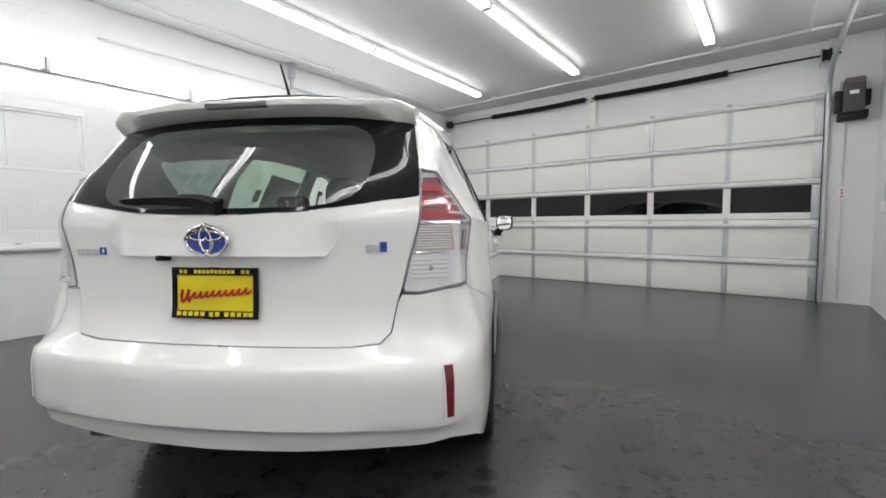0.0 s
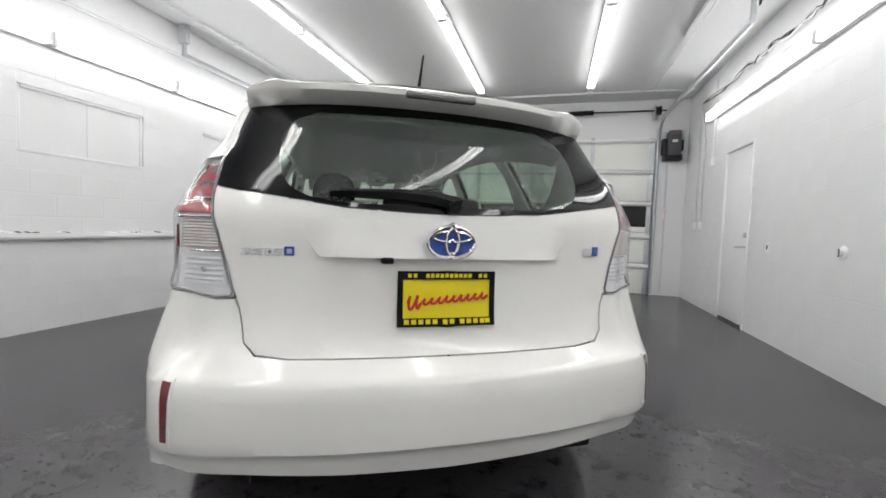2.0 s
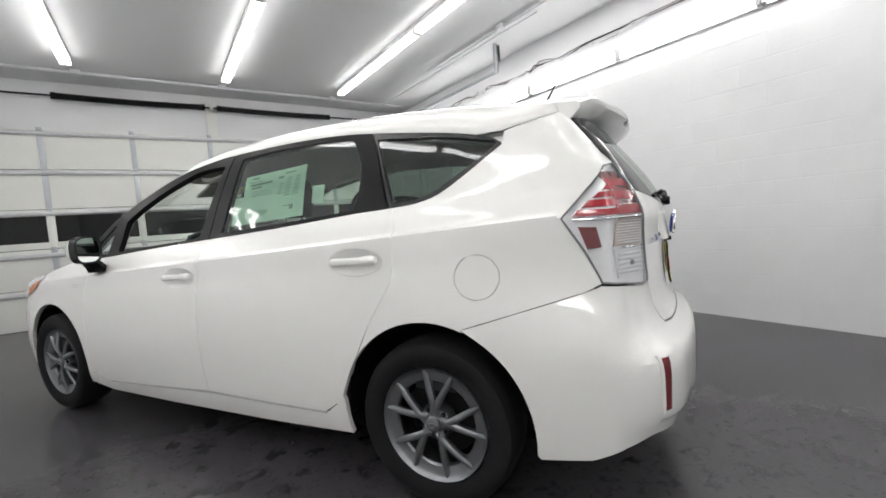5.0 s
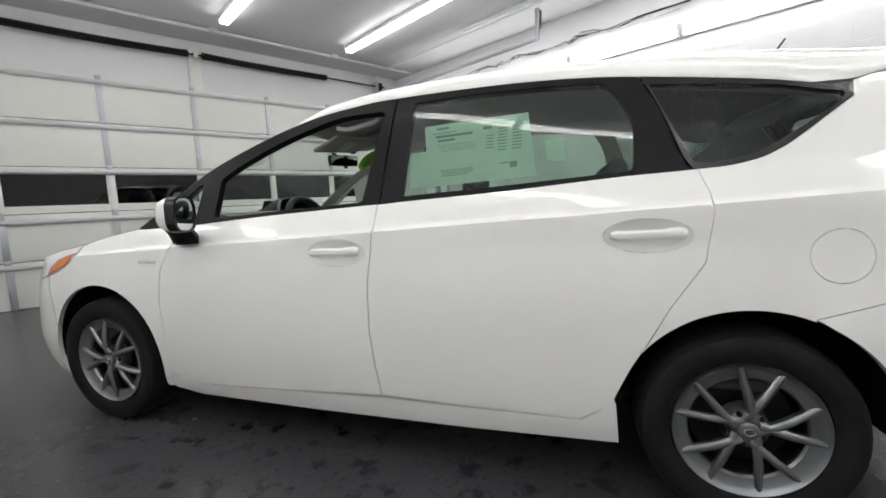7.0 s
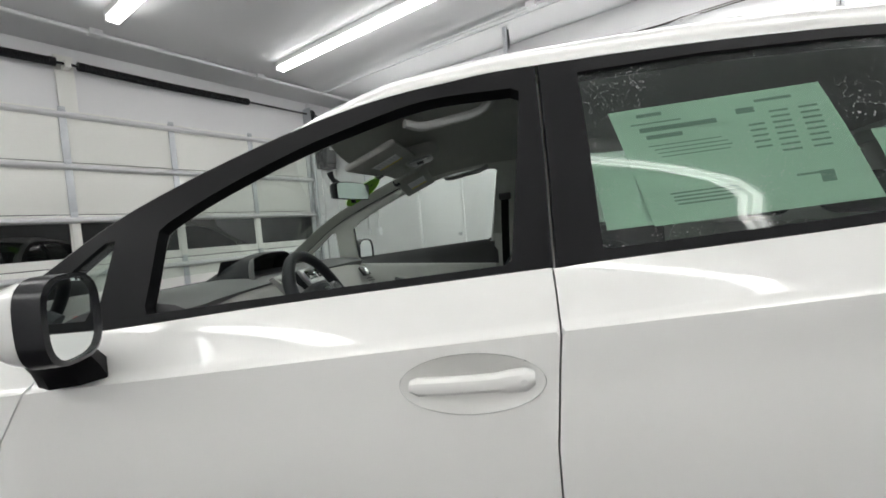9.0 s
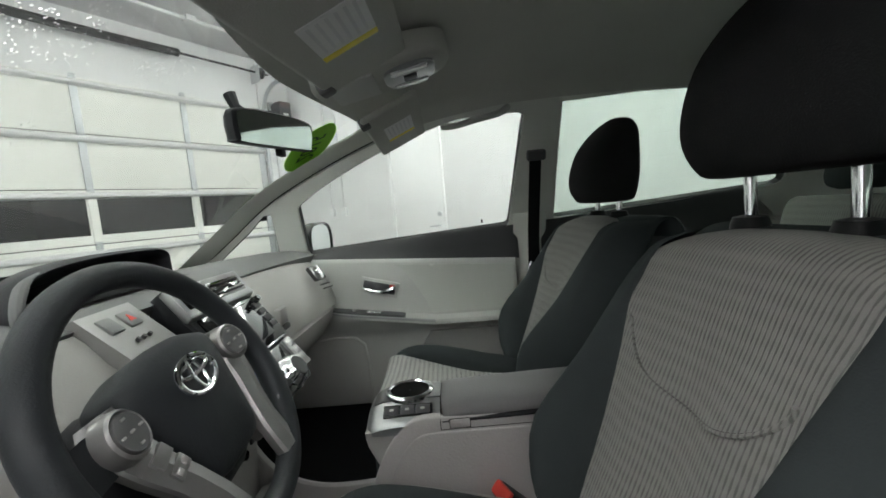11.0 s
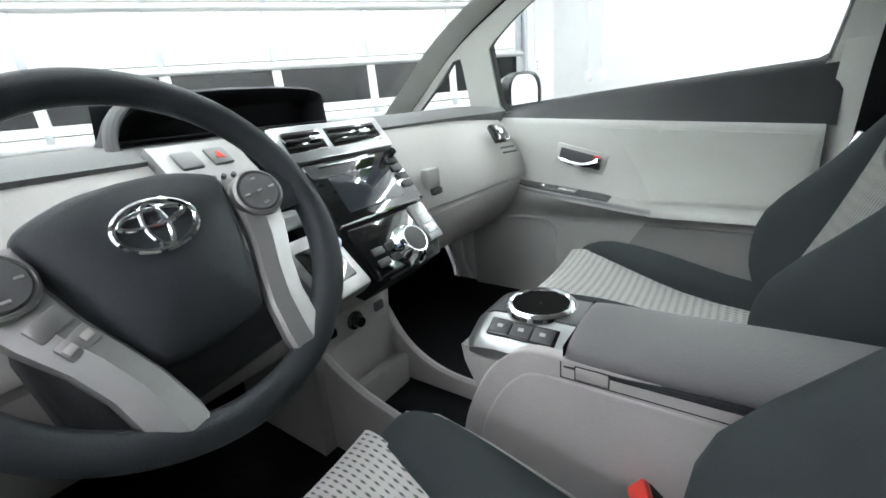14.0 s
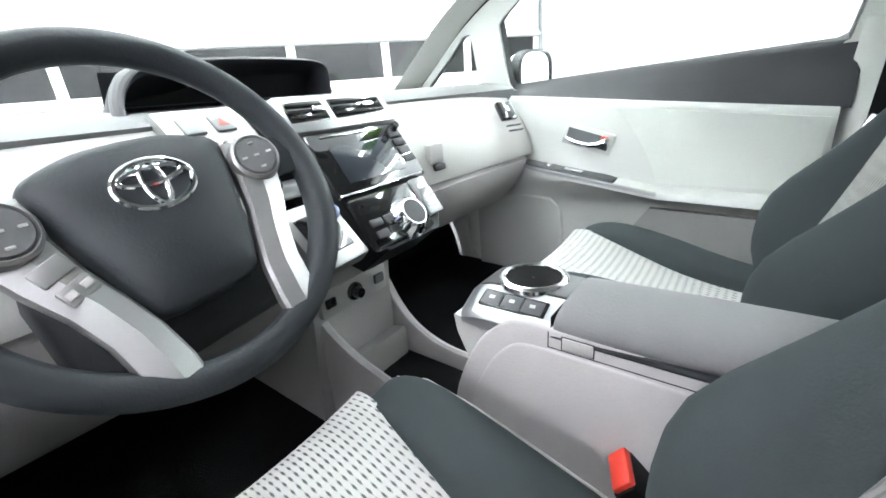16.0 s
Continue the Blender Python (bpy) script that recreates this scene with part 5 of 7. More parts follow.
liner(list(np.linspace(-1.86, .34, 34)), 0, 1, 14, .05, "headliner", HEADLINER, "grey cloth roof lining")
a = liner(list(np.linspace(.20, 1.14, 20)), 0, .115, 3, .03, "pillar_cover", PILLAR, "pale grey windscreen pillar cover", whole=False)
mirrored(a, car)
bm = bmesh.new()
loft(bm, [[under(.31, f, .008), under(.30, f, .03), under(.34, f, .052)] for f in np.linspace(.07, 1, 10)] + [[Vector((-p.x, p.y, p.z)) for p in (under(.31, f, .008), under(.30, f, .03), under(.34, f, .052))] for f in np.linspace(1, .07, 10)], closed=False)
part("windscreen_header", bm, TRIM_MATT, car)

# floor, firewall, cargo
boxed("carpet", CARPET, car, (-.74, .74, -.97, 1.14, .262, .424), (-.70, .70, 1.02, 1.14, .40, .95), r=.01)
boxed("cargo_floor", CARPET, car, (-.62, .62, -2.02, -1.12, .60, .63), (-.55, .55, -2.06, -2.02, .60, .95), r=.01)
for k in (-1, 1):
    boxed("cargo_side", GREY_TRIM, car, (min(k * .60, k * .74), max(k * .60, k * .74), -1.95, -1.12, .735, .98), r=.03)


def sweep(name, mat, sections, label="", parent=None, closed=True, sharp=.7):
    bm = bmesh.new()
    loft(bm, sections, closed=closed)
    return part(name, bm, mat, parent if parent is not None else car, label, sharp)


def fine(rings, n=3, closed=False):
    """Fills in between sections and along each one, for soft upholstery."""
    across = []
    for r in rings:
        r = [Vector(p) for p in r]
        own = [Vector(p) for p in spline(r + [r[0]] if closed else r, 3)]
        across.append(own[:-1] if closed else own)
    cols = [[Vector(p) for p in spline([r[i] for r in across], n)] for i in range(len(across[0]))]
    return [[c[j] for c in cols] for j in range(len(cols[0]))]


# ---- dashboard ----
before = set(bpy.data.meshes)
dash = sweep("dashboard", DASH_TOP, [[(x, y - .05 * min(1, abs(x) / .76) ** 4, z) for y, z in ((1.27, .96), (1.15, .985), (1.0, .997), (.90, .995), (.83, .984), (.800, .971), (.84, .90), (1.0, .8), (1.27, .8))] for x in np.linspace(-.83, .785, 21)], "grey moulded dashboard")
FACE = ((.806, .966), (.798, .964), (.782, .950), (.757, .915), (.722, .870), (.700, .825), (.690, .785), (.690, .770), (.72, .765), (.80, .77), (.87, .80), (.88, .9))


def facing(x0, x1, n, mat, label):
    rings = []
    for x in np.linspace(x0, x1, n):
        bend = -.045 * max(0, abs(x) - .55) / .2 + .02 * max(0, .35 - abs(x))
        drop = .012 * (abs(x) - .3)
        rings.append([(x, y - bend * 0 - .035 * (abs(x) - .4) * (1 if y < .8 else .4), z - drop) for y, z in FACE])
    return sweep("dash_face", mat, rings, label, dash)


facing(.155, .765, 18, GREY_TRIM, "light grey upper dash panel with a glovebox")
facing(-.80, -.16, 18, GREY_TRIM, "light grey upper dash panel before the driver")
sweep("lower_glovebox", GREY_SOFT, [[(x, y - .03 * (x - .4), z) for y, z in ((.705, .764), (.692, .752), (.70, .715), (.735, .66), (.80, .60), (.92, .56), (.95, .6), (.95, .76))] for x in np.linspace(.13, .735, 12)], "grey lower glovebox lid", dash)
sweep("knee_panel", GREY_SOFT, [[(x, y, z) for y, z in ((.705, .764), (.692, .752), (.70, .715), (.735, .64), (.80, .56), (.92, .48), (.95, .6), (.95, .76))] for x in np.linspace(-.74, -.13, 12)], "grey panel under the steering column", dash)
boxed("glove_latch", GREY_TRIM, dash, (.243, .295, .6935, .715, .818, .866), r=.005, label="square glovebox push latch")
boxed("latch_recess", GREY_DARK, dash, (.258, .297, .690, .705, .800, .816), r=.004)
m = Matrix.Translation((.645, .706, .912)) @ pose(0, 0, 0, -40, 0, -24)
bm = bmesh.new()
rounded(bm, -.028, .028, -.006, .012, -.032, .032, r=.005, m=m)
part("side_vent", bm, PIANO, dash, "small black side air vent")
bm = bmesh.new()
rounded(bm, -.006, .006, -.012, .0, -.010, .010, r=.003, m=m)
part("vent_tab", bm, CHROME, dash)
for k in (0, 1):
    bm = bmesh.new()
    rounded(bm, -.025, .028, -.003, .004, -.056 - .018 * k, -.053 - .018 * k, r=.001, m=m)
    part("vent_line", bm, GREY_DARK, dash)

# hooded display in the middle of the dash top
LIP = curve([(-.300, .868, .972), (-.302, .872, 1.000), (-.285, .880, 1.034), (-.250, .893, 1.056), (-.190, .905, 1.069), (-.100, .918, 1.076), (.0, .928, 1.078), (.080, .933, 1.077), (.140, .936, 1.073), (.168, .937, 1.062), (.174, .938, 1.040), (.176, .938, .975)], 5)
rings = []
for x, y, z in LIP:
    h = max(0, z - .985)
    c = -.065
    rings.append([(c + (x - c) * .90, y + .20, .985 + h * .15), (c + (x - c) * .97, y + .11, .985 + h * .72), (c + (x - c) * 1.02, y + .045, z + .004 * (h > 0)), (c + (x - c) * 1.015, y + .012, z + .005), (x, y, z), (c + (x - c) * .975, y + .006, z - .006), (c + (x - c) * .965, y + .05, z - .012), (c + (x - c) * .93, y + .11, .98 + h * .5)])
hood = sweep("display_hood", BLACK_SOFT, rings, "black hooded display recess", dash, sharp=.9)
bm = bmesh.new()
loft(bm, [[(x, 1.035, .975), (x, 1.00, 1.062)] for x in (-.28, .165)], closed=False)
part("display_glass", bm, BLACK_SOFT, hood)
bm = bmesh.new()
loft(bm, [[(x, .872 + .04 * max(0, x + .2), 1.0), (x, .95, 1.0015), (x, 1.05, 1.001)] for x in np.linspace(-.298, .172, 14)], closed=False)
part("hood_floor", bm, BLACK_SOFT, hood)
bm = bmesh.new()
rim = [(x - .006, y - .004, z + .003) for x, y, z in LIP[:18]]
tube(bm, rim, [.010] * 12 + [.009, .0075, .006, .0045, .003, .002], 10)
part("hood_edge", bm, DASH_TOP, hood, "grey rounded end of the hood")

# centre stack: a sloping panel, laid out on its own plane
SLOPE = Matrix(((1, 0, 0, .035), (0, .60, -.80, .704), (0, .80, .60, .881), (0, 0, 0, 1)))  # right, up the slope, out to the cabin


def on_stack(name, mat, x0, x1, v0, v1, h0, h1, r=.004, label="", parent=None):
    bm = bmesh.new()
    rounded(bm, x0, x1, v0, v1, h0, h1, r=r, m=SLOPE)
    return part(name, bm, mat, parent if parent is not None else stack, label)


bm = bmesh.new()
loft(bm, [[SLOPE @ Vector((x * w, v, h)) for x, h in ((-1, -.10), (-1, -.006), (-.96, 0), (.96, 0), (1, -.006), (1, -.10))] for v, w in ((-.205, .080), (-.17, .108), (-.09, .112), (-.02, .130), (.060, .142), (.130, .142), (.142, .134))])
stack = part("centre_console_panel", bm, BLACK_SOFT, dash, "black centre console panel with screen and knobs")
on_stack("vent_bezel", SILVER, -.142, .140, .056, .138, -.01, .016, .008, "silver vent bezel")
for a, b in ((-.128, -.036), (-.024, .118)):
    on_stack("air_vent", PIANO, a, b, .076, .122, .0, .0175, .003, "black air vent")
    for v in (.086, .099, .112):
        on_stack("vent_slat", TRIM_MATT, a + .006, b - .006, v - .003, v + .002, .010, .0205, .0008)
    on_stack("vent_tab", CHROME, (a + b) / 2 + .01, (a + b) / 2 + .040, .094, .104, .017, .026, .003)
on_stack("radio", PIANO, -.118, .128, -.084, .054, -.004, .010, .006, "glossy black radio with a screen")
on_stack("disc_slot", CHROME, -.085, .066, .041, .045, .008, .0125, .0015)
on_stack("screen", SCREEN, -.080, .078, -.062, .020, .008, .0115, .002, "dark display screen")
for v in (.024, .003, -.018, -.039):
    on_stack("radio_key", DARK_PLASTIC, .090, .120, v - .008, v + .008, .008, .0135, .002)
on_stack("trim_bar", CHROME, -.118, .112, -.085, -.079, .0, .013, .003)
for v0, v1, mat, lab in ((-.150, -.090, PIANO, "glossy black climate panel"),):
    on_stack("climate_panel", mat, -.112, .060, v0 - .050, v1, -.004, .012, .008, lab)
for x, v, r1, h in ((.108, .036, .011, .028), (.0, -.162, .040, .036)):
    bm = bmesh.new()
    lathe(bm, [(.0005, h), (r1 * .72, h), (r1 * .78, h - .004), (r1 * .9, h - .010), (r1, .012), (r1 * 1.12, .008), (r1 * 1.14, .0)], "z", 36, SLOPE @ Matrix.Translation((x, v, 0)))
    part("knob", bm, CHROME if r1 > .02 else PIANO, stack, "chrome-ringed rotary knob" if r1 > .02 else "")
bm = bmesh.new()
lathe(bm, [(.0005, .0395), (.024, .0395), (.0285, .036)], "z", 30, SLOPE @ Matrix.Translation((.0, -.162, -.002)))
part("knob_cap", bm, GREY_DARK, stack)
for i, x in enumerate((-.080, -.044, -.080, -.044)):
    on_stack("climate_key", DARK_PLASTIC, x - .015, x + .015, -.157 - .024 * (i // 2), -.142 - .024 * (i // 2), .008, .016, .003)
on_stack("key_strip", SILVER, .058, .104, -.178, -.090, .006, .016, .004)
for i in range(3):
    on_stack("key", SILVER, .064, .098, -.162 + .022 * i, -.146 + .022 * i, .014, .018, .002)

# hazard panel between wheel and stack, gear lever
m = Matrix.Translation((-.215, .790, .958)) @ pose(0, 0, 0, 42, 0, 8)
bm = bmesh.new()
loft(bm, [[m @ Vector((x, v, h)) for v, h in ((-.085, -.02), (-.09, .004), (.035, .010), (.045, -.02))] for x in (-.075, -.06, .055, .07)])
hz = part("switch_panel", bm, SPOKE_SATIN, dash, "pale silver switch panel with the hazard button")
for x in (-.032, .022):
    bm = bmesh.new()
    rounded(bm, x - .018, x + .018, -.018, .018, .004, .0125, r=.003, m=m)
    part("switch", bm, SWITCH_GREY, hz)
bm = bmesh.new()
loft(bm, [[m @ Vector((.022 + x, v, h)) for x, v in ((-.009, -.007), (.009, -.007), (0, .010))] for h in (.012, .0132)])
part("hazard_sign", bm, BUCKLE_RED, hz)
for k in range(3):
    bm = bmesh.new()
    lathe(bm, [(.0005, .0125), (.004, .0125), (.004, .004)], "z", 10, m @ Matrix.Translation((-.02 + .018 * k, -.045, 0)))
    part("indicator", bm, GREY_DARK, hz)
m = Matrix.Translation((-.158, .605, .793)) @ pose(0, 0, 0, 47, 0, 6)
bm = bmesh.new()
rounded(bm, -.062, .050, -.07, .055, -.035, 0, r=.008, m=m)
gate_part = part("shift_gate", bm, SPOKE_SATIN, dash, "silver gear gate with a short lever")
bm = bmesh.new()
rounded(bm, -.045, .030, -.045, .030, -.002, .003, r=.003, m=m)
part("gate_slot", bm, PIANO, gate_part)
bm = bmesh.new()
tube(bm, [m @ Vector((.0, .0, 0)), m @ Vector((.006, .008, .018))], .006, 8)
part("lever", bm, CHROME, gate_part)
bm = bmesh.new()
lathe(bm, [(.0005, .016), (.009, .0145), (.013, .008), (.0135, 0), (.009, -.006), (.003, -.008)], "z", 24, m @ Matrix.Translation((.008, .010, .022)))
part("lever_knob", bm, material("pale_blue_plastic", (.30, .36, .62), .2, coat=1.0, vary=.9, vary_scale=110), gate_part, "blue and white gear knob")
boxed("start_key", SILVER, dash, (-.172, -.112, .688, .735, .832, .858), r=.006)

# ---- steering wheel ----
WHEEL = Matrix.Translation((-.393, .574, .8887)) @ pose(0, 0, 0, -28, 0, 0) @ pose(0, 0, 0, 0, -6, 0)  # x right, z up the wheel's face, y away from the driver
turn = np.linspace(0, 2 * math.pi, 96, endpoint=False)
bm = bmesh.new()
tube(bm, [WHEEL @ Vector((.195 * math.cos(a), -.012 + .004 * math.cos(2 * a), .188 * math.sin(a) - .004 * max(0, -math.sin(a)) ** 8)) for a in turn], [.0185 + .002 * max(0, math.cos(a * 2 + 1.2)) for a in turn], 18, closed=True)
sw = part("steering_wheel", bm, LEATHER, car, "black leather steering wheel with silver spokes")
pad = [(0, .083), (.045, .080), (.086, .067), (.098, .056), (.098, .040), (.092, .010), (.077, -.045), (.062, -.092), (.052, -.105), (.03, -.110)]
pad += [(-x, z) for x, z in pad[:0:-1]]
pad = [tuple(p) for p in spline(pad + [pad[0]], 4)][:-1]
bm = bmesh.new()
loft(bm, [[WHEEL @ Vector((x * s, y, z * s - .002)) for x, z in pad] for s, y in ((.97, .035), (1.0, .0), (.985, -.012), (.94, -.021), (.82, -.029), (.55, -.036), (.2, -.039))])
part("airbag_pad", bm, LEATHER, sw, "black airbag cover", sharp=.9)
for rx, rz, cz, r in ((.0385, .0255, .018, .0038), (.031, .0085, .027, .0032), (.0105, .0225, .018, .0032)):
    bm = bmesh.new()
    tube(bm, [WHEEL @ Vector((rx * math.cos(a), -.0385, cz + rz * math.sin(a))) for a in np.linspace(0, 2 * math.pi, 36, endpoint=False)], r, 8, closed=True)
    part("emblem_ring", bm, CHROME, sw, "chrome oval ring")
for k in (-1, 1):
    bm = bmesh.new()
    rings = []
    for x, z, w, d in ((.112, .050, .022, -.006), (.122, .030, .030, -.012), (.124, .005, .029, -.016), (.112, -.035, .026, -.019), (.096, -.072, .024, -.021), (.084, -.110, .024, -.023), (.078, -.150, .025, -.026), (.077, -.180, .025, -.026), (.077, -.193, .024, -.016)):
        rings.append([WHEEL @ Vector((k * (x + o * w), d + dd, z + (.6 * max(0, x + o * w - .055) if z < -.17 else 0))) for o, dd in ((-1, .014), (-1, .003), (-.85, -.002), (-.05, -.007), (.9, .000), (1, .004), (1, .014))])
    loft(bm, rings)
    part("spoke", bm, SPOKE_SATIN, sw, "satin silver lower spoke", sharp=.5)
    bm = bmesh.new()
    loft(bm, [[WHEEL @ Vector((k * x, y + dy, z + dz)) for dy, dz in ((-.008, -.026), (-.012, 0), (-.008, .026), (.014, .022), (.014, -.022))] for x, y, z in ((.10, -.002, .014), (.15, -.004, .016), (.19, -.008, .014))])
    part("upper_spoke", bm, LEATHER, sw)
    m = WHEEL @ Matrix.Translation((k * .125, -.026, .018)) @ pose(0, 0, 0, 0, 0, k * -8)
    bm = bmesh.new()
    lathe(bm, [(.0005, -.007), (.0225, -.007), (.0240, -.004), (.0250, .004)], "y", 32, m)
    part("button_pad", bm, BUTTON_GREY, sw, "round four-way button pad")
    bm = bmesh.new()
    lathe(bm, [(.0245, .008), (.0245, -.0035), (.0265, -.0060), (.0295, -.003), (.032, .014)], "y", 32, m)
    part("pad_ring", bm, SPOKE_SATIN, sw)
    for a in range(5):
        q = Vector((.016 * math.cos(a * math.pi / 2), 0, .016 * math.sin(a * math.pi / 2))) if a < 4 else Vector((0, 0, 0))
        bm = bmesh.new()
        rounded(bm, -.0035, .0035, -.0085, -.006, -.0014, .0014, r=.0007, m=m @ Matrix.Translation(q))
        part("pad_mark", bm, GREY_TRIM, sw)
for i, (x, z) in enumerate(((-.110, -.026), (-.101, -.050))):
    bm = bmesh.new()
    rounded(bm, -.015, .015, -.0035, .006, -.0095, .0095, r=.002, m=WHEEL @ Matrix.Translation((x, -.0235, z)) @ pose(0, 0, 0, 0, -20, 0))
    part("spoke_key", bm, SPOKE_SATIN, sw)
    for e in (-.008, .008):
        if i:
            bm = bmesh.new()
            rounded(bm, e - .005, e + .005, -.005, -.002, -.004, .004, r=.0014, m=WHEEL @ Matrix.Translation((x, -.0235, z)) @ pose(0, 0, 0, 0, -20, 0))
            part("key_mark", bm, GREY_SOFT, sw)
bm = bmesh.new()
loft(bm, [[WHEEL @ Vector((r * math.cos(a), y, r * .9 * math.sin(a) - .01)) for a in np.linspace(0, 2 * math.pi, 20, endpoint=False)] for r, y in ((.075, .035), (.072, .12), (.085, .26))])
part("column_shroud", bm, BLACK_SOFT, sw)
bm = bmesh.new()
rounded(bm, -.13, .125, .050, .17, -.158, .01, r=.03, seg=3, m=WHEEL)
part("column_cover", bm, BLACK_SOFT, sw, "black lower steering column cover")
for k in (-1, 1):
    bm = bmesh.new()
    tube(bm, [WHEEL @ Vector((k * .06, .07, .0)), WHEEL @ Vector((k * .13, .065, .005)), WHEEL @ Vector((k * .19, .06, -.005))], [.006, .007, .009], 8)
    part("stalk", bm, BLACK_SOFT, sw)

# ---- tunnel, lower console and armrest box ----
sweep("lower_console_panel", GREY_SOFT, [[(x * w - .02, y, z) for x in (-1, 1)] + [(w - .02, y + .3, z), (-w - .02, y + .3, z)] for w, y, z in ((.105, .700, .705), (.107, .722, .65), (.112, .737, .56), (.12, .747, .42), (.13, .75, .30))], "grey lower stack with socket", dash)
bm = bmesh.new()
rounded(bm, -.118, .072, .722, .742, .560, .622, r=.006, m=pose(0, 0, 0))
pl = part("socket_panel", bm, GREY_TRIM, dash, "panel with power socket")
for x, mat, r in ((-.095, TRIM_BLACK, .013), (.045, DARK_PLASTIC, .014)):
    boxed("socket", mat, pl, (x - r, x + r, .716, .724, .594 - r * .8, .594 + r * .8), r=.003)
bm = bmesh.new()
lathe(bm, [(.001, -.022), (.011, -.022), (.013, -.016), (.014, -.006), (.020, -.004), (.022, .004)], "y", 28, Matrix.Translation((-.028, .722, .592)))
part("power_socket", bm, PIANO, pl, "round black socket plug")
sweep("pocket_lip", GREY_TRIM, [[(x, y, z) for y, z in ((.700, .30), (.690, .44), (.694, .452), (.704, .450), (.735, .44), (.735, .30))] for x in np.linspace(-.112, .085, 6)], "grey lip of the open pocket", dash)
for k, pts in ((-1, ((.76, .585), (.74, .553), (.70, .522), (.63, .490), (.53, .463), (.44, .442), (.33, .43))), (1, ((.785, .60), (.755, .553), (.725, .503), (.69, .464), (.64, .434), (.575, .416), (.49, .414), (.40, .42), (.30, .42)))):
    rings = []
    for y, z in curve(pts, 5):
        rings.append([(k * .118, y, z - .012), (k * .115, y + .002, z), (k * .105, y + .004, z + .004), (k * .098, y + .002, z - .001), (k * .095, y, z - .012), (k * .098, y + .03, .29), (k * .116, y + .03, .29)])
    bm = bmesh.new()
    loft(bm, rings)
    part("tunnel_side", bm, GREY_SOFT, car, "grey side wall of the floor tunnel")
boxed("tunnel_floor", CARPET, car, (-.10, .10, .30, .75, .30, .375), r=.01)

XN, XF = -.074, .062   # near and far side of the armrest box
prof = [(.425, .30), (.415, .45), (.395, .53), (.355, .61), (.31, .648), (.25, .655), (-.28, .655), (-.30, .30)]
box_body = sweep("console_box", GREY_SOFT, [[(x, y, z) for y, z in prof] for x in (XN + .004, XF - .004)], "grey centre console box between the seats")
BOW = curve([(.432, .30), (.427, .42), (.412, .51), (.378, .592), (.348, .637), (.318, .664), (.285, .674), (.252, .674)], 4) + [(0, .668), (-.28, .660), (-.30, .30)]
INNER = curve([(.398, .30), (.393, .42), (.378, .51), (.347, .580), (.320, .617), (.292, .637), (.252, .641)], 4) + [(0, .639), (-.27, .632), (-.29, .30)]
for side in (-1, 1):
    x0 = XN if side < 0 else XF
    for loop, name, a, b in ((BOW, "console_side", -.004, .013), (INNER, "side_panel", .010, .0155)):
        bm = bmesh.new()
        loft(bm, [[(x0 + side * a, y, z) for y, z in loop], [(x0 + side * (b - .004), y, z) for y, z in loop], [(x0 + side * (b - .001), y, z) for y, z in inset(loop, .0015)], [(x0 + side * b, y, z) for y, z in inset(loop, .005)]])
        part(name, bm, GREY_SOFT, box_body, sharp=.9)
rows = []
for y, dz, w in ((.246, 0, 1), (.30, 0, 1), (.35, -.001, 1), (.378, -.004, .99), (.398, -.011, .95), (.410, -.022, .86), (.414, -.034, .78)):
    rows.append([(.5 * (XN + XF) + (x - .5 * (XN + XF)) * w, y, z + dz if z > .645 else z) for x, z in ((XF, .640), (XF, .682), (XF - .010, .690), (-.026, .690), (-.034, .687), (-.078, .667), (-.086, .658), (-.086, .640))])
sweep("cup_panel", SILVER, rows, "satin silver top panel with cup holder", box_body, sharp=.5)
rows = []
for y, dz, w in ((.2465, 0, 1), (.30, 0, 1), (.35, -.001, 1), (.376, -.004, .98), (.394, -.010, .93), (.402, -.016, .80)):
    rows.append([(.018 + (x - .018) * w, y, z + dz) for x, z in ((XF + .0015, .683), (XF - .010, .6925), (-.026, .6925), (-.027, .688), (XF - .012, .688))])
sweep("panel_dark", material("dark_satin_metal", (.13, .13, .132), .35, .7, grain=.08, scale=260, vary=.05), rows, "dark satin insert round the cup", box_body, sharp=.5)
sweep("nose_under", GREY_TRIM, [[(x, y, z) for y, z in ((.412, .648), (.408, .62), (.388, .575), (.34, .52), (.30, .52), (.30, .645))] for x in (XN - .008, XN - .002, XF - .004)], "", box_body)
bm = bmesh.new()
lathe(bm, [(.0440, .6925), (.0452, .6965), (.0490, .6985), (.0535, .6975), (.0565, .6945), (.0575, .688)], "z", 56, Matrix.Translation((.016, .318, 0)))
part("cup_ring", bm, CHROME, box_body, "chrome cup holder ring")
# shallow black disc, painting the dark depth of the cup holder
bm = bmesh.new()
lathe(bm, [(.0455, .6950), (.040, .6938), (.030, .6934), (.001, .6934)], "z", 40, Matrix.Translation((.016, .318, 0)))
part("cup_hollow", bm, GAP, box_body)
tilt = Matrix.Translation((-.055, .320, .6785)) @ pose(0, 0, 0, 0, -24.5, 0)
bm = bmesh.new()
rounded(bm, -.0155, .0155, -.055, .053, -.004, .0016, r=.0015, m=tilt)
part("switch_strip", bm, TRIM_BLACK, box_body, "dark strip of mode buttons")
for i in range(3):
    bm = bmesh.new()
    rounded(bm, -.0125, .0125, -.050 + .034 * i, -.018 + .034 * i, 0, .0035, r=.0015, m=tilt)
    part("mode_switch", bm, DARK_PLASTIC, box_body, "small dark mode button")
    bm = bmesh.new()
    rounded(bm, -.002, .004, -.038 + .034 * i, -.029 + .034 * i, .003, .0038, r=.0003, m=tilt)
    part("switch_mark", bm, GREY_TRIM, box_body)
lid = []
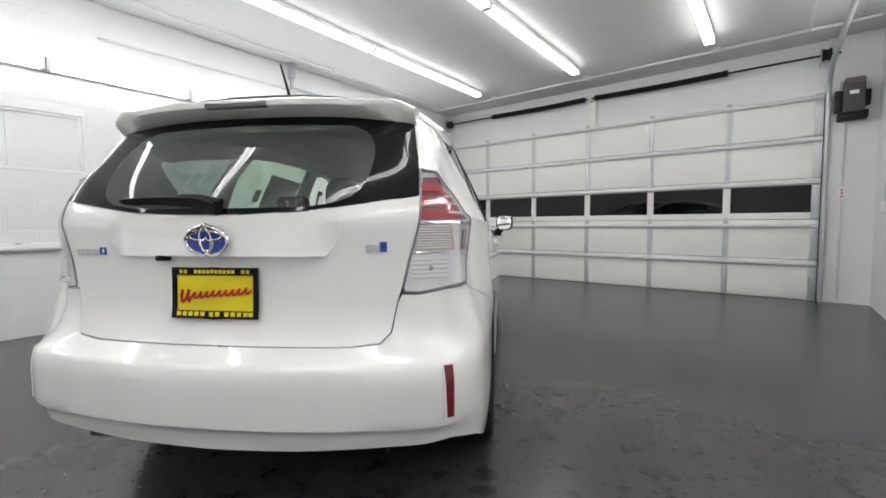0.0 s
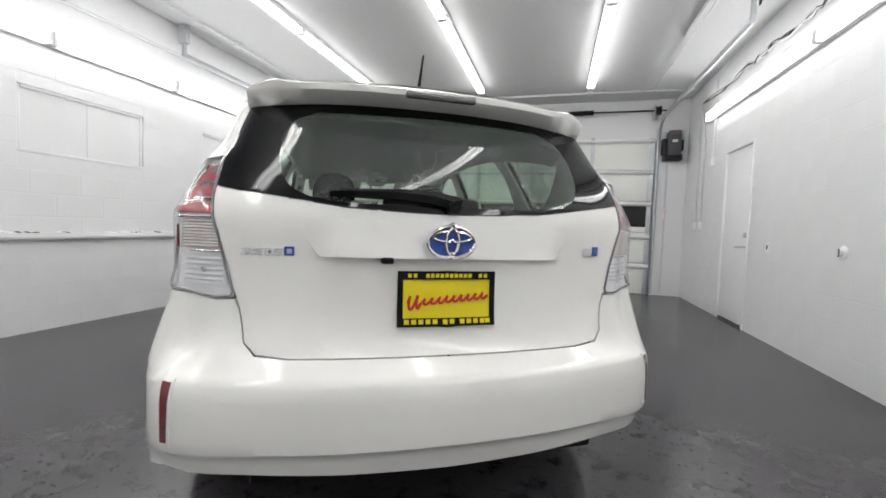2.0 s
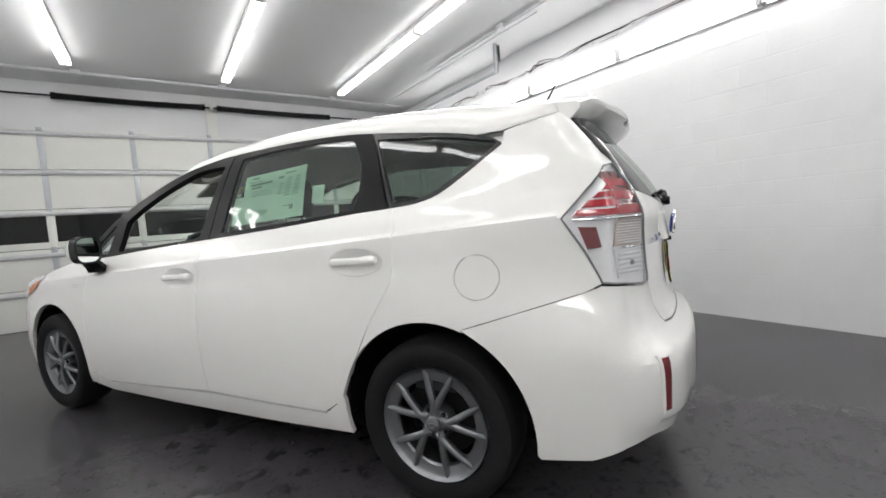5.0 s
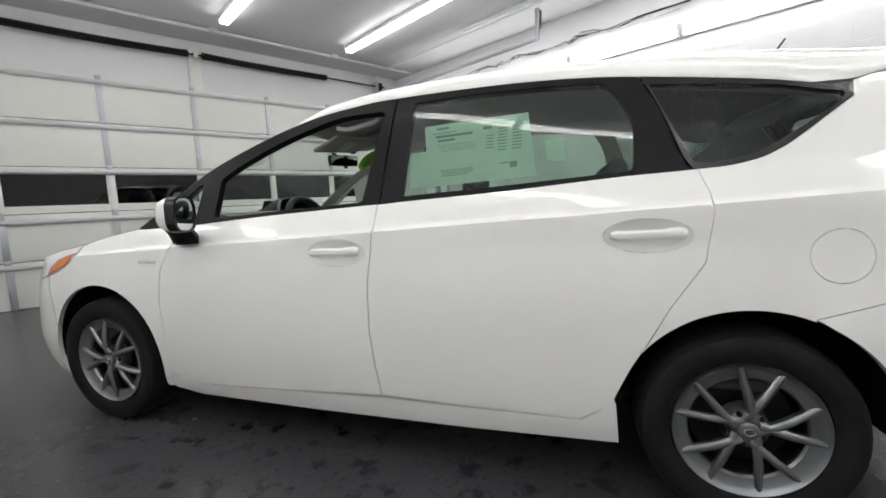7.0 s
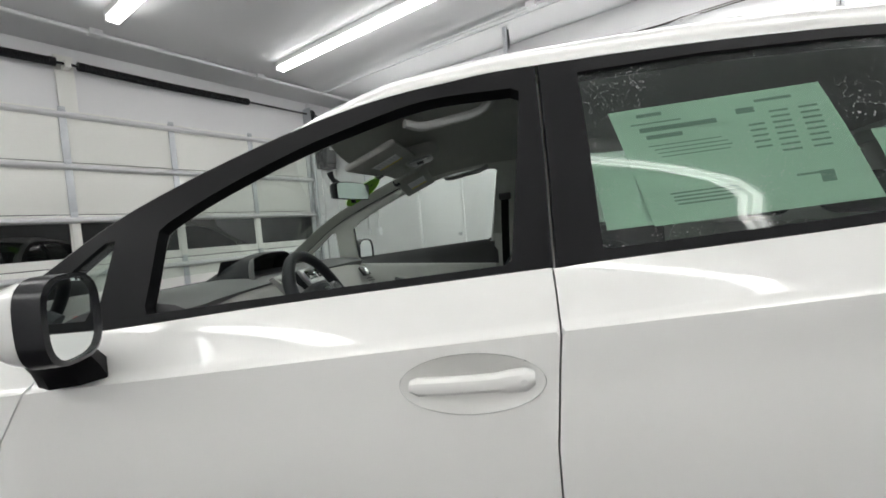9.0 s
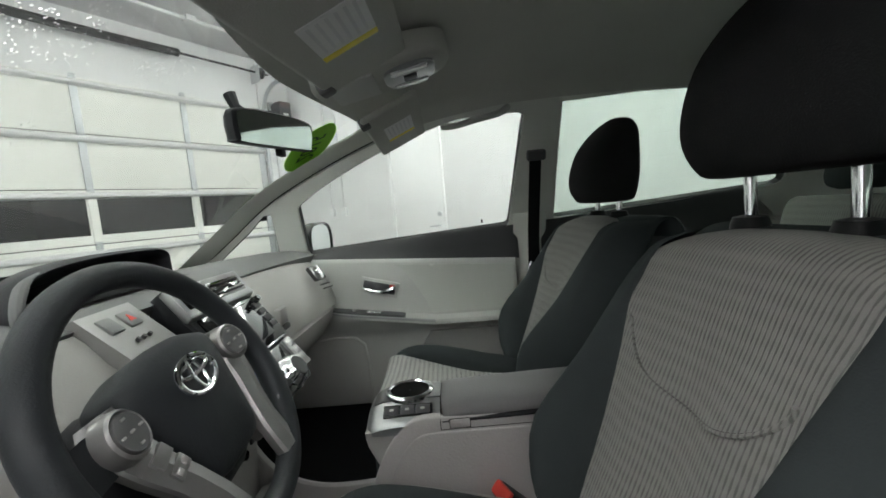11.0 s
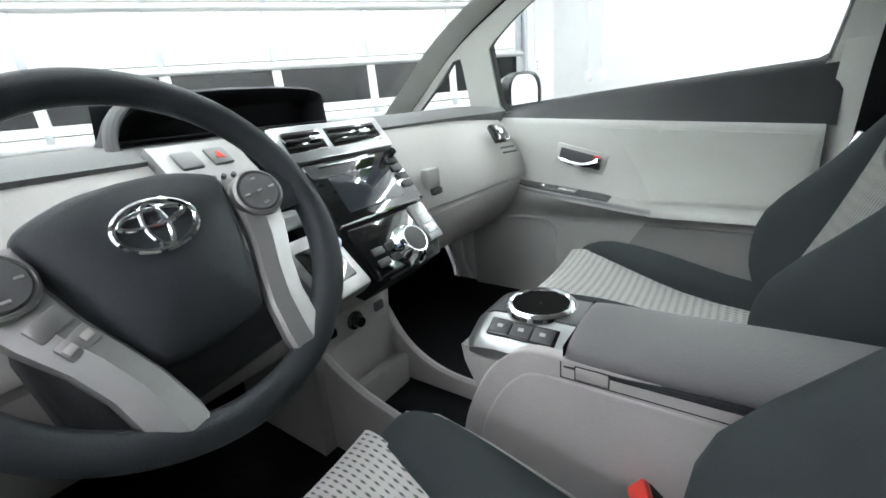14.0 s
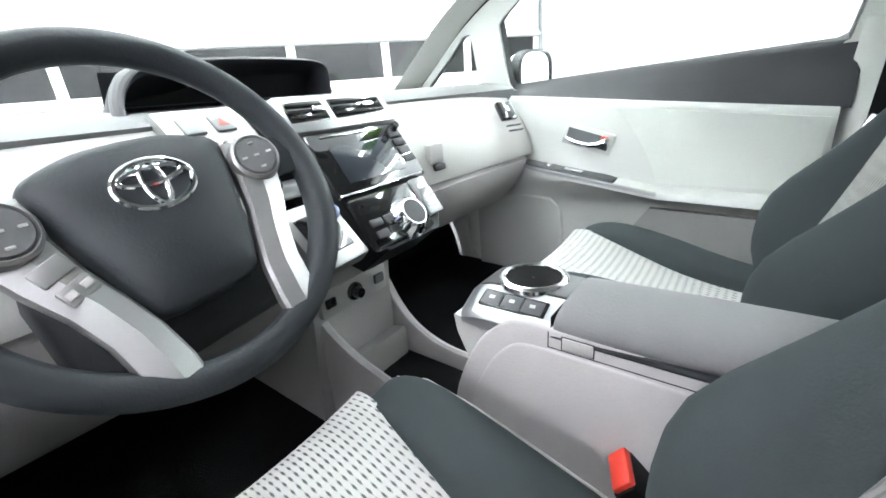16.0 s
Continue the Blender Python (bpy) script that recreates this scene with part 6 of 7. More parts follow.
for y, dz, g in ((.2455, -.010, .010), (.243, -.002, .004), (.232, .003, .001), (.15, .005, 0), (.0, .008, 0), (-.20, .008, 0), (-.27, .004, .002), (-.29, -.01, .01)):
    lid.append([(x + (g if x < 0 else -g), y, z + dz) for x, z in ((XN - .010, .662), (XN - .0125, .671), (XN - .008, .683), (XN + .004, .691), (XN + .03, .696), (0, .6985), (XF - .03, .697), (XF - .008, .692), (XF + .004, .684), (XF + .007, .672), (XF + .004, .660))])
sweep("armrest_lid", ARM_CLOTH, fine(lid), "grey padded armrest lid", box_body, sharp=.9)
bm = bmesh.new()
tube(bm, [(XN - .010, .245, .6615), (XN - .012, .05, .667), (XN - .012, -.28, .668)], [.0035, .006, .007], 8)
part("lid_edge", bm, BLACK_SOFT, box_body)
boxed("lid_joint", GAP, box_body, (XN - .009, XF + .003, .2452, .2468, .655, .6905))
boxed("latch", GREY_SOFT, box_body, (XN - .0155, XN, .186, .228, .6475, .6655), r=.0015, label="armrest latch button")
boxed("latch_gap", GAP, box_body, (XN - .0134, XN, .1845, .2295, .646, .667))
boxed("seam", GAP, box_body, (XN - .0134, XN, -.25, .249, .6435, .6450))
boxed("side_seam", GAP, box_body, (XN - .0134, XN, .2475, .249, .6436, .669))

# ---- seats ----


def seat(cx, dy, dz, hx=0.0):
    """A front seat about its middle line x = cx, slid by dy: cushion, back, bolsters, headrest raised by dz and set over by hx."""
    rings = []
    for y, z, w in ((-.12, .510, .085), (.0, .512, .088), (.15, .530, .100), (.28, .562, .128), (.37, .586, .146), (.42, .588, .155), (.447, .570, .158), (.445, .50, .158), (.40, .42, .15)):
        rings.append([(cx + x * w, y + dy * .5, z + .014 * x * x * (z > .51)) for x in np.linspace(-1, 1, 9)])
    bm = bmesh.new()
    loft(bm, fine(rings), closed=False)
    base = part("front_seat", bm, CLOTH_SEAT, car, "front seat with striped cloth centre and charcoal bolsters", sharp=1.2)
    for k in (-1, 1):
        rings = []
        for y, z, h, i, w in ((-.16, .495, .03, .080, .139), (-.05, .512, .04, .084, .138), (.08, .530, .046, .088, .142), (.18, .550, .052, .100, .134), (.28, .572, .048, .120, .118), (.36, .586, .034, .136, .105), (.42, .580, .014, .147, .090), (.447, .545, .002, .150, .082)):
            rings.append([(cx + k * (i + x), y + dy * .5, v) for x, v in ((0, z - .06), (0, z + .008), (.015, z + h * .75), (w * .45, z + h), (w * .8, z + h * .6), (w, z - .03), (w, z - .16))])
        bm = bmesh.new()
        rings = fine(rings)
        loft(bm, rings, closed=False)
        bm.faces.new([bm.verts.new(p) for p in rings[-1]])
        bolster = part("cushion_bolster", bm, FABRIC_DARK, base, "charcoal cushion side", sharp=1.2)
        bm = bmesh.new()
        tube(bm, [(cx + k * (i + w * .80), y + dy * .5, z + h * .6 + .0006) for y, z, h, i, w in ((-.05, .512, .04, .084, .138), (.08, .538, .036, .098, .132), (.18, .555, .046, .106, .128), (.28, .574, .046, .120, .118), (.36, .586, .034, .136, .105), (.42, .580, .014, .147, .090))], .0012, 5)
        part("stitching", bm, GREY_TRIM, bolster, "pale stitched seam")
    # back: a line up the middle, leaning
    line = [(-.02, .55), (-.05, .62), (-.092, .72), (-.132, .83), (-.168, .92), (-.195, .985), (-.222, 1.025), (-.262, 1.042), (-.31, 1.034), (-.335, .98)]
    half = [.145, .156, .168, .180, .192, .202, .202, .194, .186, .18]
    rings = []
    for (y, z), w in zip(line, half):
        rings.append([(cx + w * u, y + dy + .022 * u * u - .006 * math.cos(u * 6) * (z < .9), z - .024 * abs(u) ** 3 * (z > .96)) for u in np.linspace(-1, 1, 13)])
    bm = bmesh.new()
    loft(bm, fine(rings), closed=False)
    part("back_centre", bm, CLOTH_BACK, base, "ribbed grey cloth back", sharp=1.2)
    bm = bmesh.new()
    zs, ys = [p[1] for p in line[:7]], [p[0] for p in line[:7]]
    arc = []
    for a in np.linspace(-1.35, 1.35, 30):
        x, z = .172 * math.sin(a), .930 - .105 * math.cos(a)
        arc.append((cx + x, dy + float(smooth(z, list(zip(zs, ys)))) + .022 * (x / .17) ** 2 - .006 * math.cos(x / .17 * 6) * (z < .9) + .002, z))
    tube(bm, arc, .003, 6)
    part("back_seam", bm, CLOTH_BACK, base)
    for k in (-1, 1):
        rings = []
        for (y, z), w, b, d in zip(line[:-2], half, (.095, .118, .128, .122, .098, .068, .048, .03), (.045, .092, .116, .060, .028, .014, .002, -.012)):
            rings.append([(cx + k * (w - .012 + x * b), dy + y + q, z - (.010 if z > .96 else 0)) for x, q in ((0, .012), (.15, d * .75 + .008), (.45, d), (.8, d * .55), (1.0, -.02), (1.0, -.10), (.6, -.13))])
        bm = bmesh.new()
        loft(bm, fine(rings), closed=False)
        bolster = part("back_bolster", bm, FABRIC_DARK, base, "charcoal back side", sharp=1.2)
        bm = bmesh.new()
        tube(bm, [r[3] for r in rings[1:-1]], .0012, 5)
        part("stitching", bm, FABRIC_DARK, bolster)
    rings = []
    for (y, z), w in zip(line, (.20, .22, .235, .24, .235, .225, .215, .205, .19, .18)):
        rings.append([(cx - w, dy + y - .06, z), (cx - w * .96, dy + y - .115, z - .01), (cx, dy + y - .13, z - .01), (cx + w * .96, dy + y - .115, z - .01), (cx + w, dy + y - .06, z), (cx, dy + y - .03, z - .004)])
    bm = bmesh.new()
    loft(bm, fine(rings, closed=True))
    part("back_shell", bm, FABRIC_DARK, base, sharp=1.2)
    rings = []
    for z, w, d, y in ((1.083, .102, .044, -.300), (1.090, .126, .066, -.296), (1.13, .148, .080, -.291), (1.18, .156, .080, -.295), (1.24, .148, .070, -.307), (1.285, .124, .055, -.325), (1.316, .084, .034, -.338), (1.328, .04, .016, -.340)):
        rings.append([(cx + hx + w * (1 + 2 * dz) * math.copysign(abs(math.cos(a)) ** .7, math.cos(a)), dy + y + d * math.copysign(abs(math.sin(a)) ** .75, math.sin(a)), 1.083 + dz + (z - 1.083) * (1 + 3 * dz)) for a in np.linspace(0, 2 * math.pi, 28, endpoint=False)])
    bm = bmesh.new()
    loft(bm, fine(rings, closed=True))
    part("headrest", bm, HEAD_CLOTH_SHADED, base, "charcoal headrest on chrome posts", sharp=1.2)
    for k in (-.085, .085):
        bm = bmesh.new()
        tube(bm, [(cx + hx + k, dy - .306, .99), (cx + hx + k, dy - .308, 1.095 + dz)], .0085, 12)
        part("headrest_post", bm, CHROME, base)
        bm = bmesh.new()
        lathe(bm, [(.009, 1.058), (.022, 1.055), (.026, 1.045), (.027, 1.025)], "z", 20, Matrix.Translation((cx + hx + k, dy - .306, 0)))
        part("post_collar", bm, TRIM_MATT, base)
    boxed("seat_base", TRIM_MATT, base, (cx - .22, cx + .22, -.20, .36, .30, .50), r=.02)


seat(-.415, .045, .032, .030)
seat(.375, 0.0, 0.0)
hold = Matrix.Translation((-.114, .122, .500)) @ pose(0, 0, 0, -46, 0, 22)
bm = bmesh.new()
rounded(bm, -.034, .034, -.017, .017, -.11, .018, r=.007, m=hold)
bk = part("belt_buckle", bm, TRIM_MATT, car, "black belt buckle with a red button")
bm = bmesh.new()
rounded(bm, -.029, .029, -.0165, .013, .010, .0245, r=.005, m=hold)
part("release_button", bm, BUCKLE_RED, bk, "red release button")

# rear bench
bench = boxed("rear_seat", FABRIC_DARK, car, (-.62, .62, -.98, -.50, .42, .60), r=.06, label="charcoal rear bench")
for x0, x1 in ((-.62, -.21), (-.20, .20), (.21, .62)):
    bm = bmesh.new()
    rounded(bm, x0, x1, -.07, .07, -.22, .24, r=.05, seg=3, m=Matrix.Translation((0, -1.03, .80)) @ pose(0, 0, 0, 18))
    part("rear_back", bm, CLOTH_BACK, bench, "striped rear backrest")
    c = (x0 + x1) / 2
    bm = bmesh.new()
    rounded(bm, c - .11, c + .11, -.045, .045, -.06, .06, r=.04, seg=3, m=Matrix.Translation((0, -1.13, 1.11)) @ pose(0, 0, 0, 10))
    part("rear_headrest", bm, FABRIC_DARK, bench)

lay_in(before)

# ---- door linings ----


def door_lining(k, y0, y1, full):
    """The cabin side of a door: black upper strip, grey panel, armrest and pocket."""
    ys = np.linspace(y0, y1, 24)

    def edge(y):
        return float(np.interp(y, [p[0] for p in BAND_LOW], [p[1] for p in BAND_LOW]))

    def place(x, y, z):
        """A place by the cabin's plan, on either side."""
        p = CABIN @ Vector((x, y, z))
        return Vector((k * p.x, p.y, p.z))

    def crown(y):
        return .885 + .079 * y

    def ledge_z(y):
        return .674 + .150 * max(0, y - .275) - .02 * max(0, .275 - y)
    strip_rows, upper, lower = [], [], []
    for y in ys:
        b = edge(y)
        w = abs(skin(at_y(y, b), b).x) - .012
        c = (y + .019) / .899
        t = place(.792, c, crown(c))
        strip_rows.append([(k * w, y, b + .006), (k * (w - .018), y, b + .010), (k * (w - .030), y, b - .004), (k * min(w - .034, abs(t.x) + .012), y, .5 * (b + t.z)), (t.x, y, min(b - .012, t.z))])
        out = .060 * (max(0, min(1, (.725 - c) / .11)) ** .5 if full else .6)
        z = ledge_z(c)
        upper.append([place(.793, c, crown(c) + .004), place(.784, c, crown(c) - .002), place(.778, c, crown(c) - .014), place(.774, c, .5 * (crown(c) + z)), place(.772, c, z + .02), place(.768, c, z + .004), place(.772 - out, c, z - .002)])
        zb = .632 + .03 * max(0, c - .45)
        lower.append([place(.772 - out, c, z - .002), place(.766 - out, c, z - .008), place(.765 - out, c, z - .020), place(.772 - out * .8, c, .5 * (z + zb)), place(.775 - out * .35, c, zb + .004), place(.776, c, zb - .012), place(.786, c, .60), place(.780, c, .50), place(.785, c, .30)])
    made = []
    for rows, name, mat, label, up in ((strip_rows, "door_strip", STRIP_BLACK, "black soft strip under the window", car), (upper, "door_lining", DOOR_GREY, "grey vinyl door panel with armrest and pocket", car), (lower, "armrest", DOOR_GREY, "grey armrest and lower panel", None)):
        bm = bmesh.new()
        loft(bm, rows, closed=False)
        made.append(part(name, bm, mat, up if up is not None else made[1], label, sharp=.8))
    panel_part = made[1]
    if full:
        # padded insert behind the curved joint, lower pocket
        pad = curve([(.430, crown(.43) - .018), (.400, .885), (.362, .835), (.328, .780), (.303, .730), (.288, .690)], 4) + [(.280, .688), (.12, .688), (-.04, .686)] + [(-.05, .71), (-.06, .80), (-.065, crown(-.065) - .018)]
        bm = sheet(pad, [], lambda y, z, o: place(.7630 + .0085 * min(1, max(0, (z - .69) / .16)) - o, y, z), .022, .010, 0, .012)
        part("padded_insert", bm, DOOR_PAD, panel_part, "pale grey padded insert")
        pocket = [(.300, .612)] + curve([(.335, .560), (.350, .52), (.362, .44)], 3) + [(.37, .32), (-.06, .32), (-.06, .605)]
        bm = sheet(pocket, [], lambda y, z, o: place(.758 - .010 * (.62 - z) - o, y, z), .04, .030, 0, .02)
        part("door_pocket", bm, LOWER_GREY, panel_part, "raised lower pocket panel")
        m = Matrix.Translation(place(.775, .497, .812)) @ pose(0, 0, 0, 15, 0, 0)
        if k < 0:
            m = m @ Matrix.Diagonal((-1, 1, 1, 1))
        bm = bmesh.new()
        rounded(bm, -.004, .006, -.074, .070, -.030, .029, r=.004, m=m)
        part("pull_bezel", bm, DOOR_GREY, panel_part)
        # flat dark plate: the shade in the pull's recess put into colour
        bm = bmesh.new()
        rounded(bm, -.0050, .006, -.064, .060, -.020, .020, r=.0045, m=m)
        part("pull_cup", bm, GREY_DARK, panel_part)
        bm = bmesh.new()
        loft(bm, [[m @ Vector((-.006 - d + a, y, z + b)) for a, b in ((.0, .5 * h), (-.006, .4 * h), (-.009, 0), (-.006, -.4 * h), (0, -.5 * h), (.006, 0))] for y, z, d, h in ((.058, -.010, 0, .008), (.045, -.012, .008, .012), (.02, -.014, .012, .014), (-.015, -.012, .012, .015), (-.038, -.004, .010, .020), (-.052, .006, .008, .026), (-.062, .006, .002, .024))])
        part("pull_lever", bm, CHROME, panel_part, "chrome door pull")
        bm = bmesh.new()
        rounded(bm, -.014, -.004, -.060, -.040, .004, .020, r=.003, m=m)
        part("lock_tab", bm, BUCKLE_RED, panel_part)
        # switch plate and satin strip along the armrest's edge
        bm = bmesh.new()
        loft(bm, [[place(.775, y, ledge_z(y) + .004 + h), place(.742 + q, y, ledge_z(y) + .006 + h), place(.715 + q, y, ledge_z(y) + .003 + h), place(.711 + q, y, ledge_z(y) - .002), place(.77, y, ledge_z(y) - .004)] for y, h, q in ((.700, .0, .04), (.690, .002, .022), (.66, .003, .008), (.60, .003, 0), (.50, .003, 0), (.42, .003, 0), (.395, .0, .004))])
        part("switch_plate", bm, GREY_DARK, panel_part, "dark window switch plate")
        bm = bmesh.new()
        loft(bm, [[place(.711 + q, y, ledge_z(y) - .001), place(.7045 + q, y, ledge_z(y) - .004), place(.7035 + q, y, ledge_z(y) - .012), place(.712 + q, y, ledge_z(y) - .015)] for y, q in ((.708, .055), (.700, .035), (.68, .018), (.65, .006), (.60, 0), (.50, 0), (.40, 0), (.30, 0), (.275, .002))])
        part("silver_strip", bm, SILVER, panel_part, "satin strip along the armrest")
        bm = bmesh.new()
        rounded(bm, -.010, .010, -.026, .026, -.003, .005, r=.002, m=Matrix.Translation(place(.728, .52, ledge_z(.52) + .008)) @ pose(0, 0, 0, 8, 0, 0))
        part("window_switch", bm, CHROME, panel_part)
        bm = bmesh.new()
        rounded(bm, -.006, .006, -.007, .007, -.003, .007, r=.002, m=Matrix.Translation(place(.728, .60, ledge_z(.60) + .008)) @ pose(0, 0, 0, 8, 0, 0))
        part("lock_switch", bm, CHROME, panel_part)
        bm = bmesh.new()
        tube(bm, [place(.782, y, z) for y, z in ((.575, .30), (.575, .50), (.585, .575), (.62, .605), (.70, .61), (.78, .60))], .006, 8)
        part("speaker_edge", bm, DOOR_GREY, panel_part)


door_lining(1, -.085, .80, True)
door_lining(-1, -.085, .80, True)
for k in (1, -1):
    door_lining(k, -.965, -.17, False)
    boxed("sill_trim", GREY_DARK, car, (min(k * .70, k * .80), max(k * .70, k * .80), -.95, .95, .262, .40), r=.02)
    bm = bmesh.new()
    loft(bm, [[(k * x, y, z) for x, y in ((.795, -.075), (.765, -.07), (.735, -.105), (.735, -.155), (.765, -.19), (.795, -.185))] for z in (.30, .7, 1.0)] + [[(k * (x - .05), y - .0, 1.10) for x, y in ((.795, -.075), (.765, -.07), (.745, -.105), (.745, -.16), (.765, -.19), (.795, -.185))]])
    part("pillar_foot", bm, PILLAR, car, "grey lower door pillar lining")
    bm = bmesh.new()
    loft(bm, [[(k * (x + dx), y + dy, z) for dx, dy in ((0, -.022), (-.003, 0), (0, .022), (.004, 0))] for x, y, z in ((.598, -.145, 1.27), (.63, -.14, 1.15), (.675, -.135, 1.0), (.69, -.13, .85), (.69, -.12, .70))])
    belt_part = part("seat_belt", bm, TRIM_MATT, car, "black seat belt on the door pillar")
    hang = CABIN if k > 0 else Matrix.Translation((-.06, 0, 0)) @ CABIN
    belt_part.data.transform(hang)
    bm = bmesh.new()
    rounded(bm, -.012, .012, -.034, .034, -.016, .022, r=.008, m=Matrix.Translation((k * .588, -.145, 1.265)) @ pose(0, 0, 0, 0, k * -22, 0))
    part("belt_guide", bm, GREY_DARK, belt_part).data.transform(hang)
    bm = bmesh.new()
    rounded(bm, -.006, .006, -.02, .02, -.03, .03, r=.004, m=Matrix.Translation((k * .672, -.12, .845)) @ pose(0, 0, 0, 20, 0, 0))
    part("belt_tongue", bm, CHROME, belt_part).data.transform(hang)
    # grab handle
    bm = bmesh.new()
    pts = [(k * .585, .16, 1.405), (k * .560, .12, 1.400), (k * .548, .05, 1.412), (k * .552, -.02, 1.425), (k * .575, -.055, 1.448)]
    tube(bm, [tuple(p) for p in spline(pts, 4)], .011, 8)
    part("grab_handle", bm, DOOR_GREY, car, "grey grab handle above the door")

before = set(bpy.data.meshes)
# ---- overhead: visors, console, mirror, sticker ----
for x0, x1 in ((-.60, -.13), (.19, .58)):
    bm = bmesh.new()
    m = Matrix.Translation((0, .32, 1.405 if x0 > 0 else 1.392)) @ pose(0, 0, 0, -24, 5 if x0 > 0 else -5, 0)
    rounded(bm, x0, x1, -.085, .085, -.009, .009, r=.0085, seg=3, m=Matrix.Translation((0, 0, 0)) @ m)
    v = part("sun_visor", bm, HEADLINER, car, "folded grey sun visor with a warning label")
    bm = bmesh.new()
    c = (x0 + x1) / 2
    rounded(bm, c - .07, c + .07, -.05, .04, -.0108, -.0092, r=.0005, m=m)
    lab = part("label", bm, LABEL_WHITE, v)
    for i in range(6):
        bm = bmesh.new()
        rounded(bm, c - .06, c + .035, -.04 + .013 * i, -.035 + .013 * i, -.0114, -.0104, r=.0003, m=m)
        part("print_bar", bm, CONDUIT, lab)
    bm = bmesh.new()
    rounded(bm, c + .048, c + .068, -.05, .04, -.0114, -.0104, r=.0003, m=m)
    part("yellow_bar", bm, PLATE_YELLOW, lab)
    bm = bmesh.new()
    e = x1 - .03 if x0 < 0 else x0 + .03
    rounded(bm, e - .02, e + .02, .065, .092, -.014, .012, r=.005, m=m)
    part("visor_clip", bm, GREY_DARK, v)
m = Matrix.Translation((.022, .31, 1.422)) @ pose(0, 0, 0, -12, 0, 0)
bm = bmesh.new()
loft(bm, [[m @ Vector((.095 * s * math.copysign(abs(math.cos(a)) ** .7, math.cos(a)), .155 * s * math.copysign(abs(math.sin(a)) ** .7, math.sin(a)), z)) for a in np.linspace(0, 2 * math.pi, 36, endpoint=False)] for s, z in ((1.0, .03), (1.0, -.008), (.95, -.018), (.7, -.021))])
oc = part("overhead_console", bm, HEADLINER, car, "grey overhead console with map lights", sharp=1.0)
bm = bmesh.new()
rounded(bm, -.07, .07, .015, .118, -.026, -.018, r=.004, m=m)
part("glasses_box", bm, DOOR_GREY, oc)
bm = bmesh.new()
loft(bm, [[m @ Vector((.066 * s * math.copysign(abs(math.cos(a)) ** .6, math.cos(a)), -.060 + .058 * s * math.copysign(abs(math.sin(a)) ** .8, math.sin(a)), z)) for a in np.linspace(0, 2 * math.pi, 30, endpoint=False)] for s, z in ((1.0, -.015), (1.0, -.025), (.9, -.029))])
part("map_light", bm, SILVER, oc, "silver map light bezel")
for x in (-.045, .045):
    bm = bmesh.new()
    rounded(bm, x - .013, x + .013, -.10, -.02, -.032, -.027, r=.004, m=m)
    part("light_lens", bm, LENS_WHITE, oc)
bm = bmesh.new()
rounded(bm, -.018, .018, -.075, -.045, -.034, -.027, r=.003, m=m)
part("roof_switch", bm, GREY_DARK, oc)
m = Matrix.Translation((.0, .556, 1.310)) @ pose(0, 0, 0, 4, -1, -19)
bm = bmesh.new()
mir = [(-.118, -.026), (-.10, -.034), (.10, -.034), (.118, -.026), (.124, .01), (.110, .033), (0, .040), (-.110, .033), (-.124, .01)]
mir = [tuple(p) for p in spline(mir + [mir[0]], 4)][:-1]
loft(bm, [[m @ Vector((x * s, y, z * s)) for x, z in mir] for s, y in ((.95, -.016), (1.0, -.012), (1.0, .004), (.85, .028), (.4, .036))])
rv = part("rear_view_mirror", bm, BLACK_SOFT, car, "black rear-view mirror on the windscreen", sharp=.9)
bm = bmesh.new()
bm.faces.new([bm.verts.new(m @ Vector((x * .93, -.0172, z * .91))) for x, z in mir])
part("mirror_face", bm, MIRROR, rv)
bm = bmesh.new()
tube(bm, [m @ Vector((0, .03, .01)), (0.0, .63, 1.37), (0.0, .64, 1.40)], [.014, .011, .014], 8)
part("stalk", bm, BLACK_SOFT, rv)
boxed("clip", BLACK_SOFT, rv, (.02, .05, .55, .565, 1.262, 1.28), r=.003)
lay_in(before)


def on_screen(x, ye, out):
    """A place just inside the windscreen at x across and ye along its edge."""
    e = abs(top(ye, 0).x)
    p = top(ye, 1 - abs(x) / e)
    return Vector((math.copysign(p.x, x), p.y - .5 * out, p.z - .85 * out)) if x else p


st = sheet([(.543 + .0137 * math.cos(a) + .080 * math.sin(a), .546 - .061 * math.cos(a) + .098 * math.sin(a)) for a in np.linspace(0, 2 * math.pi, 40, endpoint=False)], [], lambda x, y, o: on_screen(x, y, .006 - o), .03, .001, 0, .012)
sticker = part("year_sticker", st, GREEN, None)
sticker.matrix_basis = CAR
tagged(sticker, "bright green oval year sticker inside the windscreen", "sticker")
fnt = bpy.data.curves.new("year", "FONT")
fnt.body, fnt.size, fnt.align_x, fnt.align_y = "2015", 1.0, "CENTER", "CENTER"
tmp = bpy.data.objects.new("tmp_text", fnt)
me = bpy.data.meshes.new_from_object(tmp)
bm = bmesh.new()
bm.from_mesh(me)
bmesh.ops.triangulate(bm, faces=bm.faces[:])
for v in bm.verts:
    u, w = v.co.x * .58, v.co.y * 1.1
    v.co = on_screen(.543 - .080 * u + .0137 * w, .546 - .098 * u - .061 * w, .0078)
bpy.data.objects.remove(tmp)
part("figures", bm, material("dark_green_ink", (.02, .10, .02), .5, vary=.05), sticker, "dark figures")


# ---- painted concrete blocks of the side walls ----
BLOCK_L, BLOCK_H, PROUD = .406, .203, .0010
block_meshes = {}


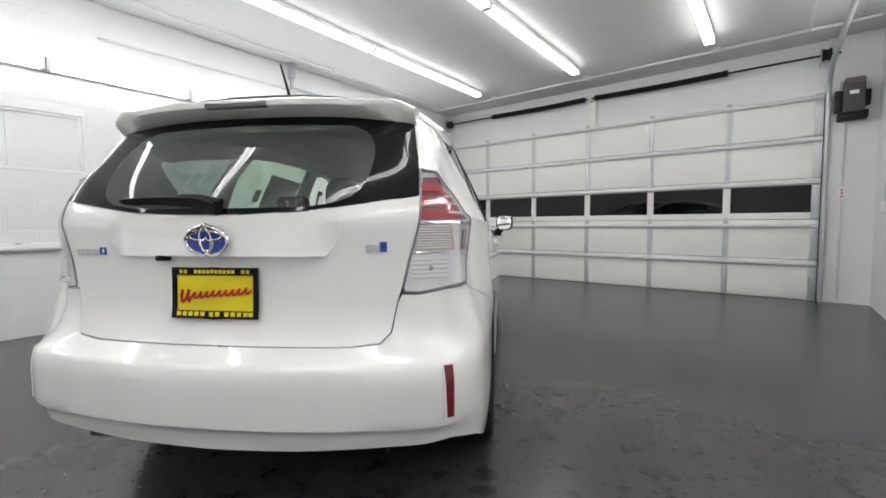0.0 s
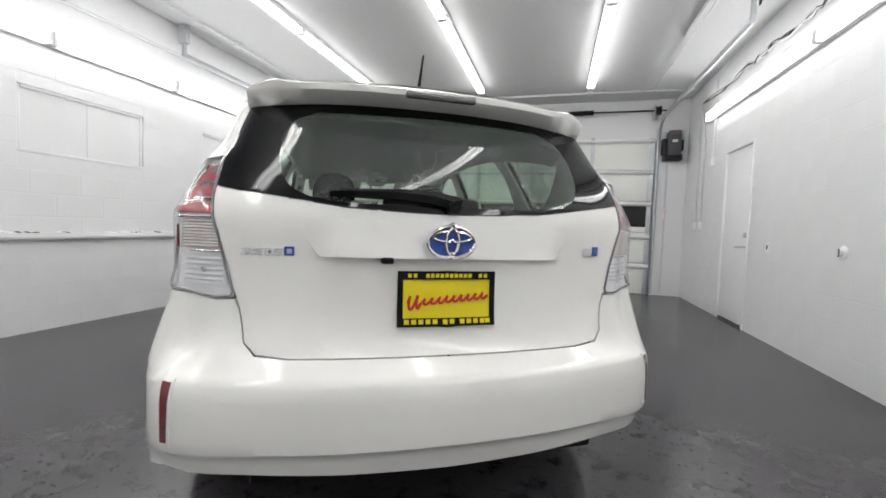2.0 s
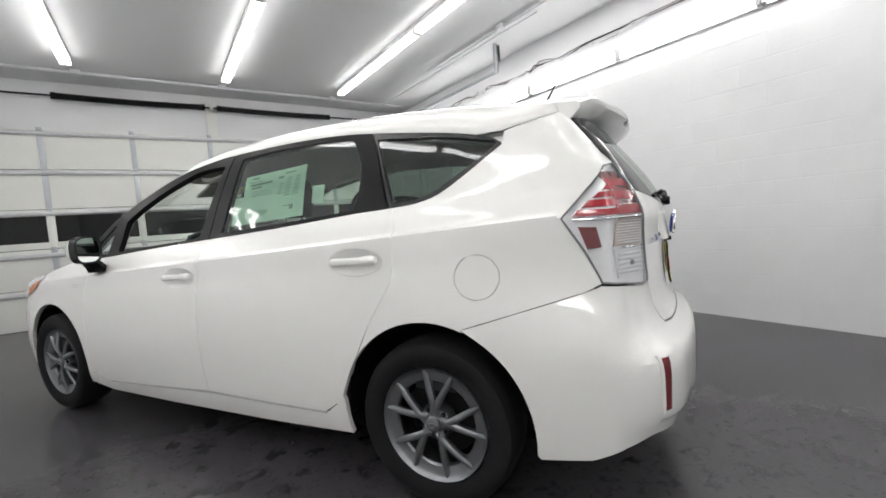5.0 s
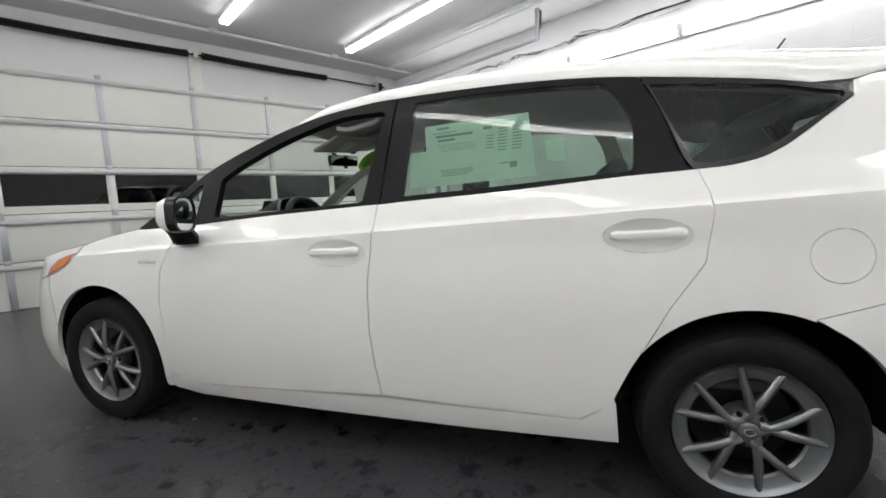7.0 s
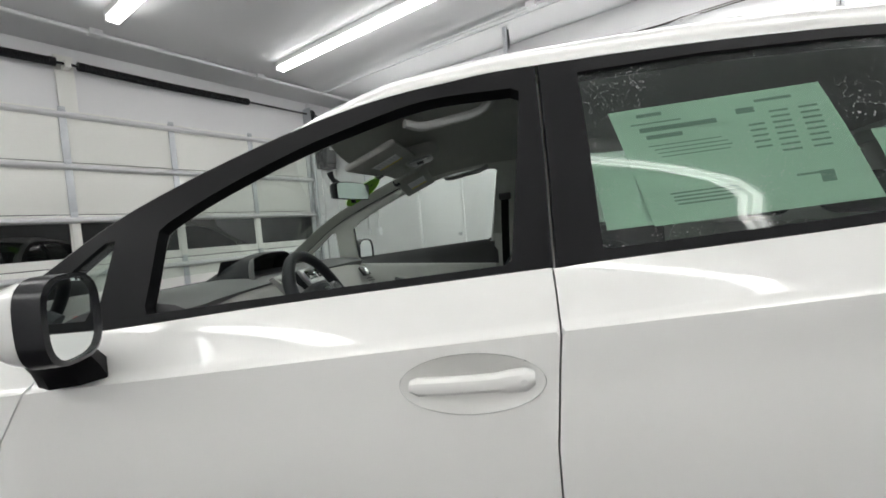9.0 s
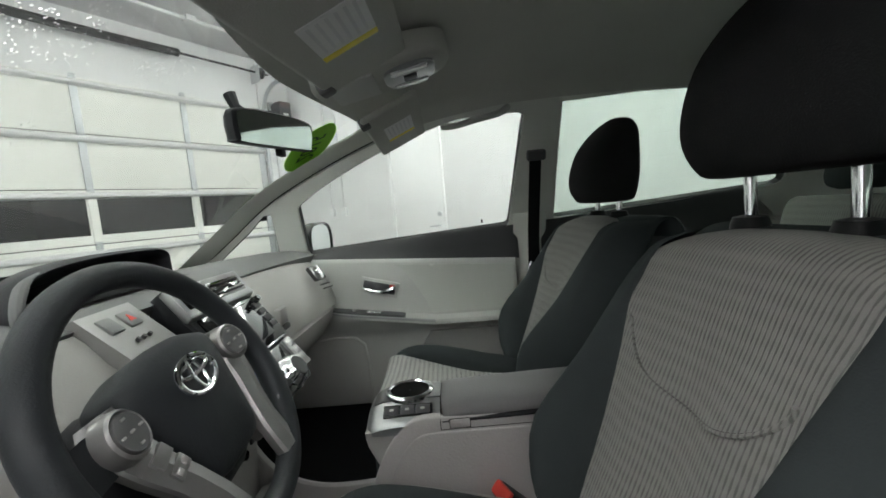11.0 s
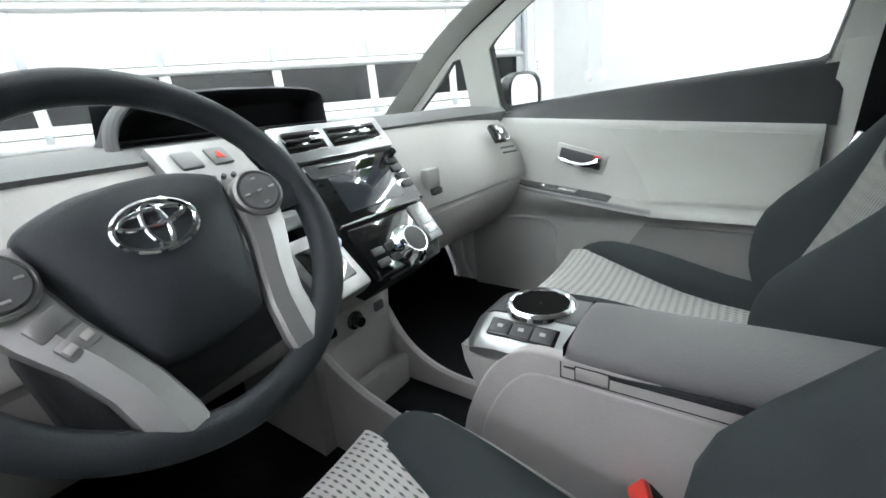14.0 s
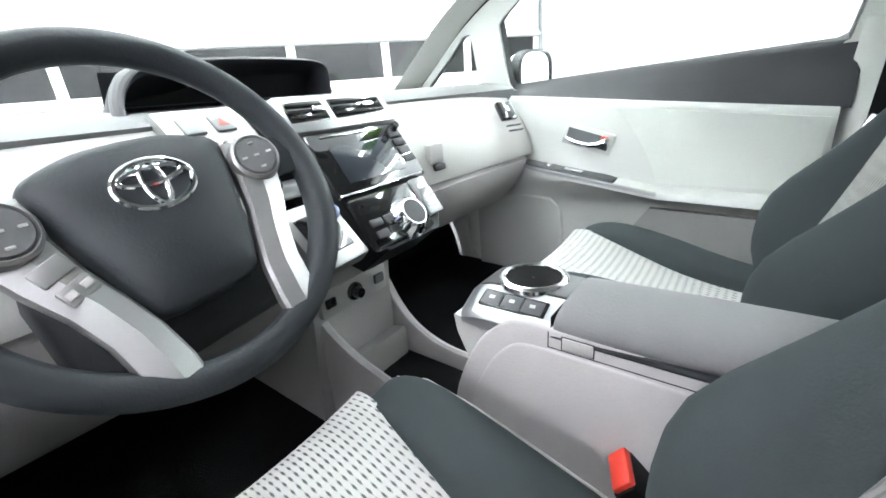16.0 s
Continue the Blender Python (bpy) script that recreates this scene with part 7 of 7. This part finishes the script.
def block_mesh(w, h, side):
    """A block's face, chamfered all round, a little proud of the joints."""
    key = (round(w, 3), round(h, 3), side)
    if key not in block_meshes:
        c, d = .006, -side * PROUD
        pts = [(0, u, v) for u, v in ((-w / 2, -h / 2), (w / 2, -h / 2), (w / 2, h / 2), (-w / 2, h / 2))]
        pts += [(d, u, v) for u, v in ((c - w / 2, c - h / 2), (w / 2 - c, c - h / 2), (w / 2 - c, h / 2 - c), (c - w / 2, h / 2 - c))]
        faces = [(4, 5, 6, 7)] + [(k, (k + 1) % 4, 4 + (k + 1) % 4, 4 + k) for k in range(4)]
        me = bpy.data.meshes.new("block")
        me.from_pydata(pts, [], [f if side < 0 else f[::-1] for f in faces])
        me.materials.append(WALL)
        block_meshes[key] = me
    return block_meshes[key]


def lay_blocks(wall, x, side, holes, near):
    """Running bond over a wall, leaving its openings free; the stretch near the car block by block."""
    far_pts, far_faces, count = [], [], 0
    for row in range(16):
        z0, z1 = row * BLOCK_H, (row + 1) * BLOCK_H
        y = BACK - (row % 2) * BLOCK_L / 2
        while y < DOOR_Y:
            spans = [(max(y, BACK), min(y + BLOCK_L, DOOR_Y - .03))]
            for a, b, c, d in holes:
                if z1 > c + .02 and z0 < d - .02:
                    spans = [q for p, r in spans for q in ((p, min(r, a)), (max(p, b), r))]
            for p, r in spans:
                if r - p < .05:
                    continue
                me = block_mesh(r - p - .003, BLOCK_H - .003, side)
                at = Vector((x, (p + r) / 2, (z0 + z1) / 2))
                if near[0] < at.y < near[1] and count < 300:
                    ob = new("block", me)
                    ob.parent = wall
                    ob.matrix_basis = Matrix.Translation(at)
                    count += 1
                else:
                    n = len(far_pts)
                    far_pts += [tuple(v.co + at) for v in me.vertices]
                    far_faces += [tuple(n + i for i in f.vertices) for f in me.polygons]
            y += BLOCK_L
    me = bpy.data.meshes.new("far_block")
    me.from_pydata(far_pts, [], far_faces)
    me.materials.append(WALL)
    ob = new("far_block", me)
    ob.parent = wall
    tagged(ob, kind="stuff")


lay_blocks(wall_east, RIGHT - .0005, 1, [(SIDE_DOOR[0] - .05, SIDE_DOOR[1] + .05, -.1, 2.17)], (-3.4, 4.7))
lay_blocks(wall_west, LEFT + .0005, -1, [(a, b, WIN_Z[0] - .03, WIN_Z[1]) for a, b in WINDOWS], (-3.2, 4.7))
